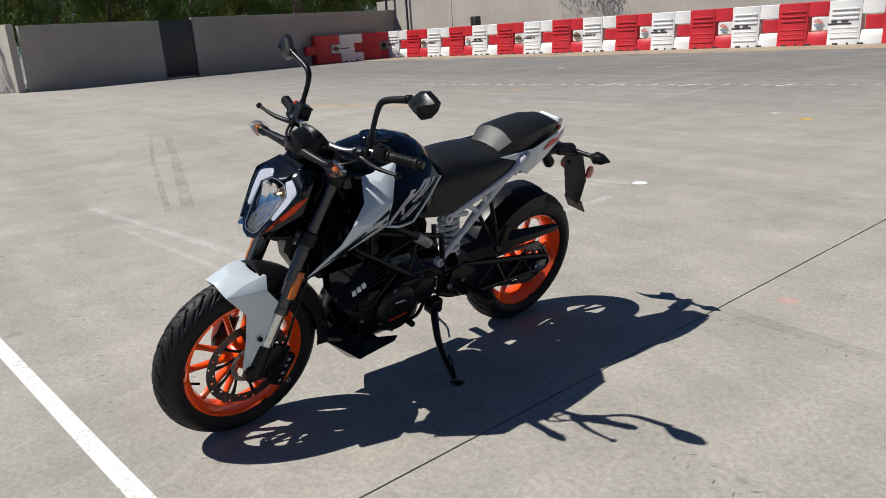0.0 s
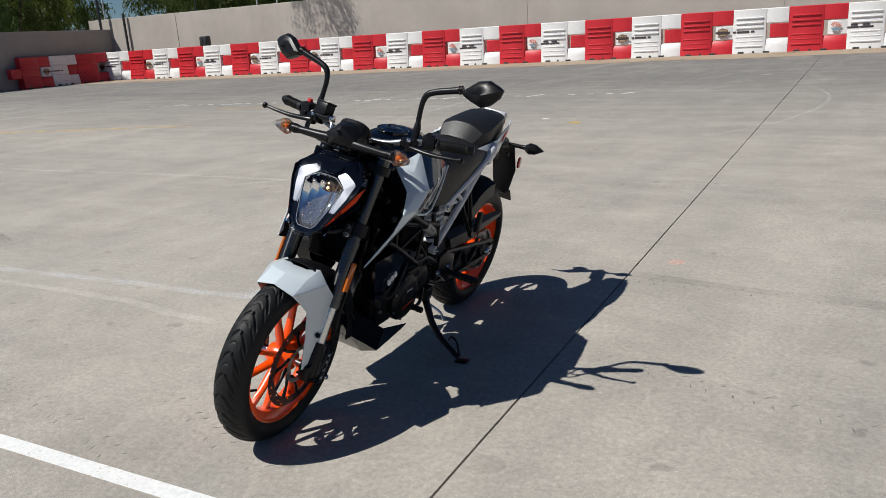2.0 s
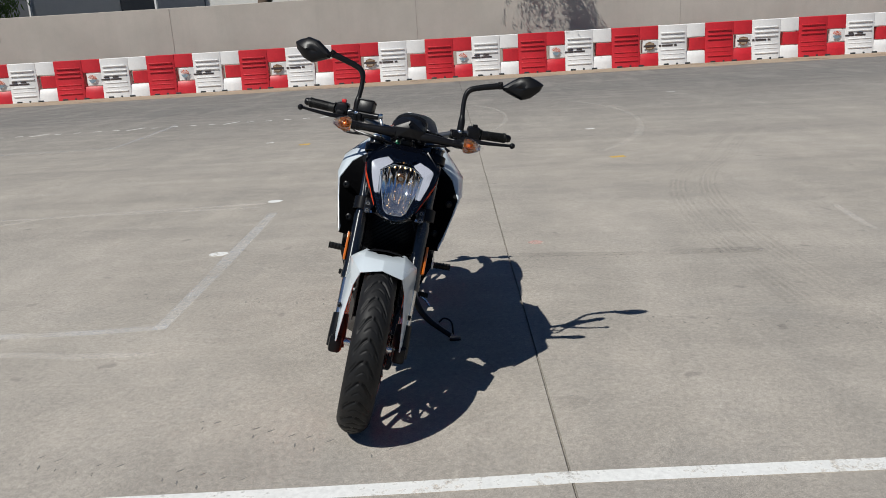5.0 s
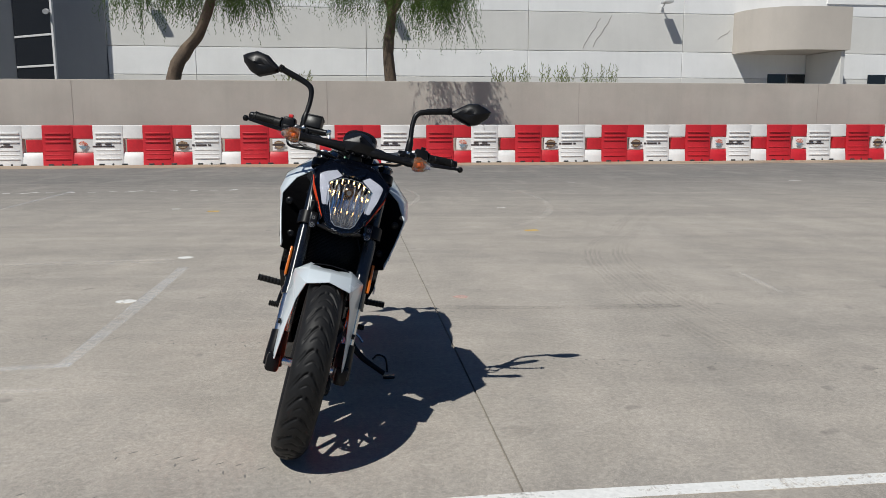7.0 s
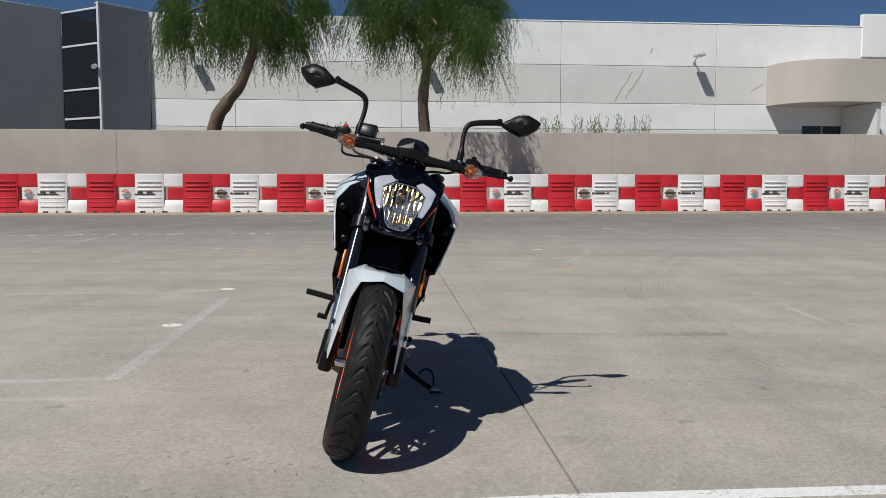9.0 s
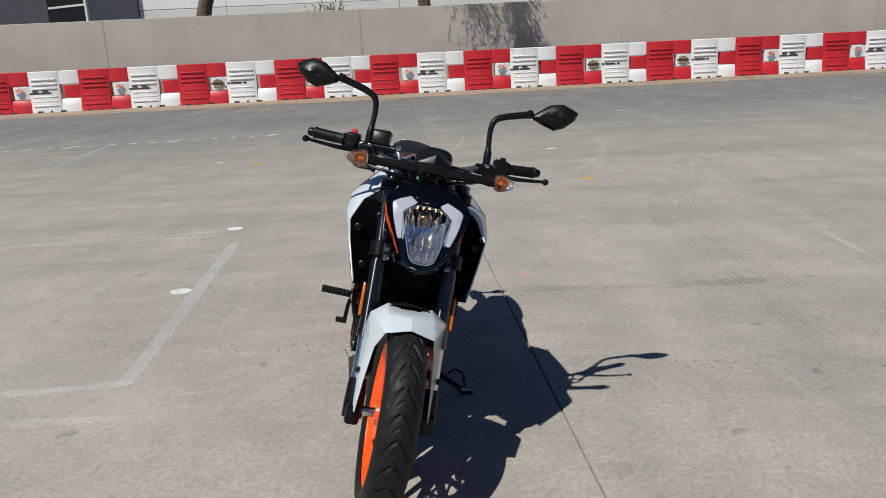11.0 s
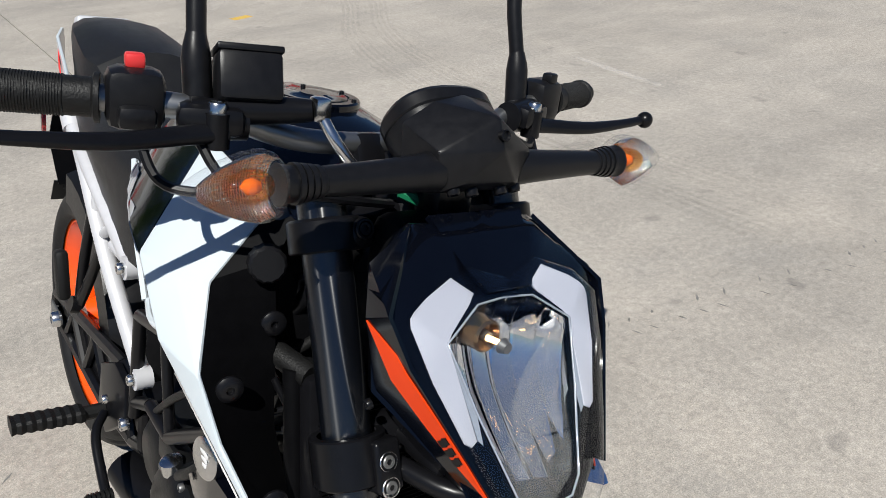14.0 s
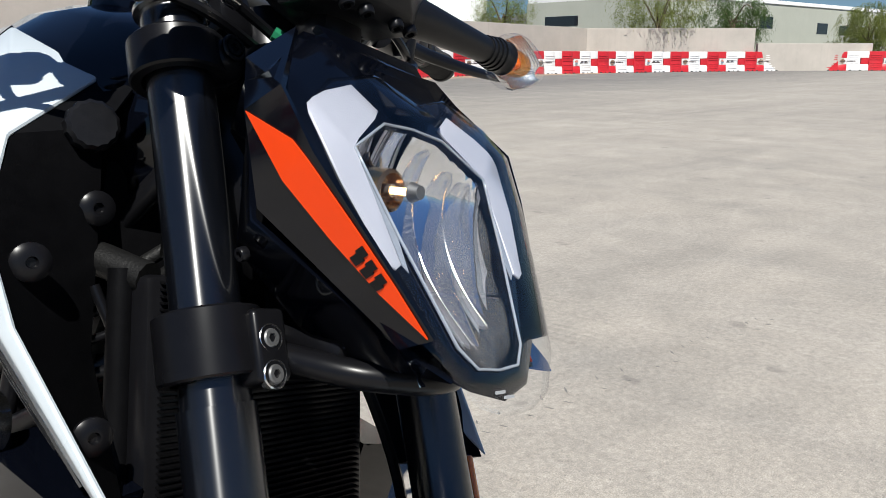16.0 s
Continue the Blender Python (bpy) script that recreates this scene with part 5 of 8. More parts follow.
def recessed_bolt(parent, p, r, rim):
    """A socket bolt sunk in a turned seat."""
    way = Vector((0, -0.93, 0.38))
    bm = bmesh.new()
    revolve(bm, [(-0.004, 0), (-0.004, rim), (0.0012, rim), (0.0020, rim - 0.0008), (0.0020, r + 0.0022), (-0.0010, r + 0.0008), (-0.0010, 0)], along(p, Vector(p) + way), 32)
    seat = bp("washer", bm, M_STEEL, parent, "bright turned bolt seat", 30, True)
    bm = bmesh.new()
    q = Vector(p) - way * 0.0015
    m = along(q, q + way)
    rings = [[m @ Vector((h, rr * math.cos(2 * math.pi * k / 24), rr * math.sin(2 * math.pi * k / 24))) for k in range(24)] for h, rr in ((0, r), (0.0035, r), (0.0046, r * 0.86), (0.0046, r * 0.56))]
    hexa = []
    for h in (0.0046, 0.0012):
        ring = []
        for k in range(24):
            an = 2 * math.pi * k / 24
            rr = r * 0.47 / math.cos((an % (math.pi / 3)) - math.pi / 6) * 0.92
            ring.append(m @ Vector((h, rr * math.cos(an), rr * math.sin(an))))
        hexa.append(ring)
    loft(bm, rings + hexa)
    bp("bolt", bm, M_ALU, parent, "grey socket bolt", 30, True)


bm = bmesh.new()
box(bm, (0, 0.212, 0.727), (0.17, 0.05, 0.036), 0.012, TILT)
lower_clamp = bp("lower_triple_clamp", bm, M_SATIN, None, "satin black lower triple clamp", front=True)
for sx in (-1, 1):
    bm = bmesh.new()
    ax = along((FORK_X * sx, fork_y(0.705), 0.705), (FORK_X * sx, fork_y(0.80), 0.80))
    revolve(bm, [(0, 0.027), (0, 0.0335), (0.0015, 0.035), (0.043, 0.035), (0.0445, 0.0335), (0.0445, 0.027)], ax, 40)
    bp("clamp_collar", bm, M_SATIN, lower_clamp, front=True)
    bm = bmesh.new()
    lug(bm, (0.0915 * sx, fork_y(0.729) - 0.022, 0.7275), (0.027, 0.044, 0.048), 0.0045)
    bp("clamp_lug", bm, M_SATIN, lower_clamp, front=True)
    for z in (0.7185, 0.7395):
        recessed_bolt(lower_clamp, (0.0925 * sx, fork_y(z) - 0.0435, z), 0.0062, 0.0098)
bm = bmesh.new()
box(bm, (0, fork_y(0.914) + 0.03, 0.914), (0.19, 0.06, 0.026), 0.008, TILT)
upper_clamp = bp("upper_triple_clamp", bm, M_SATIN, None, "satin black upper triple clamp", front=True)
for sx in (-1, 1):
    bm = bmesh.new()
    ax = along((FORK_X * sx, fork_y(0.896), 0.896), (FORK_X * sx, fork_y(0.95), 0.95))
    revolve(bm, [(0, 0.026), (0, 0.0325), (0.0015, 0.0340), (0.028, 0.0340), (0.0305, 0.0315), (0.0305, 0.026)], ax, 40)
    bp("clamp_collar", bm, M_SATIN, upper_clamp, front=True)
    bm = bmesh.new()
    lug(bm, (0.088 * sx, fork_y(0.912) - 0.016, 0.9155), (0.034, 0.036, 0.030), 0.012)
    bp("clamp_lug", bm, M_SATIN, upper_clamp, front=True)
    bm = bmesh.new()
    way = Vector((0, -0.93, 0.38))
    p = Vector((0.088 * sx, fork_y(0.916) - 0.034, 0.926))
    revolve(bm, [(0, 0.0), (0, 0.0095), (0.0015, 0.0098), (0.0025, 0.0088), (0.0025, 0.0072), (0.0, 0.0066), (0.0022, 0.0058), (0.0022, 0.0034), (-0.002, 0.003), (-0.002, 0)], along(p, p + way), 28)
    bp("bolt", bm, M_SATIN, upper_clamp, front=True)
    bm = bmesh.new()
    box(bm, (0.045 * sx, 0.325, 0.965), (0.034, 0.04, 0.05), 0.008, TILT)
    bp("bar_mount", bm, M_SATIN, upper_clamp, front=True)
bm = bmesh.new()
tube(bm, [(0, 0.20, 0.70), (0, 0.325, 0.97)], 0.033, 20, 1)
box(bm, (0, 0.30, 0.82), (0.09, 0.10, 0.16), 0.02, Matrix.Rotation(radians(-24), 4, "X"))
bp("head_tube", bm, M_SATIN)

# ---- front mudguard ----
bm = bmesh.new()
verts = [(0, -0.084, 0.588), (0, -0.030, 0.606), (0, 0.043, 0.605)]
faces = []
for sx in (-1, 1):
    k = len(verts)
    half = [(0.026, 0.046, 0.603), (0.065, 0.064, 0.610), (0.112, 0.041, 0.581), (0.067, -0.006, 0.600), (0.069, -0.078, 0.568),
            (0.117, 0.078, 0.531), (0.088, -0.020, 0.498), (0.117, 0.038, 0.425), (0.099, -0.029, 0.410), (0.117, 0.000, 0.335), (0.108, -0.046, 0.306), (0.117, -0.006, 0.300)]
    verts += [(sx * x, y, z) for x, y, z in half]
    V, A, B, N, C, LR, LK, R1, F1, R2, F2, R3 = range(k, k + 12)
    faces += [(2, V, 1), (V, A, N, 1), (1, N, C, 0), (A, B, N), (N, B, C), (C, B, LK), (B, LR, LK), (LK, LR, R1, F1), (F1, R1, R2, F2), (F2, R2, R3)]
shell(bm, verts, faces, 0.004, (0, -0.5, 1))
bmesh.ops.bevel(bm, geom=[e for e in bm.edges if len(e.link_faces) == 2 and e.calc_face_angle(0) > 0.3], offset=0.0022, segments=2, profile=0.5, affect="EDGES")
fender = bp("front_mudguard", bm, M_WHITE, None, "white gloss front mudguard", 40, True)
for sx in (-1, 1):
    bolt(fender, (0.114 * sx, 0.012, 0.413), (sx, 0, 0), 0.0085, M_SATIN, True)
    bolt(fender, (0.118 * sx, -0.018, 0.312), (sx, 0, 0), 0.0085, M_SATIN, True)
bm = bmesh.new()
rings = []
for i in range(15):
    an = radians(82 - i * 6.2)
    r = 0.308
    wdt = 0.078
    c = Vector((0, r * math.cos(an), 0.293 + r * math.sin(an)))
    out = Vector((0, math.cos(an), math.sin(an)))
    rings.append([c + Vector((px, 0, 0)) + out * o for px, o in ((-wdt, -0.045), (-wdt, 0.0), (-wdt * 0.6, 0.016), (0, 0.02), (wdt * 0.6, 0.016), (wdt, 0.0), (wdt, -0.045))])
verts = [p for r_ in rings for p in r_]
faces = [(i * 7 + j, i * 7 + j + 1, (i + 1) * 7 + j + 1, (i + 1) * 7 + j) for i in range(14) for j in range(6)]
shell(bm, verts, faces, 0.003, (0, 0.5, 1))
bp("inner_mudguard", bm, M_PLASTIC, fender, "black plastic inner mudguard", front=True)

# ---- headlamp ----
FACE_N, FACE_U = Vector((0, -0.8211, 0.5708)), Vector((0, 0.5708, 0.8211))


def on_face(x, v, h=0.0):
    """A point of the lamp's flat face: x across, v up along it, h out of it."""
    return Vector((x, 0, 0)) + FACE_N * (0.3892 + h) + FACE_U * v


LENS = [tuple(on_face(x, v)) for x, v in ((0, 0.8145), (0.033, 0.8118), (0.0735, 0.7850), (0.0590, 0.7225), (0.0375, 0.6490), (0.0240, 0.6345), (0, 0.6325))]
RIM = [(0, 0.190, 0.944), (0.066, 0.200, 0.944), (0.124, 0.158, 0.902), (0.110, 0.120, 0.856)] + [tuple(on_face(x, v, -0.003)) for x, v in ((0.064, 0.653), (0.034, 0.622), (0, 0.613))]


def mirror_loop(half):
    return [Vector(p) for p in half] + [Vector((-x, y, z)) for x, y, z in half[-2:0:-1]]


def resample(loop, per=5):
    out = []
    for a, b in zip(loop, loop[1:] + loop[:1]):
        out += [a.lerp(b, k / per) for k in range(per)]
    return out


lens_loop, rim_loop = resample(mirror_loop(LENS)), resample(mirror_loop(RIM))
face_n = FACE_N
lc = on_face(0, 0.725)
bm = bmesh.new()
mid_loop = [on_face(p.x, p.dot(FACE_U)) for p in (a.lerp(b, 0.8) for a, b in zip(lens_loop, rim_loop))]
back_loop = [b * 1.0 + Vector((0, 0.035, 0)) - (b - lc) * 0.06 for b in rim_loop]
deep_loop = [lc + (b - lc) * 0.62 + Vector((0, 0.115, 0.0)) for b in rim_loop]
inner_loop = [a - face_n * 0.005 for a in lens_loop]
loft(bm, [inner_loop, lens_loop, mid_loop, rim_loop, back_loop, deep_loop], False)
lamp = bp("headlamp", bm, M_BLACK, None, "gloss black headlamp mask with clear lens", 45, True)
# light guides, flush behind the cover
GUIDE = [(0.0335, 0.822), (0.0546, 0.8385), (0.085, 0.8245), (0.0984, 0.8160), (0.1040, 0.8110), (0.1055, 0.8035), (0.0957, 0.7569), (0.0785, 0.7045), (0.0720, 0.7000), (0.0648, 0.7037), (0.0713, 0.7638), (0.0745, 0.7855), (0.0669, 0.7940), (0.041, 0.8140)]
for sx in (-1, 1):
    bm = bmesh.new()
    plate(bm, [on_face(sx * x, v) for x, v in GUIDE], 0.005, 0.0012, (0, -1, 0.5), 0.0012)
    bp("light_guide", bm, M_DRL, lamp, "milky white daytime light guide", 30, True)
    # bright sill between guide and lens
    bm = bmesh.new()
    plate(bm, [on_face(sx * x, v) for x, v in ((0.0738, 0.7835), (0.0708, 0.7638), (0.0645, 0.7040), (0.0600, 0.6990), (0.0595, 0.7225))], 0.003, 0.0007, (0, -1, 0.5))
    bp("lens_sill", bm, M_SILL, lamp, front=True)
# mirror bowl of curved facets, its focus at the filament
FOCUS = Vector((0, 0.146, 0.846))
bm = bmesh.new()
NX, NV, SUB = 8, 3, 10
grid = []
for i in range(NX * SUB + 1):
    col = []
    for j in range(NV * SUB + 1):
        x, z = -0.078 + 0.156 * i / (NX * SUB), 0.736 + 0.164 * j / (NV * SUB)
        fx, fv = (i % SUB) / SUB, (j % SUB) / SUB
        y = FOCUS.y + 0.032 - (x * x + (z - FOCUS.z) ** 2) / 0.130
        y += -0.0017 * (1 - (2 * fx - 1) ** 2) - 0.0014 * (1 - (2 * fv - 1) ** 2)
        col.append(bm.verts.new((x, max(y, (0.5708 * z - 0.3892) / 0.8211 + 0.006), z)))
    grid.append(col)
for i in range(NX * SUB):
    for j in range(NV * SUB):
        bm.faces.new((grid[i][j], grid[i + 1][j], grid[i + 1][j + 1], grid[i][j + 1]))
bowl = bp("reflector_bowl", bm, M_CHROME, lamp, "faceted mirror reflector", 25, True)
# raised joints between the facets
for k in range(1, NX):
    x = -0.078 + 0.156 * k / NX
    ridge = [(x, max(FOCUS.y + 0.0312 - (x * x + (z - FOCUS.z) ** 2) / 0.130, (0.5708 * z - 0.3892) / 0.8211 + 0.0055), z) for z in (0.742 + 0.150 * q / 14 for q in range(15))]
    bm = bmesh.new()
    tube(bm, ridge, 0.0005, 6, 1)
    bp("facet_joint", bm, M_STEEL, bowl, front=True)
bulb_c = FOCUS + Vector((0, 0.020, 0))
bulb_way = Vector((0, -1, 0.05)).normalized()
bm = bmesh.new()
revolve(bm, [(-0.01, 0.010), (-0.01, 0.017), (0.010, 0.016), (0.012, 0.013), (0.004, 0.010), (0.004, 0.0)], along(bulb_c, bulb_c + bulb_way), 24)
bp("bulb_socket", bm, M_BRONZE, lamp, "brown bulb socket", front=True)
bm = bmesh.new()
revolve(bm, [(0, 0.0072), (0.028, 0.0072), (0.034, 0.005), (0.036, 0)], along(bulb_c, bulb_c + bulb_way), 16)
bulb = bp("bulb", bm, M_BULB, lamp, "clear headlamp bulb", 60, True)
bulb.visible_shadow = False
bm = bmesh.new()
tube(bm, [bulb_c + bulb_way * 0.012 + Vector((-0.002, 0, 0)), bulb_c + bulb_way * 0.019, bulb_c + bulb_way * 0.026 + Vector((0.002, 0, 0))], 0.0028, 10)
bp("filament", bm, M_FILAMENT, bulb, "lit warm filament", front=True)
bm = bmesh.new()
tube(bm, [bulb_c + bulb_way * 0.004, bulb_c + bulb_way * 0.012], 0.005, 10, 1)
bp("bulb_base", bm, M_ALU, bulb, front=True)
bm = bmesh.new()
revolve(bm, [(0.030, 0.0070), (0.036, 0.005), (0.037, 0.0), (0.038, 0.005), (0.0305, 0.0076)], along(bulb_c, bulb_c + bulb_way), 16)
bp("bulb_tip", bm, M_ALU, bulb, "dipped grey bulb tip", front=True)
# inner lens sheet and its fluted part
FLUTED = [(0.0675, 0.7815), (0.045, 0.773), (0.028, 0.762), (0.0172, 0.7542), (0.000, 0.740), (-0.0157, 0.7252), (-0.0255, 0.705), (-0.0296, 0.6900), (-0.0458, 0.6889), (-0.0355, 0.6490), (-0.0135, 0.6355), (0.0135, 0.6355), (0.0355, 0.6490), (0.0550, 0.7225)]


def chord(poly, k, value):
    """Where the line of one coordinate cuts the outline."""
    hits = []
    for a, b in zip(poly, poly[1:] + poly[:1]):
        if (a[k] - value) * (b[k] - value) < 0:
            f = (value - a[k]) / (b[k] - a[k])
            hits.append(a[1 - k] + f * (b[1 - k] - a[1 - k]))
    return (min(hits), max(hits)) if hits else None


bm = bmesh.new()
for v0, v1 in ((0.6355, 0.687), (0.6885, 0.782)):
    steps = int((v1 - v0) / 0.0016)
    for k in range(steps):
        a, b = v0 + (v1 - v0) * k / steps, v0 + (v1 - v0) * (k + 1) / steps
        ca, cb = chord(FLUTED, 1, a + 1e-5), chord(FLUTED, 1, b - 1e-5)
        if not ca or not cb:
            continue
        m_, cm_ = (a + b) / 2, ((ca[0] + cb[0]) / 2, (ca[1] + cb[1]) / 2)
        lines = [[on_face(c[0] + (c[1] - c[0]) * q / 6, vv, hh + 0.0018 * math.sin(q * 1.7 + vv * 90)) for q in range(7)] for c, vv, hh in ((ca, a, -0.0058), (cm_, m_, -0.0044), (cb, b, -0.0058))]
        loft(bm, lines, False, False)
o = bp("diffuser", bm, M_FLUTED, lamp, "finely fluted clear diffuser", 20, True)
o.visible_shadow = False
# bright moulded edge of the lens
bm = bmesh.new()
edge_loop = [p + face_n * 0.0015 for p in lens_loop]
tube(bm, edge_loop + edge_loop[:1], 0.0011, 6, 1)
bp("lens_edge", bm, M_SILL, lamp, "bright moulded lens edge", 60, True)
# clear outer cover with its chin
COVER = [(0, 0.832), (0.040, 0.846), (0.085, 0.830), (0.1085, 0.8075), (0.099, 0.757), (0.077, 0.688), (0.058, 0.634), (0.038, 0.611), (0.016, 0.6035), (0, 0.6025)]
bm = bmesh.new()
cover_half = [on_face(x, v) for x, v in COVER]
cover_loop = resample(mirror_loop([tuple(p) for p in cover_half]), 4)
dome = []
for f, hgt in ((1.0, 0.003), (1.0, 0.007), (0.985, 0.0105), (0.95, 0.0135), (0.8, 0.0165), (0.5, 0.0185), (0.2, 0.019)):
    dome.append([lc + (a - lc) * f + face_n * (hgt - 0.002 * max(0, (0.66 - a.dot(FACE_U)) / 0.06)) for a in cover_loop])
loft(bm, dome, False)
bm.verts.ensure_lookup_table()
bm.faces.new([bm.verts[i] for i in range(len(bm.verts) - len(cover_loop), len(bm.verts))])
o = bp("outer_cover", bm, M_CLEAR, lamp, "clear moulded headlamp cover with chin", 60, True)
o.visible_shadow = False
bm = bmesh.new()
for x, v in ((-0.028, 0.6155), (-0.020, 0.6120)):
    box(bm, on_face(x, v, 0.0135), (0.010, 0.0012, 0.0016), 0.0)
bp("moulded_mark", bm, M_GREY_DECAL, o, front=True)
# forehead between the light guides
bm = bmesh.new()
shell(bm, [(-0.040, 0.158, 0.918), (0.040, 0.158, 0.918), (0.026, 0.139, 0.902), (-0.026, 0.139, 0.902), (-0.055, 0.200, 0.952), (0.055, 0.200, 0.952), (0.0, 0.135, 0.905)], [(0, 1, 5, 4), (0, 3, 6), (0, 6, 1), (1, 6, 2)], 0.006, (0, -1, 1))
bp("forehead", bm, M_BLACK, lamp, front=True)
# side fins with the orange stripe
for sx in (-1, 1):
    bm = bmesh.new()
    v = [(0.074, 0.199, 0.945), (0.127, 0.142, 0.894), (0.1175, 0.117, 0.858), (0.068, 0.046, 0.762), (0.058, 0.038, 0.744), (0.070, 0.068, 0.752), (0.117, 0.158, 0.820), (0.125, 0.174, 0.878), (0.110, 0.200, 0.914)]
    vs = [(sx * x, y, z) for x, y, z in v]
    shell(bm, vs, [(0, 1, 8), (1, 7, 8), (1, 2, 7), (2, 6, 7), (2, 3, 5, 6)], 0.004, (sx, -0.3, 0))
    fin = bp("side_fin", bm, M_BLACK, lamp, "gloss black headlamp side fin", 25, True)
    bm = bmesh.new()
    V2, V3, V5, V6, V7 = (Vector(vs[i]) for i in (2, 3, 5, 6, 7))
    upper_n = (V6 - V2).cross(V7 - V2).normalized()
    lower_n = (V3 - V2).cross(V6 - V2).normalized()
    upper_n, lower_n = (n if n.x * sx > 0 else -n for n in (upper_n, lower_n))
    mean_n = (upper_n + lower_n).normalized()

    def on_fin(along_, across):
        """A point of the fin's lower face, a hair proud of it."""
        return V2.lerp(V3, along_).lerp(V6.lerp(V5, along_), across) + lower_n * 0.0016

    top_ = V7.lerp(V2, 0.04) + upper_n * 0.0016
    lead, trail = V2.lerp(V6, 0.10) + mean_n * 0.0016, V2.lerp(V6, 0.50) + mean_n * 0.0016
    brow = V7.lerp(V2, 0.72) + upper_n * 0.0016
    shell(bm, [top_, brow, lead, trail, on_fin(0.35, 0.08), on_fin(0.35, 0.50), on_fin(0.70, 0.07), on_fin(0.70, 0.42), on_fin(0.985, 0.12)],
          [(0, 1, 3), (1, 2, 3), (2, 4, 5, 3), (4, 6, 7, 5), (6, 8, 7)], 0.002, lower_n)
    bp("stripe", bm, M_ORANGE_DECAL, fin, "orange stripe decal", front=True)
    bm = bmesh.new()
    for j in range(3):
        u = 0.47 + 0.075 * j
        for v0, v1 in ((0.13, 0.27), (0.24, 0.42)):
            q = [on_fin(u + du + 0.012 * (v0 > 0.2), v) + lower_n * 0.0010 for du, v in ((0, v0), (0.05, v0), (0.05, v1), (0, v1))]
            shell(bm, q, [(0, 1, 2, 3)], 0.001, lower_n)
    bp("lettering", bm, M_SATIN, fin, front=True)
    # lower cheek behind the fin
    bm = bmesh.new()
    vs = [(0.116, 0.182, 0.88), (0.116, 0.164, 0.812), (0.066, 0.070, 0.750), (0.045, 0.045, 0.735), (0.050, 0.150, 0.728), (0.090, 0.205, 0.79)]
    shell(bm, [(sx * x, y, z) for x, y, z in vs], [(0, 1, 5), (1, 2, 4, 5), (2, 3, 4)], 0.004, (sx, 0, -0.3))
    bp("cheek", bm, M_BLACK, lamp, front=True)
    bolt(lamp, (sx * 0.104, 0.178, 0.79), (sx, 0, -0.3), 0.005, M_SATIN, True)
bm = bmesh.new()
tube(bm, [(-0.075, 0.165, 0.725), (-0.05, 0.11, 0.724), (0, 0.085, 0.724), (0.05, 0.11, 0.724), (0.075, 0.165, 0.725)], 0.010, 10, 4)
box(bm, (0, 0.16, 0.735), (0.12, 0.07, 0.018), 0.006)
bp("lamp_bracket", bm, M_SATIN, lamp, front=True)
bm = bmesh.new()
box(bm, (0, 0.235, 0.90), (0.15, 0.06, 0.08), 0.02)
box(bm, (0, 0.225, 0.82), (0.12, 0.05, 0.12), 0.02)
bp("lamp_housing", bm, M_DUCT, lamp, front=True)

# ---- instruments and indicators ----
DASH_SHIFT = Vector((-0.004, -0.002, -0.003))
bm = bmesh.new()
rings = []
tilt = Matrix.Translation((0.004, 0.276, 1.019)) @ Matrix.Rotation(radians(-52), 4, "X") @ Matrix.Diagonal((0.93, 0.95, 1, 1))
for z, sx_, sy_ in ((-0.055, 0.040, 0.030), (-0.045, 0.052, 0.038), (-0.022, 0.059, 0.043), (-0.008, 0.0605, 0.0445), (-0.0065, 0.059, 0.043), (-0.005, 0.0605, 0.0445), (0.006, 0.0605, 0.0445), (0.010, 0.058, 0.042), (0.010, 0.052, 0.037), (0.006, 0.050, 0.035)):
    rings.append([tilt @ Vector((sx_ * math.copysign(abs(math.cos(a)) ** 0.8, math.cos(a)), sy_ * math.copysign(abs(math.sin(a)) ** 0.8, math.sin(a)), z)) for a in (2 * math.pi * i / 44 for i in range(44))])
loft(bm, rings)
dash = bp("instrument", bm, M_PLASTIC, None, "black instrument housing", 30, True, DASH_SHIFT)
# faceted cowl with a pointed nose
bm = bmesh.new()
T, H, C0 = (0, 0.190, 1.044), (0, 0.176, 1.018), (0, 0.243, 1.052)
side_pts = [(0.056, 0.252, 1.024), (0.032, 0.243, 1.045), (0.054, 0.198, 1.012), (0.030, 0.187, 0.986), (0.048, 0.200, 0.975), (0.050, 0.250, 0.972)]
verts = [T, H, C0] + [(x, y, z) for x, y, z in side_pts] + [(-x, y, z) for x, y, z in side_pts]
faces = []
for o_ in (3, 9):
    A, B_, S_, Lo, Bo, Bb = range(o_, o_ + 6)
    faces += [(0, 2, B_), (0, B_, A, S_), (0, S_, 1), (1, S_, Lo), (Lo, S_, Bo), (S_, A, Bb, Bo)]
faces += [(1, 6, 12), (6, 7, 13, 12), (7, 8, 14, 13)]
shell(bm, verts, faces, 0.004, (0, -1, 0))
bmesh.ops.bevel(bm, geom=[e for e in bm.edges if len(e.link_faces) == 2 and e.calc_face_angle(0) > 0.3], offset=0.002, segments=2, profile=0.5, affect="EDGES")
bp("cowl", bm, M_PLASTIC, dash, "faceted black cowl", 20, True, DASH_SHIFT)
bm = bmesh.new()
revolve(bm, [(-0.004, 0), (-0.004, 0.004), (0.0035, 0.0055), (0.004, 0.0045), (0.0015, 0.003), (0.0015, 0)], along((0, 0.181, 1.030), (0, 0.081, 1.06)), 14)
bp("fixing_hole", bm, M_SATIN, dash, front=True, shift=DASH_SHIFT)
for x, z in ((-0.036, 0.9765), (0.036, 0.9765), (-0.017, 0.9755), (0.017, 0.9755)):
    bolt(dash, (x, 0.198 - 0.12 * (0.05 - abs(x)), z), (0, -0.55, -0.83), 0.006, M_SATIN, True)
bm = bmesh.new()
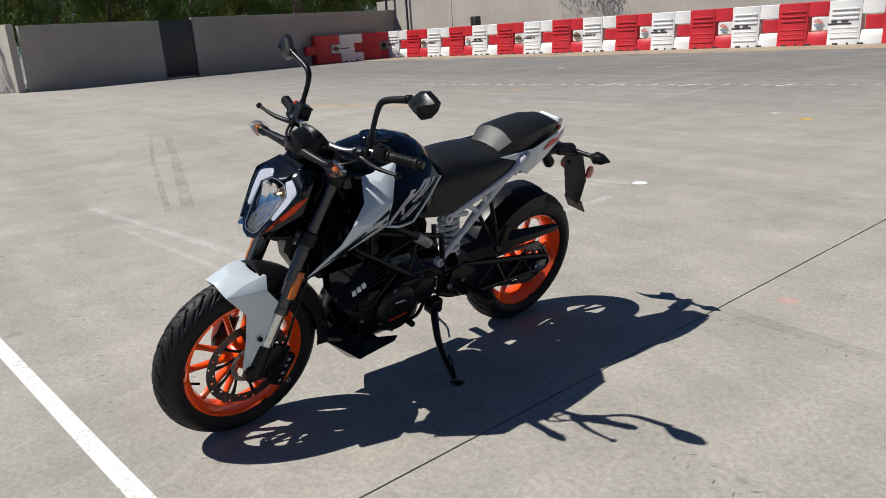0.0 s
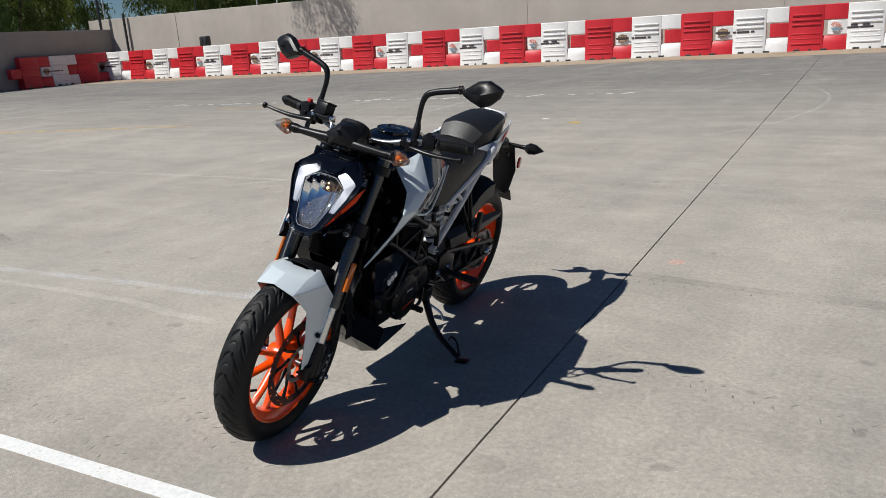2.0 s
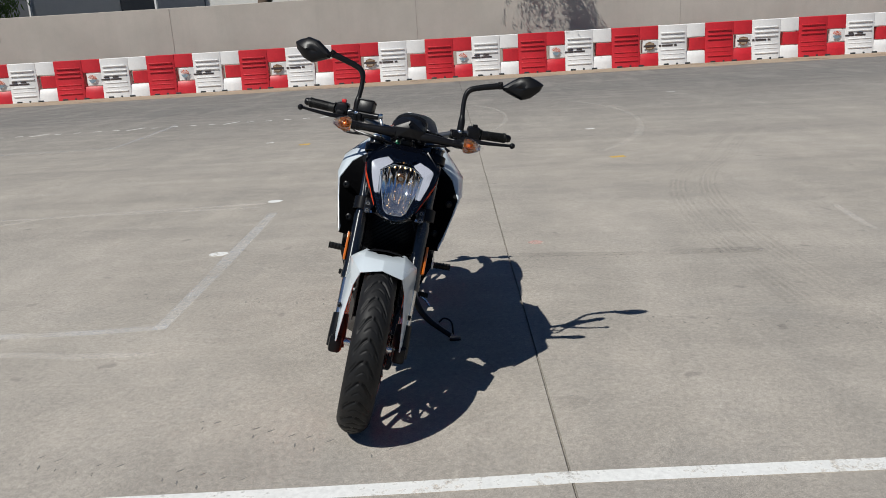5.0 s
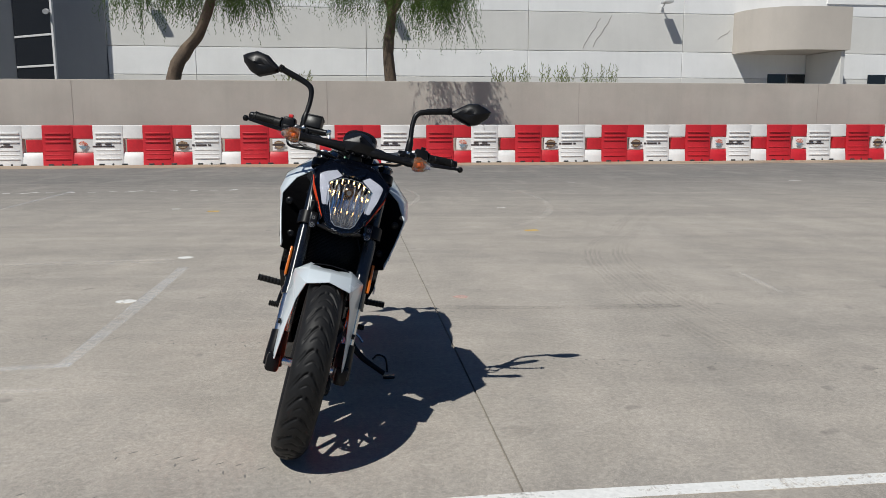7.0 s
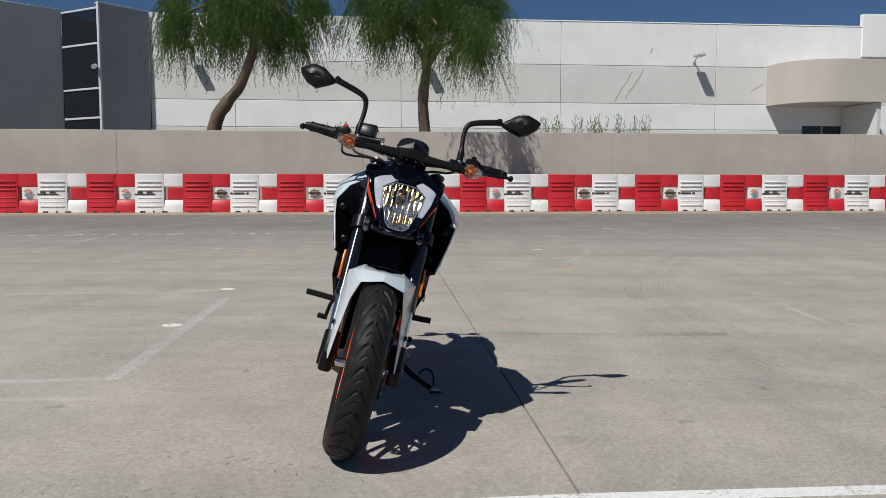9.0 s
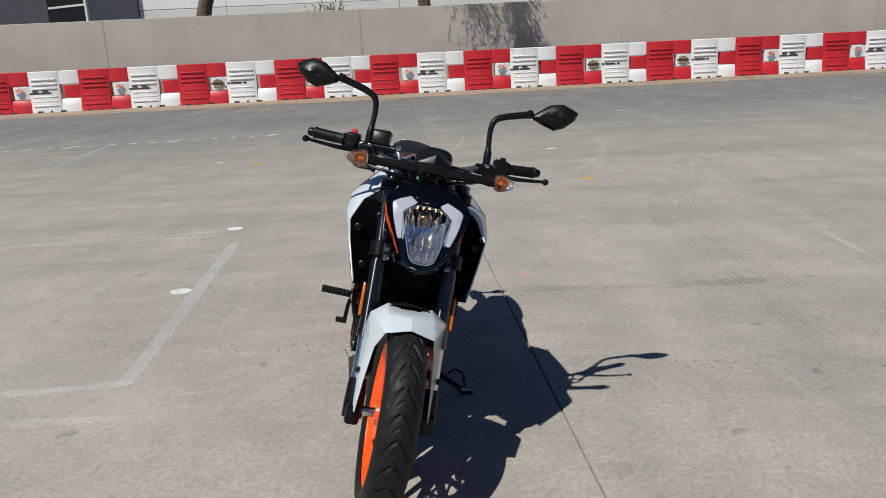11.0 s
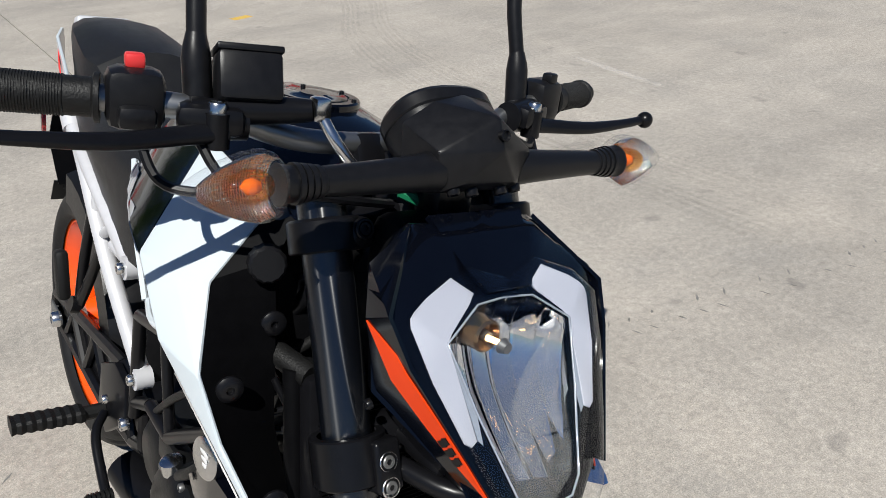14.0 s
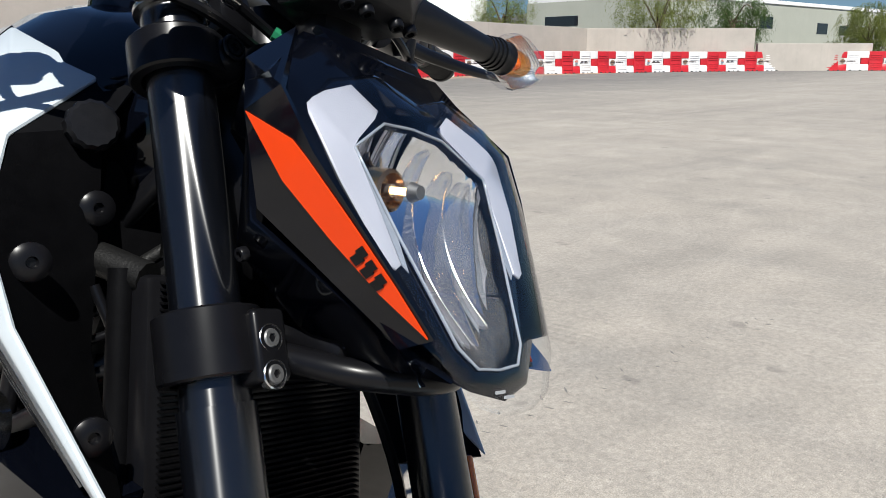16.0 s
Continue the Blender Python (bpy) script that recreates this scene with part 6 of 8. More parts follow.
box(bm, (0, 0.245, 0.955), (0.045, 0.04, 0.05), 0.01)
bp("instrument_bracket", bm, M_SATIN, dash, front=True, shift=DASH_SHIFT)
# the lamps and the bar sit slightly askew, the near side a little higher
SIGNAL_SHIFT = Vector((-0.0065, 0.006, -0.004))
SQUARE = STEER
ASKEW = Matrix.Translation((0, 0.3, 0.99)) @ Matrix.Rotation(radians(-1.3), 4, "Y") @ Matrix.Translation((0, -0.3, -0.99))
STEER = SQUARE @ ASKEW
for sx in (-1, 1):
    bm = bmesh.new()
    tube(bm, [(0.045 * sx, 0.203, 0.993), (0.075 * sx, 0.199, 0.9935), (0.155 * sx, 0.198, 0.993)], [0.0185, 0.0155, 0.0122], 20, 4)
    tube(bm, [(0.155 * sx, 0.198, 0.993), (0.185 * sx, 0.198, 0.993), (0.192 * sx, 0.198, 0.993)], [0.012, 0.0145, 0.0165], 20, 3)
    sig = bp("front_indicator", bm, M_PLASTIC, None, "clear front indicator with amber bulb on a black stalk", 40, True, SIGNAL_SHIFT)
    for i in range(4):
        bm = bmesh.new()
        tube(bm, [((0.158 + 0.006 * i) * sx, 0.198, 0.993), ((0.162 + 0.006 * i) * sx, 0.198, 0.993)], 0.0135 + 0.0009 * i, 18, 1)
        bp("stalk_ring", bm, M_PLASTIC, sig, front=True, shift=SIGNAL_SHIFT)
    sm = along((0.190 * sx, 0.198, 0.993), (0.4 * sx, 0.198, 0.993))
    prof = [(0.0, 0.0160), (0.002, 0.0205), (0.006, 0.0245), (0.012, 0.0266), (0.018, 0.0268), (0.028, 0.0250), (0.045, 0.0195), (0.060, 0.0125), (0.072, 0.0055), (0.078, 0.0)]
    bm = bmesh.new()
    # fine moulded ribs round the lens
    ribbed = []
    for k in range(79):
        xx = 0.001 * k
        ribbed.append((xx, max(0.0, float(np.interp(xx, [p[0] for p in prof], [p[1] for p in prof])) + (0.00022 if k % 3 == 0 else 0.0))))
    revolve(bm, ribbed, sm, 36)
    ln = bp("lens", bm, M_CLEAR_SIGNAL, sig, "clear ribbed indicator lens", 60, True, SIGNAL_SHIFT)
    ln.visible_shadow = False
    # the mirror behind the bulb is the rear half of the teardrop
    bm = bmesh.new()
    rings = []
    for xx, rr in ((0.004, 0.0195), (0.010, 0.0225), (0.016, 0.0245), (0.022, 0.0240), (0.028, 0.0226), (0.034, 0.0208), (0.040, 0.0185), (0.046, 0.0160), (0.052, 0.0130), (0.058, 0.0095), (0.063, 0.006)):
        rings.append([Vector(((0.190 + xx) * sx, 0.198 + (rr * 1.05 * math.sin(math.pi * q / 18) * 0.9 - 0.006) * (1 + 0.05 * (q % 2)), 0.993 + rr * 1.05 * math.cos(math.pi * q / 18))) for q in range(19)])
    loft(bm, rings, False, False)
    bp("mirror_bowl", bm, M_SIG, sig, "ribbed mirror bowl", 12, True, SIGNAL_SHIFT)
    # added amber shell: its colour stands for the bulb's reflection in the bowl
    bm = bmesh.new()
    tube(bm, [(0.198 * sx, 0.200, 0.993), (0.203 * sx, 0.199, 0.993), (0.212 * sx, 0.198, 0.993), (0.222 * sx, 0.197, 0.993), (0.231 * sx, 0.197, 0.993), (0.235 * sx, 0.197, 0.993)], [0.008, 0.0115, 0.0132, 0.0118, 0.0070, 0.001], 22, 3)
    cap_ = bp("amber_fill_cap", bm, M_AMBER_GLASS, sig, "amber glass cap added for the bulb's mirrored colour", 60, True, SIGNAL_SHIFT)
    cap_.visible_shadow = False
    bm = bmesh.new()
    tube(bm, [(0.206 * sx, 0.198, 0.993), (0.211 * sx, 0.198, 0.993), (0.216 * sx, 0.198, 0.993), (0.221 * sx, 0.198, 0.993)], [0.004, 0.0065, 0.0060, 0.001], 16, 4)
    bp("bulb", bm, M_AMBER_BULB, sig, "amber indicator bulb", 60, True, SIGNAL_SHIFT)

# ---- handlebar ----
STEER = SQUARE @ Matrix.Translation((-0.012, -0.007, -0.003)) @ ASKEW
bm = bmesh.new()
bar = [(-0.36, 0.411, 1.019), (-0.26, 0.378, 1.018), (-0.18, 0.352, 1.012), (-0.10, 0.335, 0.990), (0, 0.330, 0.985), (0.10, 0.335, 0.990), (0.18, 0.352, 1.012), (0.26, 0.378, 1.018), (0.36, 0.411, 1.019)]
tube(bm, bar, 0.0112, 18, 8)
handlebar = bp("handlebar", bm, M_BAR, None, "silver tapered handlebar", 50, True)
for sx in (-1, 1):
    a, b = Vector((0.262 * sx, 0.378, 1.018)), Vector((0.357 * sx, 0.411, 1.019))
    bm = bmesh.new()
    m = along(a, b)
    L = (b - a).length
    prof = [(0, 0.0), (0, 0.0205), (0.004, 0.0205), (0.006, 0.0165), (0.026, 0.0162)]
    for i in range(30):
        x0 = 0.027 + i * (L - 0.036) / 30
        prof += [(x0, 0.0170), (x0 + 0.0009, 0.0170), (x0 + 0.0013, 0.0164), (x0 + 0.0020, 0.0164)]
    prof += [(L - 0.008, 0.0165), (L - 0.006, 0.0185), (L, 0.0185), (L + 0.004, 0.014), (L + 0.004, 0)]
    revolve(bm, prof, m, 20)
    grip = bp("grip", bm, M_GRIP, handlebar, "black ribbed rubber grip", 30, True)
    bm = bmesh.new()
    revolve(bm, [(L + 0.003, 0), (L + 0.003, 0.013), (L + 0.012, 0.0145), (L + 0.02, 0.012), (L + 0.021, 0)], m, 16)
    bp("bar_end", bm, M_SATIN, grip, front=True)
    # switch pod
    bm = bmesh.new()
    pm = along((0.237 * sx, 0.370, 1.020), (0.3 * sx, 0.384, 1.021))
    box(bm, None, (0.046, 0.040, 0.050), 0.010, pm)
    box(bm, None, (0.030, 0.05, 0.02), 0.006, pm @ Matrix.Translation((0, 0.004, -0.012)))
    pod = bp("switch_pod", bm, M_PLASTIC, handlebar, "black switch cluster", 40, True)
    bm = bmesh.new()
    box(bm, None, (0.016, 0.014, 0.012), 0.003, pm @ Matrix.Translation((0, -0.004 if sx < 0 else -0.01, 0.030 if sx < 0 else 0.028)))
    bp("kill_switch" if sx < 0 else "horn_button", bm, M_KILL if sx < 0 else M_PLASTIC, pod, "red engine stop switch" if sx < 0 else "", front=True)
    # lever
    bm = bmesh.new()
    lp = [(0.178 * sx, 0.325, 1.003), (0.215 * sx, 0.322, 1.000), (0.27 * sx, 0.314, 0.999), (0.33 * sx, 0.313, 1.003), (0.372 * sx, 0.315, 1.007)]
    tube(bm, lp, [0.011, 0.009, 0.008, 0.0062, 0.0055], 12, 6, flat=0.7)
    bb = bmesh.new()
    bmesh.ops.create_uvsphere(bb, u_segments=16, v_segments=10, radius=0.0105)
    bmesh.ops.translate(bb, verts=bb.verts, vec=(0.378 * sx, 0.315, 1.007))
    merge(bm, bb)
    bp("lever", bm, M_SATIN, handlebar, "black ball-end lever", 50, True)
    bm = bmesh.new()
    tube(bm, [(0.155 * sx, 0.334, 1.008), (0.20 * sx, 0.345, 1.008)], [0.017, 0.019], 16, 1)
    box(bm, (0.185 * sx, 0.338, 1.010), (0.055, 0.036, 0.026), 0.008, Matrix.Rotation(radians(20 * sx), 4, "Z"))
    tube(bm, [(0.185 * sx, 0.325, 1.018), (0.185 * sx, 0.325, 0.988)], 0.011, 14, 1)
    perch = bp("lever_perch", bm, M_SATIN, handlebar, front=True)
    bolt(perch, (0.185 * sx, 0.325, 1.018), (0, 0, 1), 0.008, M_STEEL, True)
    # mirror
    bm = bmesh.new()
    tube(bm, [(0.188 * sx, 0.358, 1.010), (0.188 * sx, 0.366, 1.055), (0.187 * sx, 0.370, 1.075)], [0.0125, 0.0125, 0.0085], 16, 3)
    tube(bm, [(0.187 * sx, 0.369, 1.070), (0.184 * sx, 0.384, 1.125), (0.192 * sx, 0.392, 1.160), (0.222 * sx, 0.397, 1.178), (0.300 * sx, 0.402, 1.200)], [0.0085, 0.0085, 0.010, 0.0105, 0.0115], 14, 6)
    for i in range(3):
        q = Vector((0.298 * sx, 0.402, 1.200)) + i * Vector((0.005 * sx, 0.001, 0.0013))
        tube(bm, [q, q + Vector((0.0028 * sx, 0.0004, 0.0008))], 0.0138, 14, 1)
    swing = Matrix.Translation((-0.306, 0.402, 1.200)) @ Matrix.Rotation(radians(-30), 4, "Z") @ Matrix.Rotation(radians(-6), 4, "Y") @ Matrix.Translation((0.307, -0.402, -1.200)) if sx < 0 else Matrix()
    mirror = bp("mirror", bm, M_PLASTIC, None, "black angular rear-view mirror on a bent stalk", 45, True)
    bm = bmesh.new()
    out = [(0.308, 1.197, 0.012), (0.325, 1.212, 0.020), (0.362, 1.242, 0.022), (0.400, 1.252, 0.022), (0.434, 1.242, 0.020), (0.452, 1.233, 0.016), (0.444, 1.208, 0.02), (0.415, 1.178, 0.022), (0.385, 1.165, 0.022), (0.345, 1.176, 0.02), (0.318, 1.186, 0.016)]
    cx, cz = 0.385, 1.208
    rings = []
    for f, dy in ((0.10, -0.025), (0.45, -0.022), (0.75, -0.016), (0.93, -0.008), (1.0, 0.0), (1.0, 0.010), (0.96, 0.012)):
        rings.append([Vector((sx * (cx + (x - cx) * f), 0.388 - (x - 0.385) * 0.12 + dy, cz + (z - cz) * f)) for x, z, _ in out])
    if sx < 0:
        rings = [r_[::-1] for r_ in rings]
    loft(bm, rings)
    bm.transform(swing)
    shellm = bp("mirror_shell", bm, M_PLASTIC, mirror, "black angular mirror shell", 22, True)
    bm = bmesh.new()
    plate(bm, [Vector((sx * (cx + (x - cx) * 0.92), 0.388 - (x - 0.385) * 0.12 + 0.0135, cz + (z - cz) * 0.92)) for x, z, _ in out], 0.002, 0, (0, 1, 0))
    bm.transform(swing)
    bp("mirror_glass", bm, M_MIRROR, mirror, "mirror glass", front=True)
# brake reservoir and its lines on the right
bm = bmesh.new()
pot = Matrix.Translation((-0.152, 0.342, 1.043)) @ Matrix.Rotation(radians(-14), 4, "Z") @ Matrix.Rotation(radians(-20), 4, "X")
box(bm, None, (0.054, 0.042, 0.042), 0.005, pot)
box(bm, None, (0.0555, 0.0435, 0.006), 0.0018, pot @ Matrix.Translation((0, 0, 0.0225)))
bp("brake_reservoir", bm, M_PLASTIC, handlebar, "black square brake fluid reservoir", front=True)
bm = bmesh.new()
tube(bm, [(-0.175, 0.335, 1.018), (-0.125, 0.322, 1.020), (-0.104, 0.313, 1.022)], [0.013, 0.012, 0.010], 14, 3)
bp("master_cylinder", bm, M_SATIN, handlebar, front=True)
bm = bmesh.new()
box(bm, (-0.098, 0.310, 1.024), (0.016, 0.018, 0.022), 0.004)
tube(bm, [(-0.096, 0.306, 1.016), (-0.088, 0.294, 0.998), (-0.07, 0.285, 0.975), (-0.055, 0.285, 0.97)], 0.0055, 10, 5)
bp("banjo_fitting", bm, M_STEEL, handlebar, "bright brake line fitting", front=True)
for pts in ([(-0.055, 0.285, 0.97), (-0.02, 0.28, 0.955), (0.02, 0.26, 0.93), (0.04, 0.25, 0.85), (0.06, 0.24, 0.74)],
            [(-0.20, 0.33, 0.995), (-0.18, 0.30, 0.965), (-0.10, 0.27, 0.955), (-0.03, 0.28, 0.94)],
            [(0.19, 0.33, 0.992), (0.15, 0.28, 0.97), (0.09, 0.27, 0.96), (0.04, 0.29, 0.93), (0.05, 0.33, 0.85)],
            [(0.23, 0.375, 0.995), (0.16, 0.30, 0.985), (0.10, 0.29, 1.0), (0.03, 0.30, 0.96)],
            [(-0.235, 0.372, 0.99), (-0.225, 0.345, 0.955), (-0.19, 0.32, 0.95), (-0.12, 0.30, 0.955), (-0.04, 0.31, 0.92)],
            [(0.13, 0.33, 0.99), (0.09, 0.27, 1.005), (0.05, 0.28, 1.0), (0.0, 0.32, 0.95)]):
    bm = bmesh.new()
    tube(bm, pts, 0.0045, 8, 6)
    bp("cable", bm, M_SATIN, handlebar, front=True)
bm = bmesh.new()
tube(bm, [(-0.028, 0.272, 0.955), (-0.012, 0.262, 0.948)], 0.006, 8, 1)
bp("plug", bm, M_GREEN, handlebar, "green cable plug", front=True)

STEER = SQUARE

# ---- tank, shrouds ----
def hoop(y, top, low, w_top, w_mid, w_low, k=0.5):
    """A cross-section of the tank or seat."""
    zm = low + (top - low) * k
    half = [(0, top), (w_top * 0.55, top - (top - low) * 0.02), (w_top, top - (top - low) * 0.10), (w_mid * 0.97, zm + (top - zm) * 0.35), (w_mid, zm), (w_low, low)]
    return [Vector((x, y, z)) for x, z in half] + [Vector((-x, y, z)) for x, z in half[::-1][:-1]]


bm = bmesh.new()
loft(bm, [hoop(0.33, 0.915, 0.84, 0.05, 0.075, 0.06), hoop(0.37, 0.950, 0.80, 0.07, 0.105, 0.09), hoop(0.42, 0.973, 0.76, 0.082, 0.128, 0.12), hoop(0.50, 0.988, 0.74, 0.088, 0.142, 0.13), hoop(0.58, 0.990, 0.73, 0.085, 0.148, 0.13), hoop(0.65, 0.972, 0.72, 0.078, 0.140, 0.125), hoop(0.70, 0.935, 0.71, 0.066, 0.122, 0.115), hoop(0.74, 0.885, 0.71, 0.055, 0.10, 0.10)])
bmesh.ops.subdivide_edges(bm, edges=bm.edges, cuts=1, smooth=0.6, use_grid_fill=True)
tank = bp("fuel_tank", bm, M_BLACK, None, "gloss black fuel tank", 50)
bm = bmesh.new()
cm = along((0, 0.515, 0.976), (0, 0.515, 1.2))
revolve(bm, [(-0.006, 0.0), (-0.006, 0.056), (0.0105, 0.056), (0.0125, 0.054), (0.0125, 0.044), (0.0112, 0.043), (0.0112, 0.041), (0.0130, 0.040), (0.0138, 0.018), (0.0150, 0.016), (0.0150, 0)], cm, 48)
bp("tank_cap", bm, M_BLACK, tank, "black tank cap ring", 30)
for i in range(6):
    an = i * math.pi / 3 + 0.3
    bolt(tank, (0.049 * math.cos(an), 0.515 + 0.049 * math.sin(an), 0.9875), (0, 0, 1), 0.0032, M_SATIN)
for sx in (-1, 1):
    C, T = (0.104, 0.386, 0.903), (0.126, 0.510, 0.940)
    IN, IN2, IN3, P = (0.184, 0.345, 0.844), (0.217, 0.280, 0.785), (0.207, 0.250, 0.728), (0.175, 0.146, 0.624)
    O1, O2 = (0.224, 0.430, 0.846), (0.231, 0.345, 0.792)
    F = (0.183, 0.445, 0.738)
    A2, B2 = (0.160, 0.420, 0.893), (0.206, 0.370, 0.839)

    def mx(p):
        return (sx * p[0], p[1], p[2])

    bm = bmesh.new()
    vs = [mx(p) for p in (C, T, IN, IN2, IN3, P, O1, O2, F, A2, B2)]
    shell(bm, vs, [(0, 9, 2), (0, 1, 9), (9, 1, 6, 10), (9, 10, 2), (2, 10, 3), (10, 6, 7, 3), (3, 7, 4), (4, 7, 5), (7, 6, 8), (7, 8, 5)], 0.005, (sx, -0.3, 0.5))
    bmesh.ops.bevel(bm, geom=[e for e in bm.edges if len(e.link_faces) == 2 and e.calc_face_angle(0) > 0.25], offset=0.0025, segments=2, profile=0.5, affect="EDGES")
    shroud = bp("tank_shroud", bm, M_WHITE, None, "white gloss tank shroud with dark graphics", 22)
    # dark stripes on the lower face
    n_low = Vector((sx * 0.9, -0.1, -0.4)).normalized()
    def low(u, v):
        a = Vector(P).lerp(Vector(O2), min(1, u / 0.6)) if u < 0.6 else Vector(O2).lerp(Vector(O1), (u - 0.6) / 0.4)
        b = Vector(P).lerp(Vector(F), u)
        q = a.lerp(b, v)
        return Vector(mx(q)) + n_low * 0.0035
    for u0, u1, v0, v1 in ((0.12, 0.62, 0.30, 0.46), (0.30, 0.98, 0.60, 0.72), (0.25, 0.5, 0.80, 0.90), (0.66, 0.98, 0.18, 0.40), (0.45, 0.60, 0.52, 0.57)):
        bm = bmesh.new()
        pts = [low(u0, v0), low((u0 + u1) / 2, v0), low(u1 - 0.03, v0), low(u1, v1), low((u0 + u1) / 2, v1), low(u0 + 0.08, v1)]
        shell(bm, pts, [(0, 1, 4, 5), (1, 2, 3, 4)], 0.0015, n_low)
        bp("graphic", bm, M_SATIN, shroud)
    # black rear side panel with silver strokes
    bm = bmesh.new()
    G1, G2, H1 = (0.150, 0.686, 0.862), (0.172, 0.560, 0.724), (0.116, 0.648, 0.932)

    def pp(u, v, lift=0.0):
        a = Vector(O1).lerp(Vector(F), v) if v > 0 else Vector(O1).lerp(Vector(T), -v)
        b = Vector(G1).lerp(Vector(G2), v) if v > 0 else Vector(G1).lerp(Vector(H1), -v)
        bulge = 0.010 * (1 - (2 * u - 1) ** 2) * (1 - v * v)
        return Vector(mx(a.lerp(b, u))) + Vector((sx * (bulge + lift), 0, lift * 0.35))

    us, vv = [i / 8 for i in range(9)], [-1 + i / 6 for i in range(13)]
    verts = [pp(u, v) for v in vv for u in us]
    faces = [(i * 9 + j, i * 9 + j + 1, i * 9 + j + 10, i * 9 + j + 9) for i in range(12) for j in range(8)]
    shell(bm, verts, faces, 0.005, (sx, 0, 0.3))
    pan = bp("side_panel", bm, M_BLACK, None, "black tank side panel with silver graphics", 35)
    for (u0, v0), (u1, v1), wdt in (((0.00, 0.92), (0.34, -0.10), 0.13), ((0.16, 0.42), (0.66, -0.22), 0.10), ((0.24, 0.36), (0.34, 0.66), 0.10), ((0.46, 0.34), (0.74, -0.20), 0.10), ((0.46, 0.34), (0.66, 0.24), 0.08), ((0.66, 0.24), (0.86, -0.14), 0.06), ((0.40, 0.84), (0.62, 0.48), 0.05), ((0.50, 0.86), (0.72, 0.50), 0.05), ((0.62, 0.80), (0.80, 0.48), 0.05)):
        bm = bmesh.new()
        n = 8
        verts = []
        for i in range(n + 1):
            f = i / n
            u, v = u0 + (u1 - u0) * f, v0 + (v1 - v0) * f
            verts += [pp(min(u, 0.99), v, 0.002), pp(min(u + wdt * 0.8, 0.99), v + 0.03, 0.002)]
        shell(bm, verts, [(2 * i, 2 * i + 1, 2 * i + 3, 2 * i + 2) for i in range(n)], 0.0012, (sx, 0, 0.3))
        bp("graphic", bm, M_GREY_DECAL, pan)
    bm = bmesh.new()
    tube(bm, [mx((G1[0] + 0.002, G1[1] + 0.004, G1[2])), mx((0.168, 0.628, 0.795)), mx((G2[0] + 0.003, G2[1] + 0.004, G2[2]))], 0.004, 8, 4)
    tube(bm, [mx(G2), mx((0.186, 0.50, 0.728)), mx(F)], 0.0045, 8, 4)
    bp("edge_trim", bm, M_WHITE, pan)
    # inner black duct
    bm = bmesh.new()
    D0, D1, D2, D3, D4 = (0.095, 0.352, 0.895), (0.120, 0.330, 0.80), (0.128, 0.300, 0.70), (0.130, 0.220, 0.60), (0.118, 0.345, 0.86)
    q = 0.004
    vs = [mx((x - q, y + q, z)) for x, y, z in (C, IN, IN2, IN3, P)] + [mx(p) for p in (D0, D4, D1, D2, D3)]
    shell(bm, vs, [(0, 1, 6, 5), (1, 2, 7, 6), (2, 3, 8, 7), (3, 4, 9, 8)], 0.004, (0, -1, 0))
    duct = bp("air_duct", bm, M_DUCT, shroud, "black plastic radiator duct", 30)
    for p in ((0.186, 0.282, 0.764), (0.155, 0.235, 0.66), (0.125, 0.325, 0.80)):
        bm = bmesh.new()
        revolve(bm, [(0, 0), (0, 0.013), (0.003, 0.013), (0.006, 0.009), (0.006, 0.004), (0.003, 0.003), (0.003, 0)], along(mx(p), mx((p[0] + 0.05, p[1] - 0.3, p[2] + 0.03))), 18)
        bp("rubber_mount", bm, M_SATIN, duct)
# coolant cap on the right
bm = bmesh.new()
m = along((-0.128, 0.345, 0.858), (-0.20, 0.10, 0.90))
prof = [(0, 0), (0, 0.0185), (0.013, 0.018), (0.016, 0.015), (0.016, 0)]
scallop = [[m @ Vector((xx, (rr - (0.0012 if k % 2 else 0.0)) * math.cos(2 * math.pi * k / 28), (rr - (0.0012 if k % 2 else 0.0)) * math.sin(2 * math.pi * k / 28))) for k in range(28)] for xx, rr in ((0, 0.0195), (0.013, 0.0192), (0.016, 0.0165))]
loft(bm, scallop)
bp("coolant_cap", bm, M_PLASTIC, None, "ribbed black coolant cap")

# ---- radiator, frame and engine ----
bm = bmesh.new()
box(bm, (0, 0.265, 0.660), (0.22, 0.03, 0.20), 0.006, Matrix.Rotation(radians(-12), 4, "X"))
radiator = bp("radiator", bm, M_SATIN, None, "black finned radiator")
for i in range(40):
    bm = bmesh.new()
    z = 0.572 + i * 0.0047
    box(bm, (0, 0.247 + (z - 0.657) * 0.21, z), (0.20, 0.006, 0.0014))
    bp("fin", bm, M_DUCT, radiator)
for x in (-0.113, 0.113):
    bm = bmesh.new()
    tube(bm, [(x, 0.262, 0.565), (x, 0.300, 0.76)], 0.010, 12, 1)
    bp("tank_end", bm, M_DUCT, radiator)
bm = bmesh.new()
box(bm, (0, 0.395, 0.73), (0.21, 0.07, 0.22), 0.015)
bp("electrics_cover", bm, M_DUCT, None, "black electrics cover behind the radiator")
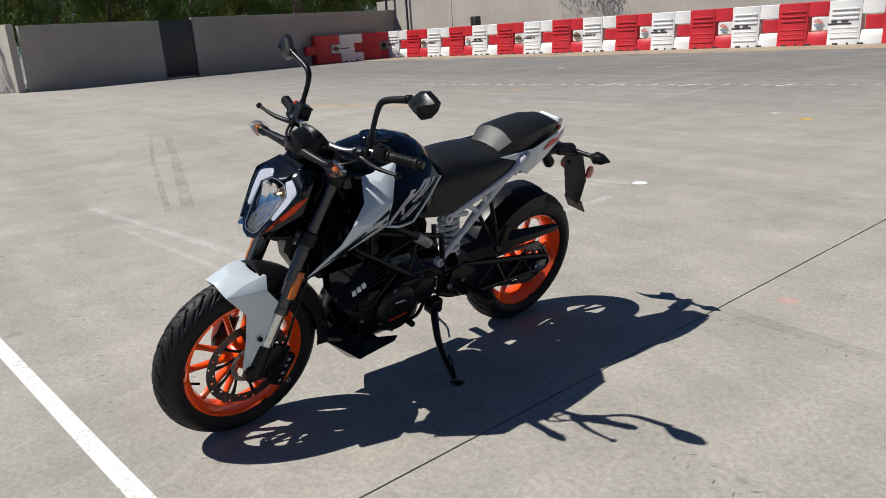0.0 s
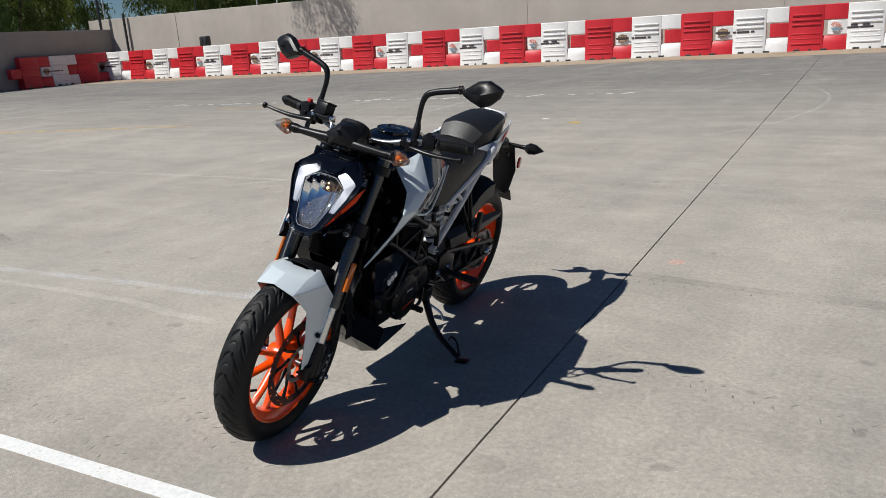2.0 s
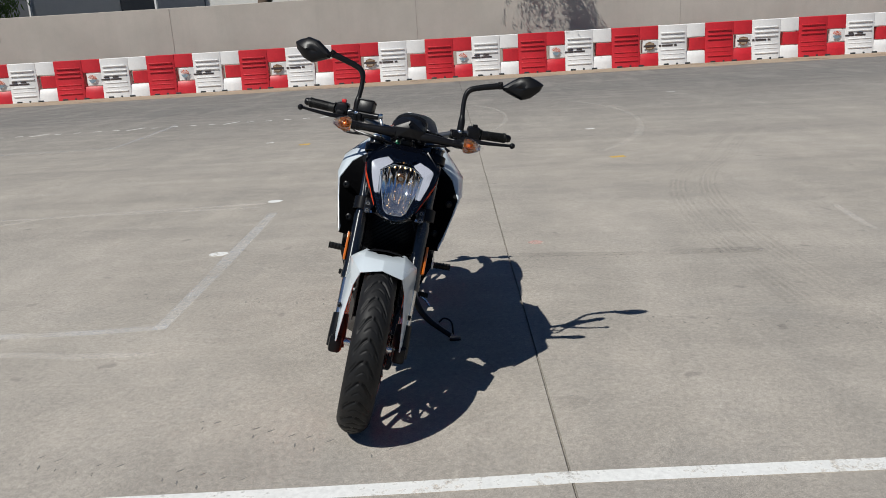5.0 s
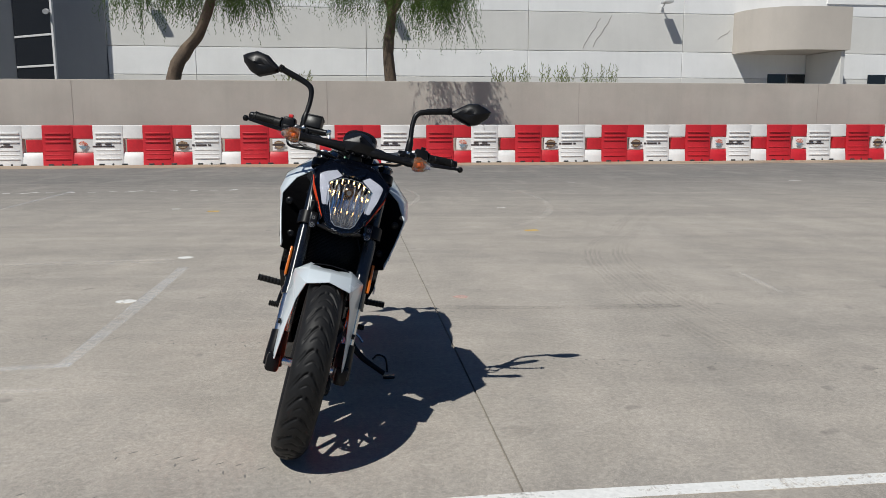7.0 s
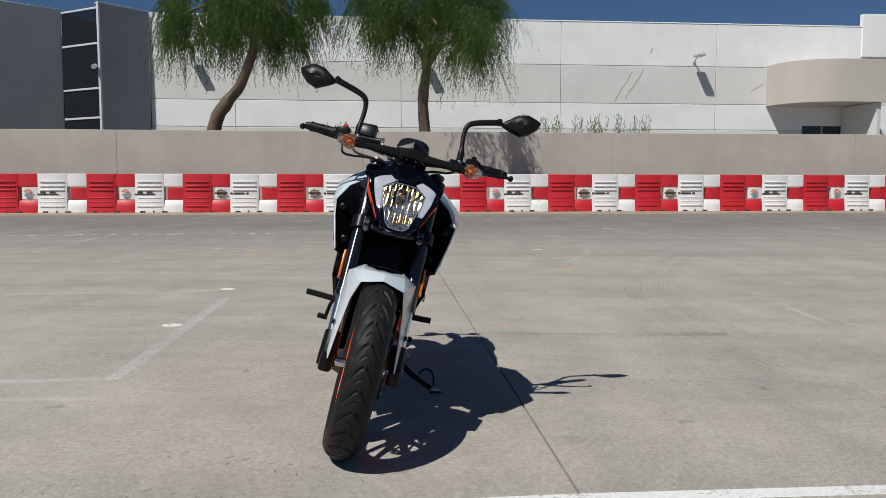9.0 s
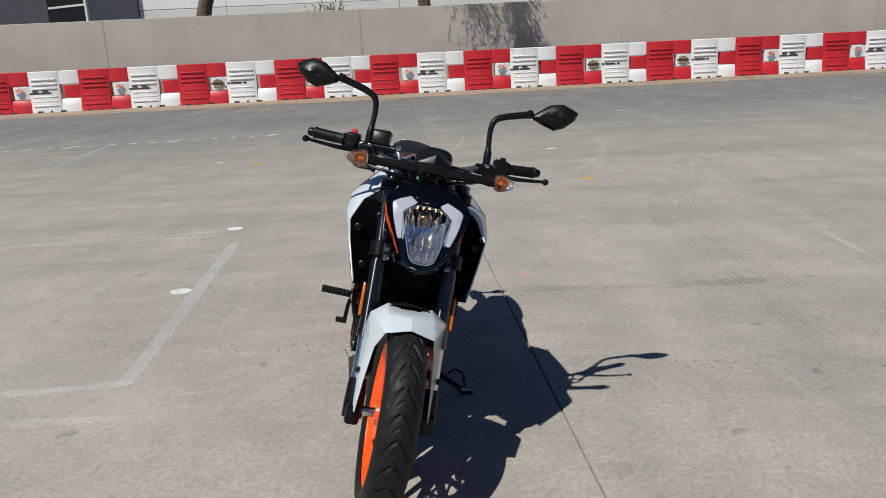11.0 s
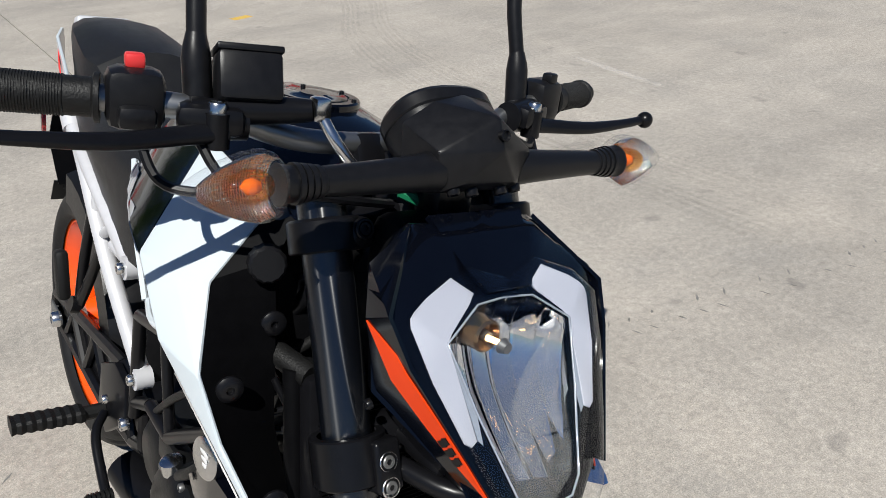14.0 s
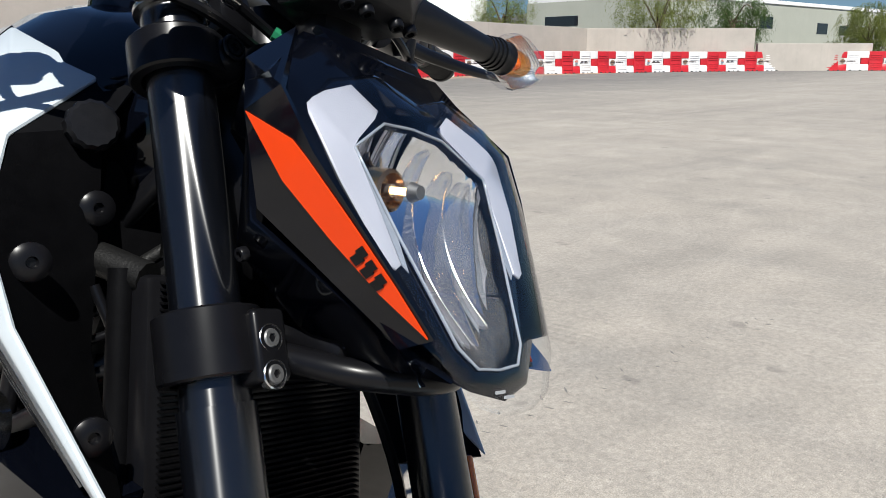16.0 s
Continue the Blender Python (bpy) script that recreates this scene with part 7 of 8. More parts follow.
for pts, r in (([(-0.10, 0.285, 0.755), (-0.12, 0.36, 0.76), (-0.08, 0.45, 0.70)], 0.013), ([(0.10, 0.26, 0.57), (0.11, 0.34, 0.52), (0.09, 0.42, 0.50)], 0.013), ([(-0.09, 0.30, 0.70), (-0.10, 0.36, 0.72), (-0.05, 0.33, 0.78), (0.02, 0.30, 0.83)], 0.006), ([(-0.085, 0.33, 0.70), (-0.055, 0.28, 0.665), (-0.03, 0.30, 0.60)], 0.007), ([(-0.075, 0.30, 0.76), (-0.10, 0.34, 0.71), (-0.09, 0.38, 0.62)], 0.005), ([(0.085, 0.30, 0.73), (0.10, 0.35, 0.66), (0.08, 0.40, 0.60)], 0.007)):
    bm = bmesh.new()
    tube(bm, pts, r, 10, 6)
    bp("hose", bm, M_GRIP, radiator)
bm = bmesh.new()
tube(bm, [(-0.102, 0.306, 0.709), (-0.088, 0.300, 0.696)], 0.0070, 10, 1)
bp("plug", bm, M_BLUE, radiator, "blue cable connector")
for pts, r in (([(-0.088, 0.300, 0.696), (-0.074, 0.286, 0.684), (-0.062, 0.262, 0.676)], 0.0036), ([(-0.125, 0.322, 0.722), (-0.100, 0.300, 0.735), (-0.070, 0.272, 0.752)], 0.0042), ([(-0.128, 0.318, 0.700), (-0.104, 0.296, 0.716), (-0.068, 0.268, 0.730)], 0.0034), ([(-0.120, 0.318, 0.676), (-0.095, 0.292, 0.690), (-0.066, 0.262, 0.712)], 0.0048), ([(-0.126, 0.312, 0.745), (-0.110, 0.296, 0.70), (-0.104, 0.282, 0.640)], 0.0040)):
    bm = bmesh.new()
    tube(bm, pts, r, 10, 6)
    bp("cable", bm, M_SATIN, radiator)
bm = bmesh.new()
box(bm, (-0.07, 0.30, 0.775), (0.02, 0.02, 0.014), 0.003)
bp("clip", bm, M_STEEL, radiator)
bm = bmesh.new()
box(bm, (-0.085, 0.36, 0.715), (0.05, 0.06, 0.045), 0.006, Matrix.Rotation(radians(20), 4, "X"))
bp("ignition_coil", bm, M_ENGINE, radiator)

bm = bmesh.new()
for sx in (-1, 1):
    top = [(0.045, 0.31, 0.88), (0.118, 0.434, 0.690), (0.126, 0.56, 0.655), (0.120, 0.76, 0.60), (0.115, 0.80, 0.40)]
    low_ = [(0.045, 0.27, 0.76), (0.110, 0.387, 0.628), (0.120, 0.44, 0.595), (0.122, 0.614, 0.478), (0.120, 0.704, 0.476), (0.115, 0.79, 0.43)]
    for chain_ in (top, low_):
        for a, b in zip(chain_, chain_[1:]):
            tube(bm, [(sx * a[0], a[1], a[2]), (sx * b[0], b[1], b[2])], 0.0105, 12, 1)
    for a, b in (((0.118, 0.434, 0.690), (0.120, 0.44, 0.595)), ((0.121, 0.475, 0.578), (0.122, 0.644, 0.632)), ((0.122, 0.644, 0.632), (0.122, 0.614, 0.478))):
        tube(bm, [(sx * a[0], a[1], a[2]), (sx * b[0], b[1], b[2])], 0.008, 10, 1)
bp("trellis_frame", bm, M_SATIN, None, "black tubular trellis frame")

# vent canister beside the frame
bm = bmesh.new()
tube(bm, [(0.128, 0.500, 0.708), (0.130, 0.536, 0.686), (0.131, 0.580, 0.660), (0.131, 0.626, 0.634)], [0.012, 0.013, 0.015, 0.016], 16, 1)
tube(bm, [(0.131, 0.692, 0.590), (0.129, 0.712, 0.578), (0.122, 0.722, 0.600), (0.112, 0.724, 0.650)], [0.017, 0.015, 0.010, 0.010], 14, 4)
canister = bp("vent_pipe", bm, M_SATIN, None, "black vent pipe with an aluminium canister")
bm = bmesh.new()
revolve(bm, [(0, 0), (0, 0.0175), (0.003, 0.0195), (0.074, 0.0195), (0.078, 0.0175), (0.078, 0)], along((0.131, 0.626, 0.634), (0.131, 0.692, 0.590)), 28)
bp("canister", bm, M_CANISTER, canister, "grey aluminium canister", 40)
for k in range(5):
    bm = bmesh.new()
    box(bm, None, (0.0015, 0.004, 0.013), 0.0004, Matrix.Translation((0.1508, 0.638 + 0.009 * k, 0.626 - 0.006 * k)) @ Matrix.Rotation(radians(-34), 4, "X"))
    bp("lettering", bm, M_ALU, canister)
bm = bmesh.new()
box(bm, (0, 0.56, 0.345), (0.20, 0.30, 0.19), 0.03)
box(bm, (0, 0.68, 0.37), (0.18, 0.18, 0.16), 0.03)
box(bm, (0, 0.44, 0.35), (0.17, 0.10, 0.13), 0.03)
engine = bp("engine", bm, M_ENGINE, None, "dark cast single-cylinder engine")
bm = bmesh.new()
cyl = Matrix.Translation((0, 0.475, 0.50)) @ Matrix.Rotation(radians(14), 4, "X")
box(bm, None, (0.13, 0.13, 0.20), 0.015, cyl)
barrel = bp("cylinder", bm, M_ENGINE, engine)
for i in range(7):
    bm = bmesh.new()
    box(bm, None, (0.155, 0.15, 0.006), 0.002, cyl @ Matrix.Translation((0, 0, -0.08 + i * 0.022)))
    bp("cooling_fin", bm, M_ENGINE, barrel)
bm = bmesh.new()
box(bm, None, (0.14, 0.15, 0.06), 0.02, cyl @ Matrix.Translation((0, 0, 0.12)))
bp("cylinder_head", bm, M_ENGINE, engine)
for sx in (-1, 1):
    bm = bmesh.new()
    r = 0.082 if sx > 0 else 0.088
    revolve(bm, [(0, 0), (0, r + 0.012), (0.030, r + 0.010), (0.040, r), (0.046, r - 0.012), (0.046, r * 0.55), (0.050, r * 0.5), (0.050, 0)], along((0.09 * sx, 0.575, 0.345), (0.3 * sx, 0.575, 0.345)), 36)
    cover = bp("engine_cover", bm, M_ENGINE, engine, "round dark engine cover")
    for k in range(7):
        an = 2 * math.pi * k / 7
        bolt(cover, (0.122 * sx, 0.575 + (r + 0.004) * math.cos(an), 0.345 + (r + 0.004) * math.sin(an)), (sx, 0, 0), 0.0065, M_ALU)
    for k in range(6):
        bm = bmesh.new()
        box(bm, (0.1395 * sx, 0.535 + 0.014 * k, 0.318 + 0.002 * k), (0.002, 0.010, 0.008), 0.0006)
        bp("lettering", bm, M_ORANGE_DECAL, cover)
    bm = bmesh.new()
    box(bm, (0.1395 * sx, 0.572, 0.385), (0.002, 0.042, 0.008), 0.0006)
    bp("lettering", bm, M_GREY_DECAL, cover)
    # front sprocket side / clutch housing
    bm = bmesh.new()
    revolve(bm, [(0, 0), (0, 0.06), (0.02, 0.058), (0.03, 0.045), (0.03, 0)], along((0.085 * sx, 0.715, 0.375), (0.3 * sx, 0.715, 0.375)), 24)
    box(bm, (0.10 * sx, 0.64, 0.42), (0.03, 0.10, 0.05), 0.01)
    bp("gear_cover", bm, M_ENGINE, engine)
    bolt(engine, (0.117 * sx, 0.83, 0.365), (sx, 0, 0), 0.012, M_STEEL)
    for y, z in ((0.46, 0.42), (0.50, 0.30), (0.66, 0.30), (0.70, 0.44), (0.43, 0.33)):
        bolt(engine, (0.098 * sx, y, z), (sx, 0, 0), 0.008, M_ALU)
    # black box panel by the radiator
    bm = bmesh.new()
    guard = [Vector((sx * x, y, z)) for x, y, z in ((0.165, 0.235, 0.61), (0.172, 0.36, 0.62), (0.160, 0.44, 0.55), (0.150, 0.40, 0.465), (0.140, 0.31, 0.43), (0.165, 0.25, 0.53))]
    inner = [g + Vector((-0.055 * sx, 0.004, 0.006)) for g in guard]
    bulge = [g * 0.3 + Vector((sx * 0.165, 0.335, 0.54)) * 0.7 + Vector((sx * 0.006, 0, 0)) for g in guard]
    loft(bm, [inner, guard, bulge])
    bmesh.ops.triangulate(bm, faces=[f for f in bm.faces if len(f.verts) > 3])
    panel = bp("coolant_panel", bm, M_BLACK, None, "small gloss black side cover")
    for k in range(3 if sx > 0 else 0):
        bm = bmesh.new()
        box(bm, ((0.1735 - 0.001 * k) * sx, 0.334 + 0.020 * k, 0.512 + 0.008 * k), (0.006, 0.015, 0.021), 0.0008, Matrix.Rotation(radians(18), 4, "X"))
        bp("badge", bm, M_SPRING, panel)
# oil filler, hoses, wiring
bm = bmesh.new()
revolve(bm, [(0, 0), (0, 0.016), (0.02, 0.016), (0.022, 0.012), (0.022, 0)], along((-0.12, 0.60, 0.43), (-0.16, 0.60, 0.60)), 14)
bp("oil_filler", bm, M_STEEL, engine)
bm = bmesh.new()
revolve(bm, [(0, 0), (0, 0.020), (0.018, 0.020), (0.018, 0.012), (0.012, 0.01), (0.012, 0)], along((-0.13, 0.52, 0.42), (-0.3, 0.50, 0.45)), 16)
bp("filler_plug", bm, M_SATIN, engine)
bm = bmesh.new()
revolve(bm, [(0, 0), (0, 0.024), (0.012, 0.024), (0.014, 0.02), (0.014, 0)], along((-0.165, 0.355, 0.635), (-0.5, 0.30, 0.66)), 22)
cap2 = bp("pressure_cap", bm, M_STEEL, None, "bright pressure cap on the coolant hose")
for dz, w in ((0.008, 0.022), (0.001, 0.018), (-0.006, 0.014)):
    bm = bmesh.new()
    box(bm, (-0.1785, 0.352, 0.6365 + dz), (0.0015, w, 0.004), 0.0004)
    bp("lettering", bm, M_SPRING, cap2)
for pts, r in (([(0.07, 0.40, 0.45), (0.13, 0.42, 0.40), (0.13, 0.50, 0.46), (0.10, 0.60, 0.52)], 0.007), ([(-0.10, 0.42, 0.60), (-0.135, 0.48, 0.52), (-0.13, 0.55, 0.46)], 0.008), ([(-0.11, 0.45, 0.66), (-0.13, 0.56, 0.58), (-0.12, 0.68, 0.48)], 0.006), ([(0.10, 0.30, 0.47), (0.12, 0.36, 0.40), (0.10, 0.42, 0.36)], 0.009), ([(0.10, 0.62, 0.58), (0.12, 0.68, 0.50), (0.12, 0.74, 0.43)], 0.006)):
    bm = bmesh.new()
    tube(bm, pts, r, 10, 6)
    bp("hose", bm, M_GRIP, engine)
bm = bmesh.new()
tube(bm, [(0.10, 0.55, 0.655), (0.11, 0.64, 0.628)], 0.015, 14, 1)
bp("airbox_duct", bm, M_FRAME, None, "grey steel cross brace by the airbox")
bm = bmesh.new()
box(bm, (0, 0.64, 0.60), (0.17, 0.18, 0.14), 0.03)
bp("airbox", bm, M_DUCT, None, "black airbox")
# exhaust
bm = bmesh.new()
tube(bm, [(0.02, 0.40, 0.50), (0.03, 0.33, 0.46), (0.03, 0.30, 0.36), (0.02, 0.34, 0.25), (0.0, 0.45, 0.19), (-0.02, 0.62, 0.19)], 0.020, 16, 7)
exhaust = bp("exhaust", bm, M_ALU, None, "steel exhaust header and black muffler")
bm = bmesh.new()
tube(bm, [(-0.03, 0.54, 0.20), (-0.045, 0.64, 0.20), (-0.06, 0.74, 0.205), (-0.085, 0.84, 0.215), (-0.10, 0.90, 0.225)], [0.05, 0.06, 0.05, 0.04, 0.035], 18, 5)
bp("muffler", bm, M_SATIN, exhaust)
# belly pan
bm = bmesh.new()
bp_v = [(0.06, 0.262, 0.42), (0.10, 0.30, 0.36), (0.135, 0.42, 0.275), (0.15, 0.565, 0.245), (0.125, 0.575, 0.205), (0.115, 0.425, 0.172), (0.055, 0.415, 0.150), (0.05, 0.57, 0.165), (0.06, 0.30, 0.27), (0.03, 0.255, 0.36)]
for sx in (-1, 1):
    shell(bm, [(sx * x, y, z) for x, y, z in bp_v], [(0, 1, 8, 9), (1, 2, 5, 8), (2, 3, 4, 5), (5, 4, 7, 6), (8, 5, 6)], 0.004, (sx, -0.3, -0.4))
shell(bm, [(-0.055, 0.415, 0.150), (0.055, 0.415, 0.150), (0.06, 0.30, 0.27), (-0.06, 0.30, 0.27), (0.05, 0.57, 0.165), (-0.05, 0.57, 0.165), (0.03, 0.255, 0.36), (-0.03, 0.255, 0.36)], [(0, 1, 2, 3), (0, 5, 4, 1), (3, 2, 6, 7)], 0.004, (0, -0.3, -1))
belly = bp("belly_pan", bm, M_BLACK, None, "gloss black belly pan", 20)
for sx in (-1, 1):
    bm = bmesh.new()
    tube(bm, [(0.062 * sx, 0.275, 0.385), (0.085 * sx, 0.31, 0.33), (0.118 * sx, 0.40, 0.26)], 0.006, 8, 4)
    bp("edge_trim", bm, M_SATIN, belly)

# ---- seat, tail and subframe ----
bm = bmesh.new()
loft(bm, [hoop(0.64, 0.79, 0.70, 0.05, 0.10, 0.125), hoop(0.70, 0.850, 0.695, 0.06, 0.115, 0.135), hoop(0.76, 0.878, 0.69, 0.078, 0.120, 0.138), hoop(0.84, 0.884, 0.70, 0.10, 0.135, 0.135), hoop(0.93, 0.878, 0.725, 0.115, 0.145, 0.13), hoop(1.02, 0.872, 0.755, 0.120, 0.142, 0.125), hoop(1.10, 0.868, 0.785, 0.11, 0.130, 0.115)])
bmesh.ops.subdivide_edges(bm, edges=bm.edges, cuts=1, smooth=0.5, use_grid_fill=True)
bp("rider_seat", bm, M_SEAT, None, "black grained vinyl rider seat", 45)
bm = bmesh.new()
loft(bm, [hoop(1.052, 0.876, 0.852, 0.045, 0.078, 0.086), hoop(1.098, 0.934, 0.848, 0.055, 0.098, 0.110), hoop(1.14, 0.944, 0.849, 0.064, 0.108, 0.113), hoop(1.21, 0.954, 0.866, 0.068, 0.102, 0.104), hoop(1.29, 0.960, 0.888, 0.064, 0.092, 0.090), hoop(1.37, 0.954, 0.904, 0.052, 0.073, 0.07), hoop(1.408, 0.936, 0.912, 0.042, 0.058, 0.05)])
bmesh.ops.bevel(bm, geom=[e for e in bm.edges if e.calc_face_angle(0) > 0.25], offset=0.006, segments=3, profile=0.5, affect="EDGES")
bp("pillion_seat", bm, M_SEAT, None, "black grained vinyl pillion seat", 24)
for sx in (-1, 1):
    bm = bmesh.new()
    v = [(0.120, 1.02, 0.862), (0.128, 1.10, 0.842), (0.122, 1.20, 0.872), (0.102, 1.37, 0.912), (0.082, 1.425, 0.922), (0.078, 1.432, 0.895), (0.088, 1.39, 0.862), (0.108, 1.28, 0.805), (0.118, 1.19, 0.766), (0.125, 1.125, 0.795)]
    shell(bm, [(sx * x, y, z) for x, y, z in v], [(0, 1, 2), (1, 9, 8, 2), (2, 8, 7, 3), (3, 7, 6), (3, 6, 5, 4)], 0.006, (sx, 0, 0.2))
    bmesh.ops.bevel(bm, geom=[e for e in bm.edges if len(e.link_faces) == 2 and e.calc_face_angle(0) > 0.4], offset=0.002, segments=2, profile=0.5, affect="EDGES")
    tail = bp("tail_panel", bm, M_WHITE, None, "white gloss tail panel with a red graphic", 25)
    bm = bmesh.new()
    g = [(0.112, 1.27, 0.852), (0.109, 1.30, 0.880), (0.088, 1.405, 0.910), (0.096, 1.36, 0.872), (0.106, 1.315, 0.862)]
    shell(bm, [(sx * (x + 0.004), y, z) for x, y, z in g], [(0, 1, 4), (1, 3, 4), (1, 2, 3)], 0.002, (sx, 0, 0.2))
    bp("graphic", bm, M_KILL, tail, "red flash graphic")
    # grey subframe
    bm = bmesh.new()
    braces = []
    s = sx
    tube(bm, [(0.128 * s, 0.771, 0.675), (0.132 * s, 0.93, 0.735), (0.135 * s, 1.06, 0.792), (0.136 * s, 1.14, 0.838), (0.128 * s, 1.165, 0.862)], 0.0135, 14, 5)
    tube(bm, [(0.134 * s, 1.085, 0.800), (0.134 * s, 1.145, 0.848)], 0.0185, 16, 1)
    tube(bm, [(0.112 * s, 0.770, 0.485), (0.130 * s, 0.90, 0.635), (0.134 * s, 1.03, 0.765), (0.134 * s, 1.08, 0.80)], 0.0135, 14, 5)
    for a, b in (((0.130, 0.86, 0.708), (0.130, 0.93, 0.665)), ((0.132, 0.95, 0.742), (0.132, 0.955, 0.69)), ((0.128, 0.775, 0.675), (0.129, 0.87, 0.672))):
        braces.append(((a[0] * s, a[1], a[2]), (b[0] * s, b[1], b[2])))
    for p in ((0.128, 0.771, 0.675), (0.112, 0.770, 0.485)):
        tube(bm, [((p[0] - 0.012) * s, p[1], p[2]), ((p[0] + 0.014) * s, p[1], p[2])], 0.018, 16, 1)
    sub = bp("subframe", bm, M_FRAME, None, "light grey tubular subframe", 45)
    for a, b in braces:
        bm = bmesh.new()
        tube(bm, [a, b], 0.009, 10, 1)
        bp("brace", bm, M_FRAME, sub)
    bolt(sub, (0.142 * s, 0.771, 0.675), (s, 0, 0), 0.009, M_STEEL)
    bolt(sub, (0.126 * s, 0.770, 0.485), (s, 0, 0), 0.009, M_STEEL)
bm = bmesh.new()
loft(bm, [[Vector((x, y, z)) for x, z in ((-w, z0), (-w, z1), (w, z1), (w, z0))] for y, w, z0, z1 in ((1.05, 0.10, 0.775, 0.86), (1.22, 0.10, 0.765, 0.87), (1.37, 0.07, 0.83, 0.90), (1.425, 0.05, 0.875, 0.905))])
bp("undertail", bm, M_PLASTIC, None, "black undertail tray")
bm = bmesh.new()
box(bm, (0, 1.432, 0.905), (0.10, 0.02, 0.026), 0.006)
bp("tail_lamp", bm, M_RED, None, "red tail lamp")
bm = bmesh.new()
box(bm, (0, 1.425, 0.932), (0.11, 0.035, 0.03), 0.010, Matrix.Rotation(radians(-18), 4, "X"))
bp("tail_cap", bm, M_FRAME, None, "pale grey tail cap")
# plate holder with its lamps
bm = bmesh.new()
tube(bm, [(0, 1.33, 0.815), (0, 1.42, 0.785), (0, 1.50, 0.785), (0, 1.60, 0.765)], [0.022, 0.02, 0.024, 0.03], 12, 5)
box(bm, (0, 1.555, 0.768), (0.075, 0.15, 0.03), 0.01, Matrix.Rotation(radians(-10), 4, "X"))
tube(bm, [(0.02, 1.40, 0.785), (0.03, 1.43, 0.742), (0.03, 1.44, 0.735)], [0.02, 0.024, 0.01], 12, 3)
holder = bp("plate_holder", bm, M_PLASTIC, None, "black number plate holder on an arm")
bm = bmesh.new()
plate(bm, [(-0.05, 1.625, 0.765), (0.05, 1.625, 0.765), (0.062, 1.675, 0.63), (0.04, 1.69, 0.51), (-0.04, 1.69, 0.51), (-0.062, 1.675, 0.63)], 0.008, 0, (0, 1, 0.4), 0.002)
bp("flap", bm, M_SATIN, holder)
bm = bmesh.new()
plate(bm, [(-0.05, 1.685, 0.515), (0.05, 1.685, 0.515), (0.05, 1.726, 0.455), (-0.05, 1.726, 0.455)], 0.005, 0.004, (0, 1, 0.4), 0.001)
box(bm, (0, 1.70, 0.50), (0.05, 0.025, 0.015), 0.003, Matrix.Rotation(radians(-60), 4, "X"))
bp("plate_bracket", bm, M_SATIN, holder)
bolt(holder, (0.05, 1.535, 0.735), (1, 0, 0), 0.010, M_SATIN)
for sx in (-1, 1):
    bm = bmesh.new()
    revolve(bm, [(0, 0), (0, 0.028), (0.008, 0.028), (0.010, 0.024), (0.010, 0)], along((0.066 * sx, 1.675, 0.670), (0.2 * sx, 1.695, 0.670)), 22)
    bp("reflector", bm, M_RED, holder, "round red side reflector")
    bm = bmesh.new()
    tube(bm, [(0.03 * sx, 1.605, 0.765), (0.10 * sx, 1.610, 0.768), (0.115 * sx, 1.612, 0.768), (0.13 * sx, 1.614, 0.768), (0.16 * sx, 1.617, 0.77), (0.198 * sx, 1.622, 0.772)], [0.010, 0.010, 0.018, 0.028, 0.024, 0.003], 14, 4)
    bp("rear_indicator", bm, M_PLASTIC, holder, "black-lensed rear indicator")

# ---- swingarm, chain and shock ----
for sx in (-1, 1):
    bm = bmesh.new()
    x = 0.098 * sx
    outer = [(0.80, 0.40), (0.92, 0.425), (1.20, 0.375), (1.43, 0.335), (1.45, 0.30), (1.43, 0.272), (1.30, 0.275), (1.05, 0.275), (0.86, 0.305), (0.80, 0.33)]
    pts = [Vector((x, y, z)) for y, z in outer]
    struts = []
    for a, b in zip(pts, pts[1:] + pts[:1]):
        tube(bm, [a, b], 0.012, 8, 1)
    for a, b in (((0.92, 0.425), (1.00, 0.28)), ((1.00, 0.28), (1.10, 0.39)), ((1.10, 0.39), (1.18, 0.275)), ((1.18, 0.275), (1.27, 0.36)), ((1.27, 0.36), (1.34, 0.275)), ((0.86, 0.305), (0.92, 0.425))):
        struts.append(((x, *a), (x, *b)))
    plate(bm, [(x - 0.006 * sx, y, z) for y, z in outer], 0.006, 0, (sx, 0, 0))
    arm = bp("swingarm", bm, M_SATIN, None, "black lattice swingarm")
    for a, b in struts:
        bm = bmesh.new()
        tube(bm, [a, b], 0.010, 8, 1)
        bp("strut", bm, M_SATIN, arm)
    bolt(arm, (0.108 * sx, 1.357, 0.306), (sx, 0, 0), 0.018, M_STEEL)
    bm = bmesh.new()
    box(bm, (0.112 * sx, 1.385, 0.306), (0.006, 0.075, 0.036), 0.004)
    bp("axle_block", bm, M_ALU, arm)
bm = bmesh.new()
box(bm, (0, 0.86, 0.36), (0.19, 0.10, 0.06), 0.015)
tube(bm, [(-0.10, 0.83, 0.365), (0.10, 0.83, 0.365)], 0.025, 16, 1)
bp("swingarm_bridge", bm, M_SATIN)
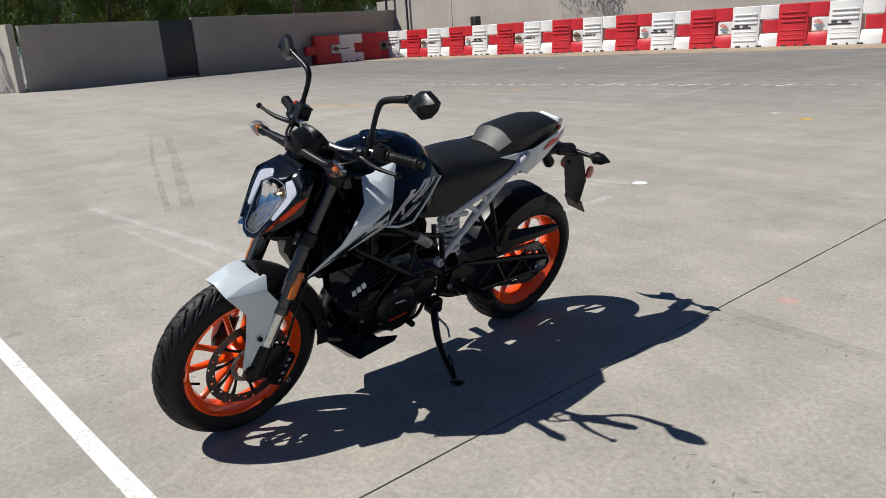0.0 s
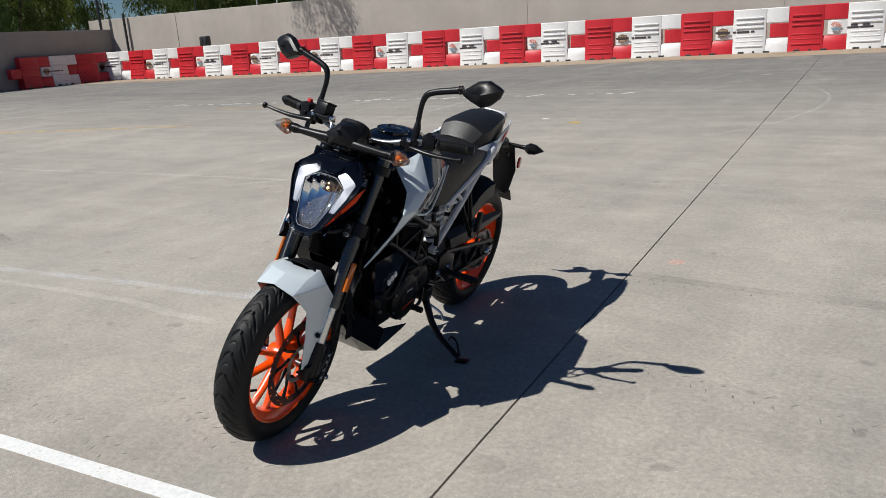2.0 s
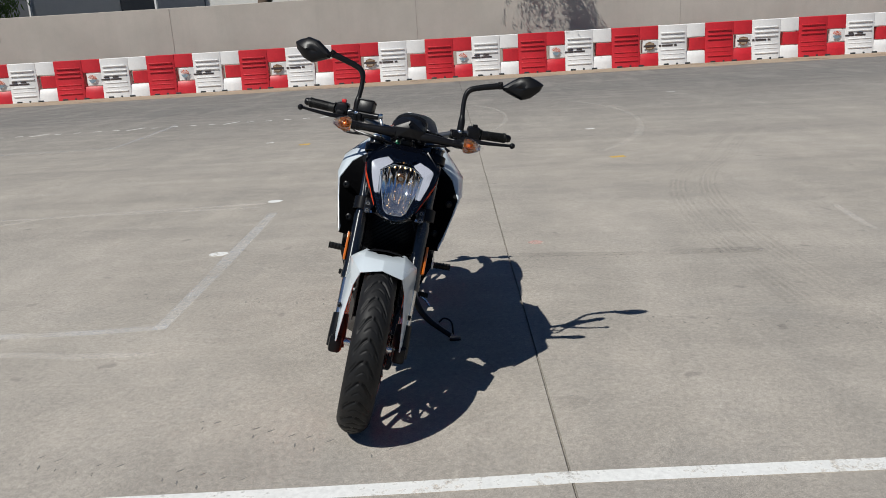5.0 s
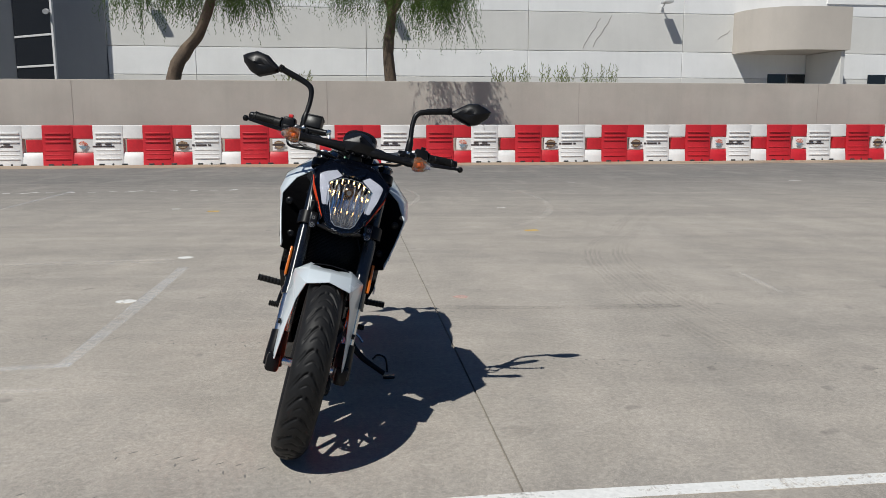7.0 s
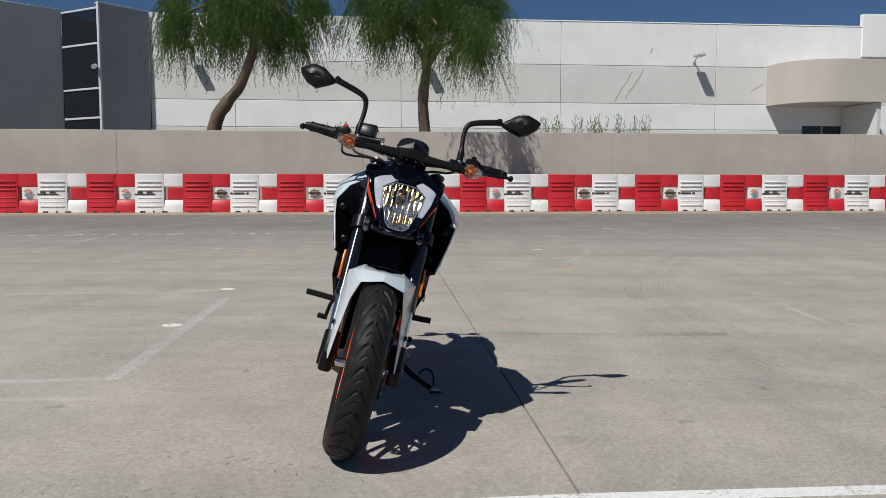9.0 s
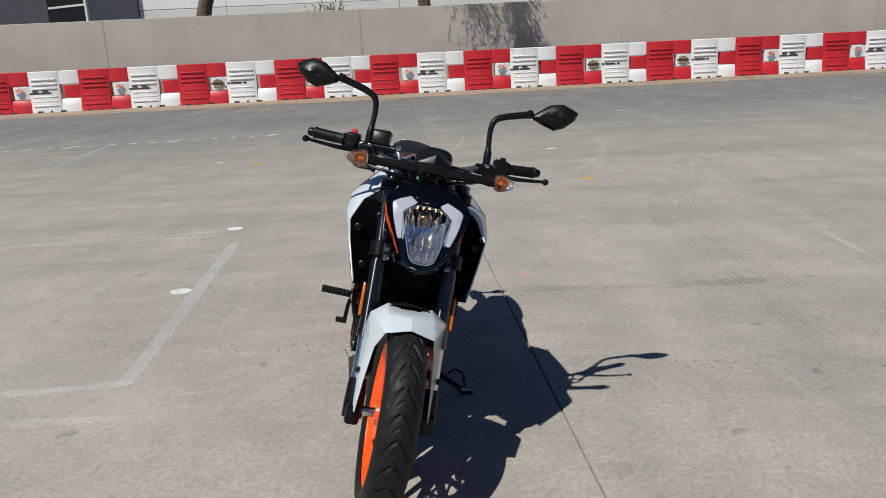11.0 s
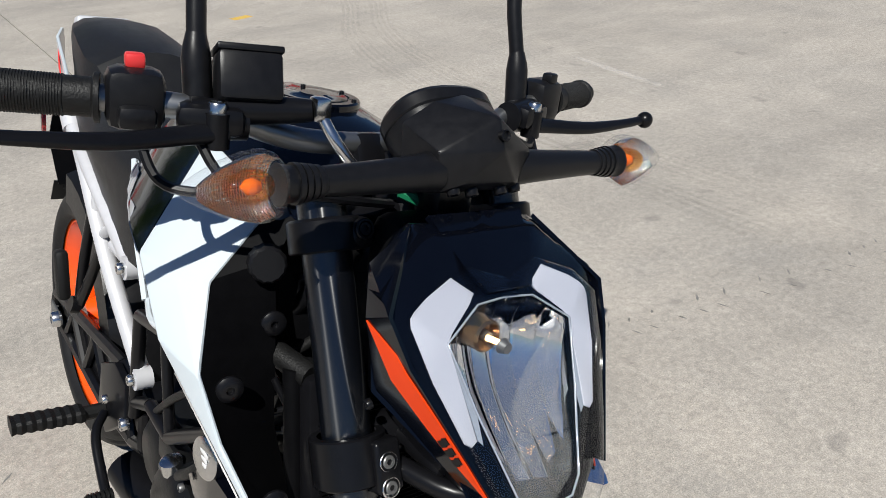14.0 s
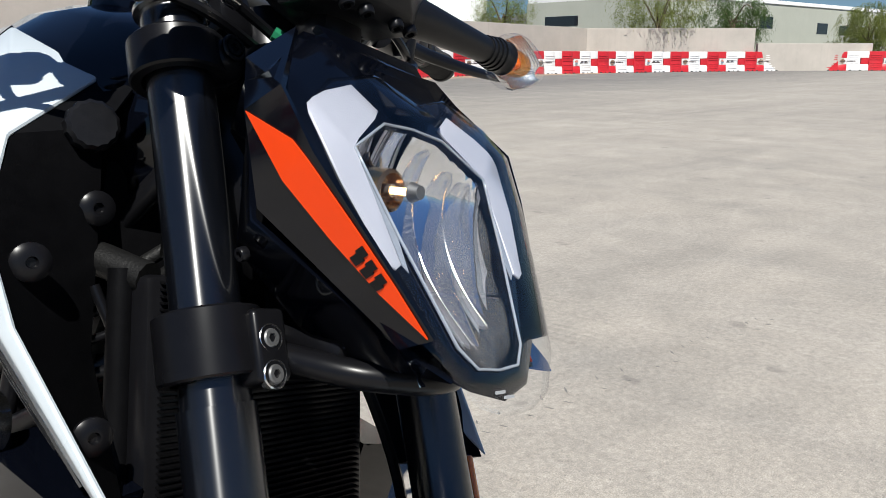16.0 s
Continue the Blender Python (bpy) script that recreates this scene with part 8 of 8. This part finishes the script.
# rear mud hugger and chain guard
bm = bmesh.new()
shell(bm, [(0.075, 0.90, 0.50), (0.112, 0.92, 0.485), (0.112, 1.20, 0.475), (0.105, 1.48, 0.468), (0.100, 1.47, 0.445), (0.115, 1.18, 0.44), (0.115, 0.95, 0.435), (0.08, 1.20, 0.50), (0.085, 1.46, 0.475)], [(0, 1, 2, 7), (7, 2, 3, 8), (1, 6, 5, 2), (2, 5, 4, 3)], 0.004, (1, 0, 1))
bp("chain_guard", bm, M_PLASTIC, None, "black plastic chain guard")
bm = bmesh.new()
rings = []
for i in range(12):
    an = radians(186 - i * 9)
    r = 0.325
    c = Vector((0, 1.357 + r * math.cos(an), 0.306 + r * math.sin(an)))
    o_ = Vector((0, math.cos(an), math.sin(an)))
    rings.append([c + Vector((px, 0, 0)) + o_ * q for px, q in ((-0.09, -0.06), (-0.088, 0.0), (-0.05, 0.016), (0, 0.02), (0.05, 0.016), (0.088, 0.0), (0.09, -0.06))])
verts = [p for r_ in rings for p in r_]
faces = [(i * 7 + j, i * 7 + j + 1, (i + 1) * 7 + j + 1, (i + 1) * 7 + j) for i in range(11) for j in range(6)]
shell(bm, verts, faces, 0.003, (0, -0.5, 1))
bp("mud_hugger", bm, M_PLASTIC, None, "black plastic rear hugger")
bm = bmesh.new()
nT = 44
outl = []
for i in range(nT * 2):
    an = math.pi * i / nT
    r = 0.094 if i % 2 else 0.086
    outl.append((r * math.cos(an), r * math.sin(an)))
vo = [(0.078, 1.357 + y, 0.306 + z) for y, z in outl]
vi = [(0.078, 1.357 + 0.06 * math.cos(math.pi * i / nT), 0.306 + 0.06 * math.sin(math.pi * i / nT)) for i in range(nT * 2)]
n = nT * 2
shell(bm, vo + vi, [(i, (i + 1) % n, n + (i + 1) % n, n + i) for i in range(n)], 0.006, (1, 0, 0))
for k in range(5):
    an = 2 * math.pi * k / 5
    tube(bm, [(0.076, 1.357, 0.306), (0.076, 1.357 + 0.064 * math.cos(an), 0.306 + 0.064 * math.sin(an))], 0.010, 8, 1)
bp("sprocket", bm, M_DISC, rear_wheel, "rear chain sprocket")
bm = bmesh.new()
# the chain: plates along a loop round both sprockets
loop = []
R1, R0, c1, c0 = 0.093, 0.034, Vector((0, 1.357, 0.306)), Vector((0, 0.745, 0.375))
dv = (c1 - c0)
base_an = math.atan2(dv.z, dv.y)
off = math.asin((R1 - R0) / dv.length)
for i in range(24):
    an = base_an + math.pi / 2 + off - (math.pi + 2 * off) * i / 23
    loop.append(c1 + Vector((0, R1 * math.cos(an), R1 * math.sin(an))))
for i in range(14):
    an = base_an - math.pi / 2 - off - (math.pi - 2 * off) * i / 13
    loop.append(c0 + Vector((0, R0 * math.cos(an), R0 * math.sin(an))))
length, acc = 0, [0]
closed_loop = loop + [loop[0]]
for a, b in zip(closed_loop, closed_loop[1:]):
    length += (b - a).length
    acc.append(length)
links = 112
for i in range(links):
    s0 = length * i / links
    k = max(j for j in range(len(acc) - 1) if acc[j] <= s0)
    a, b = closed_loop[k], closed_loop[k + 1]
    p = a.lerp(b, (s0 - acc[k]) / max(1e-6, acc[k + 1] - acc[k]))
    d = (b - a).normalized()
    an = math.atan2(d.z, d.y)
    xx = 0.0085 if i % 2 else 0.0055
    for sgn in (-1, 1):
        box(bm, (0.078 + sgn * xx, p.y, p.z), (0.002, 0.0165, 0.011), 0.0, Matrix.Rotation(an, 4, "X"))
    box(bm, (0.078, p.y, p.z), (0.010, 0.007, 0.007), 0.0)
tagged(bp("chain", bm, M_DISC, None, "dark drive chain"), kind="")
bm = bmesh.new()
sh0, sh1 = Vector((0.045, 0.855, 0.635)), Vector((0.045, 0.885, 0.47))
tube(bm, [sh0, sh1], [0.016, 0.016], 14, 1)
tube(bm, [sh0 + Vector((0, -0.004, 0.02)), sh0], 0.034, 18, 1)
tube(bm, [sh1, sh1 + Vector((0, 0.006, -0.02))], 0.034, 18, 1)
tube(bm, [sh1, sh1 + Vector((0, 0.02, -0.07))], 0.02, 14, 1)
shock = bp("shock_absorber", bm, M_SATIN, None, "rear shock absorber with a white spring")
bm = bmesh.new()
d = (sh1 - sh0)
u = d.orthogonal().normalized()
v_ = d.normalized().cross(u)
pts = [sh0 + d * (i / 90) + (u * math.cos(i * 0.46) + v_ * math.sin(i * 0.46)) * 0.037 for i in range(91)]
tube(bm, pts, 0.0085, 8, 1)
bp("spring", bm, M_SPRING, shock, "white coil spring", 60)

# ---- foot controls and stand ----
BACK = Matrix.Translation((0, 0.165, -0.030))
for sx in (-1, 1):
    bm = bmesh.new()
    plate(bm, [(0.118 * sx, 0.68, 0.46), (0.118 * sx, 0.74, 0.47), (0.125 * sx, 0.80, 0.44), (0.130 * sx, 0.80, 0.35), (0.135 * sx, 0.74, 0.335), (0.125 * sx, 0.66, 0.40)], 0.012, 0, (sx, 0, 0), 0.003)
    bm.transform(BACK)
    hang = bp("peg_bracket", bm, M_SATIN, None, "black footrest bracket")
    bolt(hang, (0.135 * sx, 0.885, 0.385), (sx, 0, 0), 0.008, M_STEEL)
    bm = bmesh.new()
    tube(bm, [(0.13 * sx, 0.755, 0.372), (0.165 * sx, 0.755, 0.372)], 0.013, 12, 1)
    rings = []
    for i in range(16):
        xx = (0.165 + 0.112 * i / 15) * sx
        w, h = (0.019 + (0.0022 if i % 2 else 0.0)), 0.011 + (0.002 if i % 2 else 0)
        rings.append([Vector((xx, 0.755 + w * math.copysign(abs(math.cos(a)) ** 0.6, math.cos(a)), 0.374 + 0.004 * i / 15 + h * math.copysign(abs(math.sin(a)) ** 0.6, math.sin(a)))) for a in (2 * math.pi * q / 12 for q in range(12))])
    loft(bm, rings)
    bm.transform(BACK)
    bp("foot_peg", bm, M_GRIP, hang, "ribbed rubber footrest", 25)
    bm = bmesh.new()
    if sx < 0:
        tube(bm, [(-0.135, 0.905, 0.345), (-0.160, 0.860, 0.335), (-0.166, 0.80, 0.300), (-0.168, 0.762, 0.284)], 0.008, 10, 5)
    else:
        tube(bm, [(0.13, 0.70, 0.34), (0.15, 0.65, 0.31), (0.155, 0.60, 0.305)], 0.007, 10, 5)
    pedal = bp("brake_pedal" if sx < 0 else "gear_lever", bm, M_SATIN, hang)
    bm = bmesh.new()
    p0, p1 = (Vector((-0.160, 0.760, 0.285)), Vector((-0.200, 0.758, 0.286))) if sx < 0 else (Vector((0.15, 0.60, 0.305)), Vector((0.195, 0.60, 0.305)))
    prof = [(0, 0)]
    for k in range(6):
        prof += [(k * 0.0068, 0.012), (k * 0.0068 + 0.0035, 0.012), (k * 0.0068 + 0.0042, 0.0095), (k * 0.0068 + 0.0062, 0.0095)]
    revolve(bm, prof + [(0.041, 0.010), (0.042, 0)], along(p0, p1), 14)
    bp("pedal_rubber", bm, M_GRIP, pedal, "ribbed rubber toe piece", 30)
    # pillion footrest on a strut
    bm = bmesh.new()
    tube(bm, [(0.125 * sx, 0.93, 0.66), (0.135 * sx, 1.01, 0.54), (0.140 * sx, 1.05, 0.485)], 0.009, 10, 4)
    tube(bm, [(0.128 * sx, 0.99, 0.70), (0.135 * sx, 1.03, 0.58), (0.140 * sx, 1.05, 0.485)], 0.009, 10, 4)
    tube(bm, [(0.14 * sx, 1.05, 0.485), (0.155 * sx, 1.05, 0.49)], 0.016, 12, 1)
    hang2 = bp("pillion_bracket", bm, M_SATIN, None, "black pillion footrest bracket")
    bm = bmesh.new()
    box(bm, (0.165 * sx, 1.06, 0.545), (0.022, 0.032, 0.09), 0.008, Matrix.Rotation(radians(-12), 4, "X"))
    bp("pillion_peg", bm, M_GRIP, hang2)
bm = bmesh.new()
foot = Vector((0.344, 0.712, 0.102))
tube(bm, [(0.110, 0.775, 0.275), (0.138, 0.762, 0.237), (0.175, 0.750, 0.185), (0.225, 0.737, 0.147), (0.285, 0.722, 0.122), foot + Vector((-0.015, 0.0, 0.004))], [0.017, 0.015, 0.014, 0.013, 0.011, 0.011], 14, 6)
box(bm, (0.105, 0.775, 0.29), (0.05, 0.06, 0.06), 0.01)
stand = bp("side_stand", bm, M_SATIN, None, "black side stand planted on the concrete")
bm = bmesh.new()
flat = Matrix.Rotation(-LEAN, 4, "Y")
box(bm, foot + Vector((0.006, -0.004, -0.004)), (0.05, 0.036, 0.008), 0.003, flat)
bp("foot_plate", bm, M_SATIN, stand)
bm = bmesh.new()
tube(bm, [(0.268, 0.728, 0.152), (0.285, 0.715, 0.178), (0.318, 0.70, 0.172), (0.338, 0.702, 0.118)], 0.004, 8, 6)
bp("tang", bm, M_SATIN, stand)
bm = bmesh.new()
tube(bm, [(0.125, 0.775, 0.25), (0.185, 0.785, 0.225), (0.215, 0.775, 0.20)], 0.005, 8, 4)
bp("return_spring", bm, M_STEEL, stand)
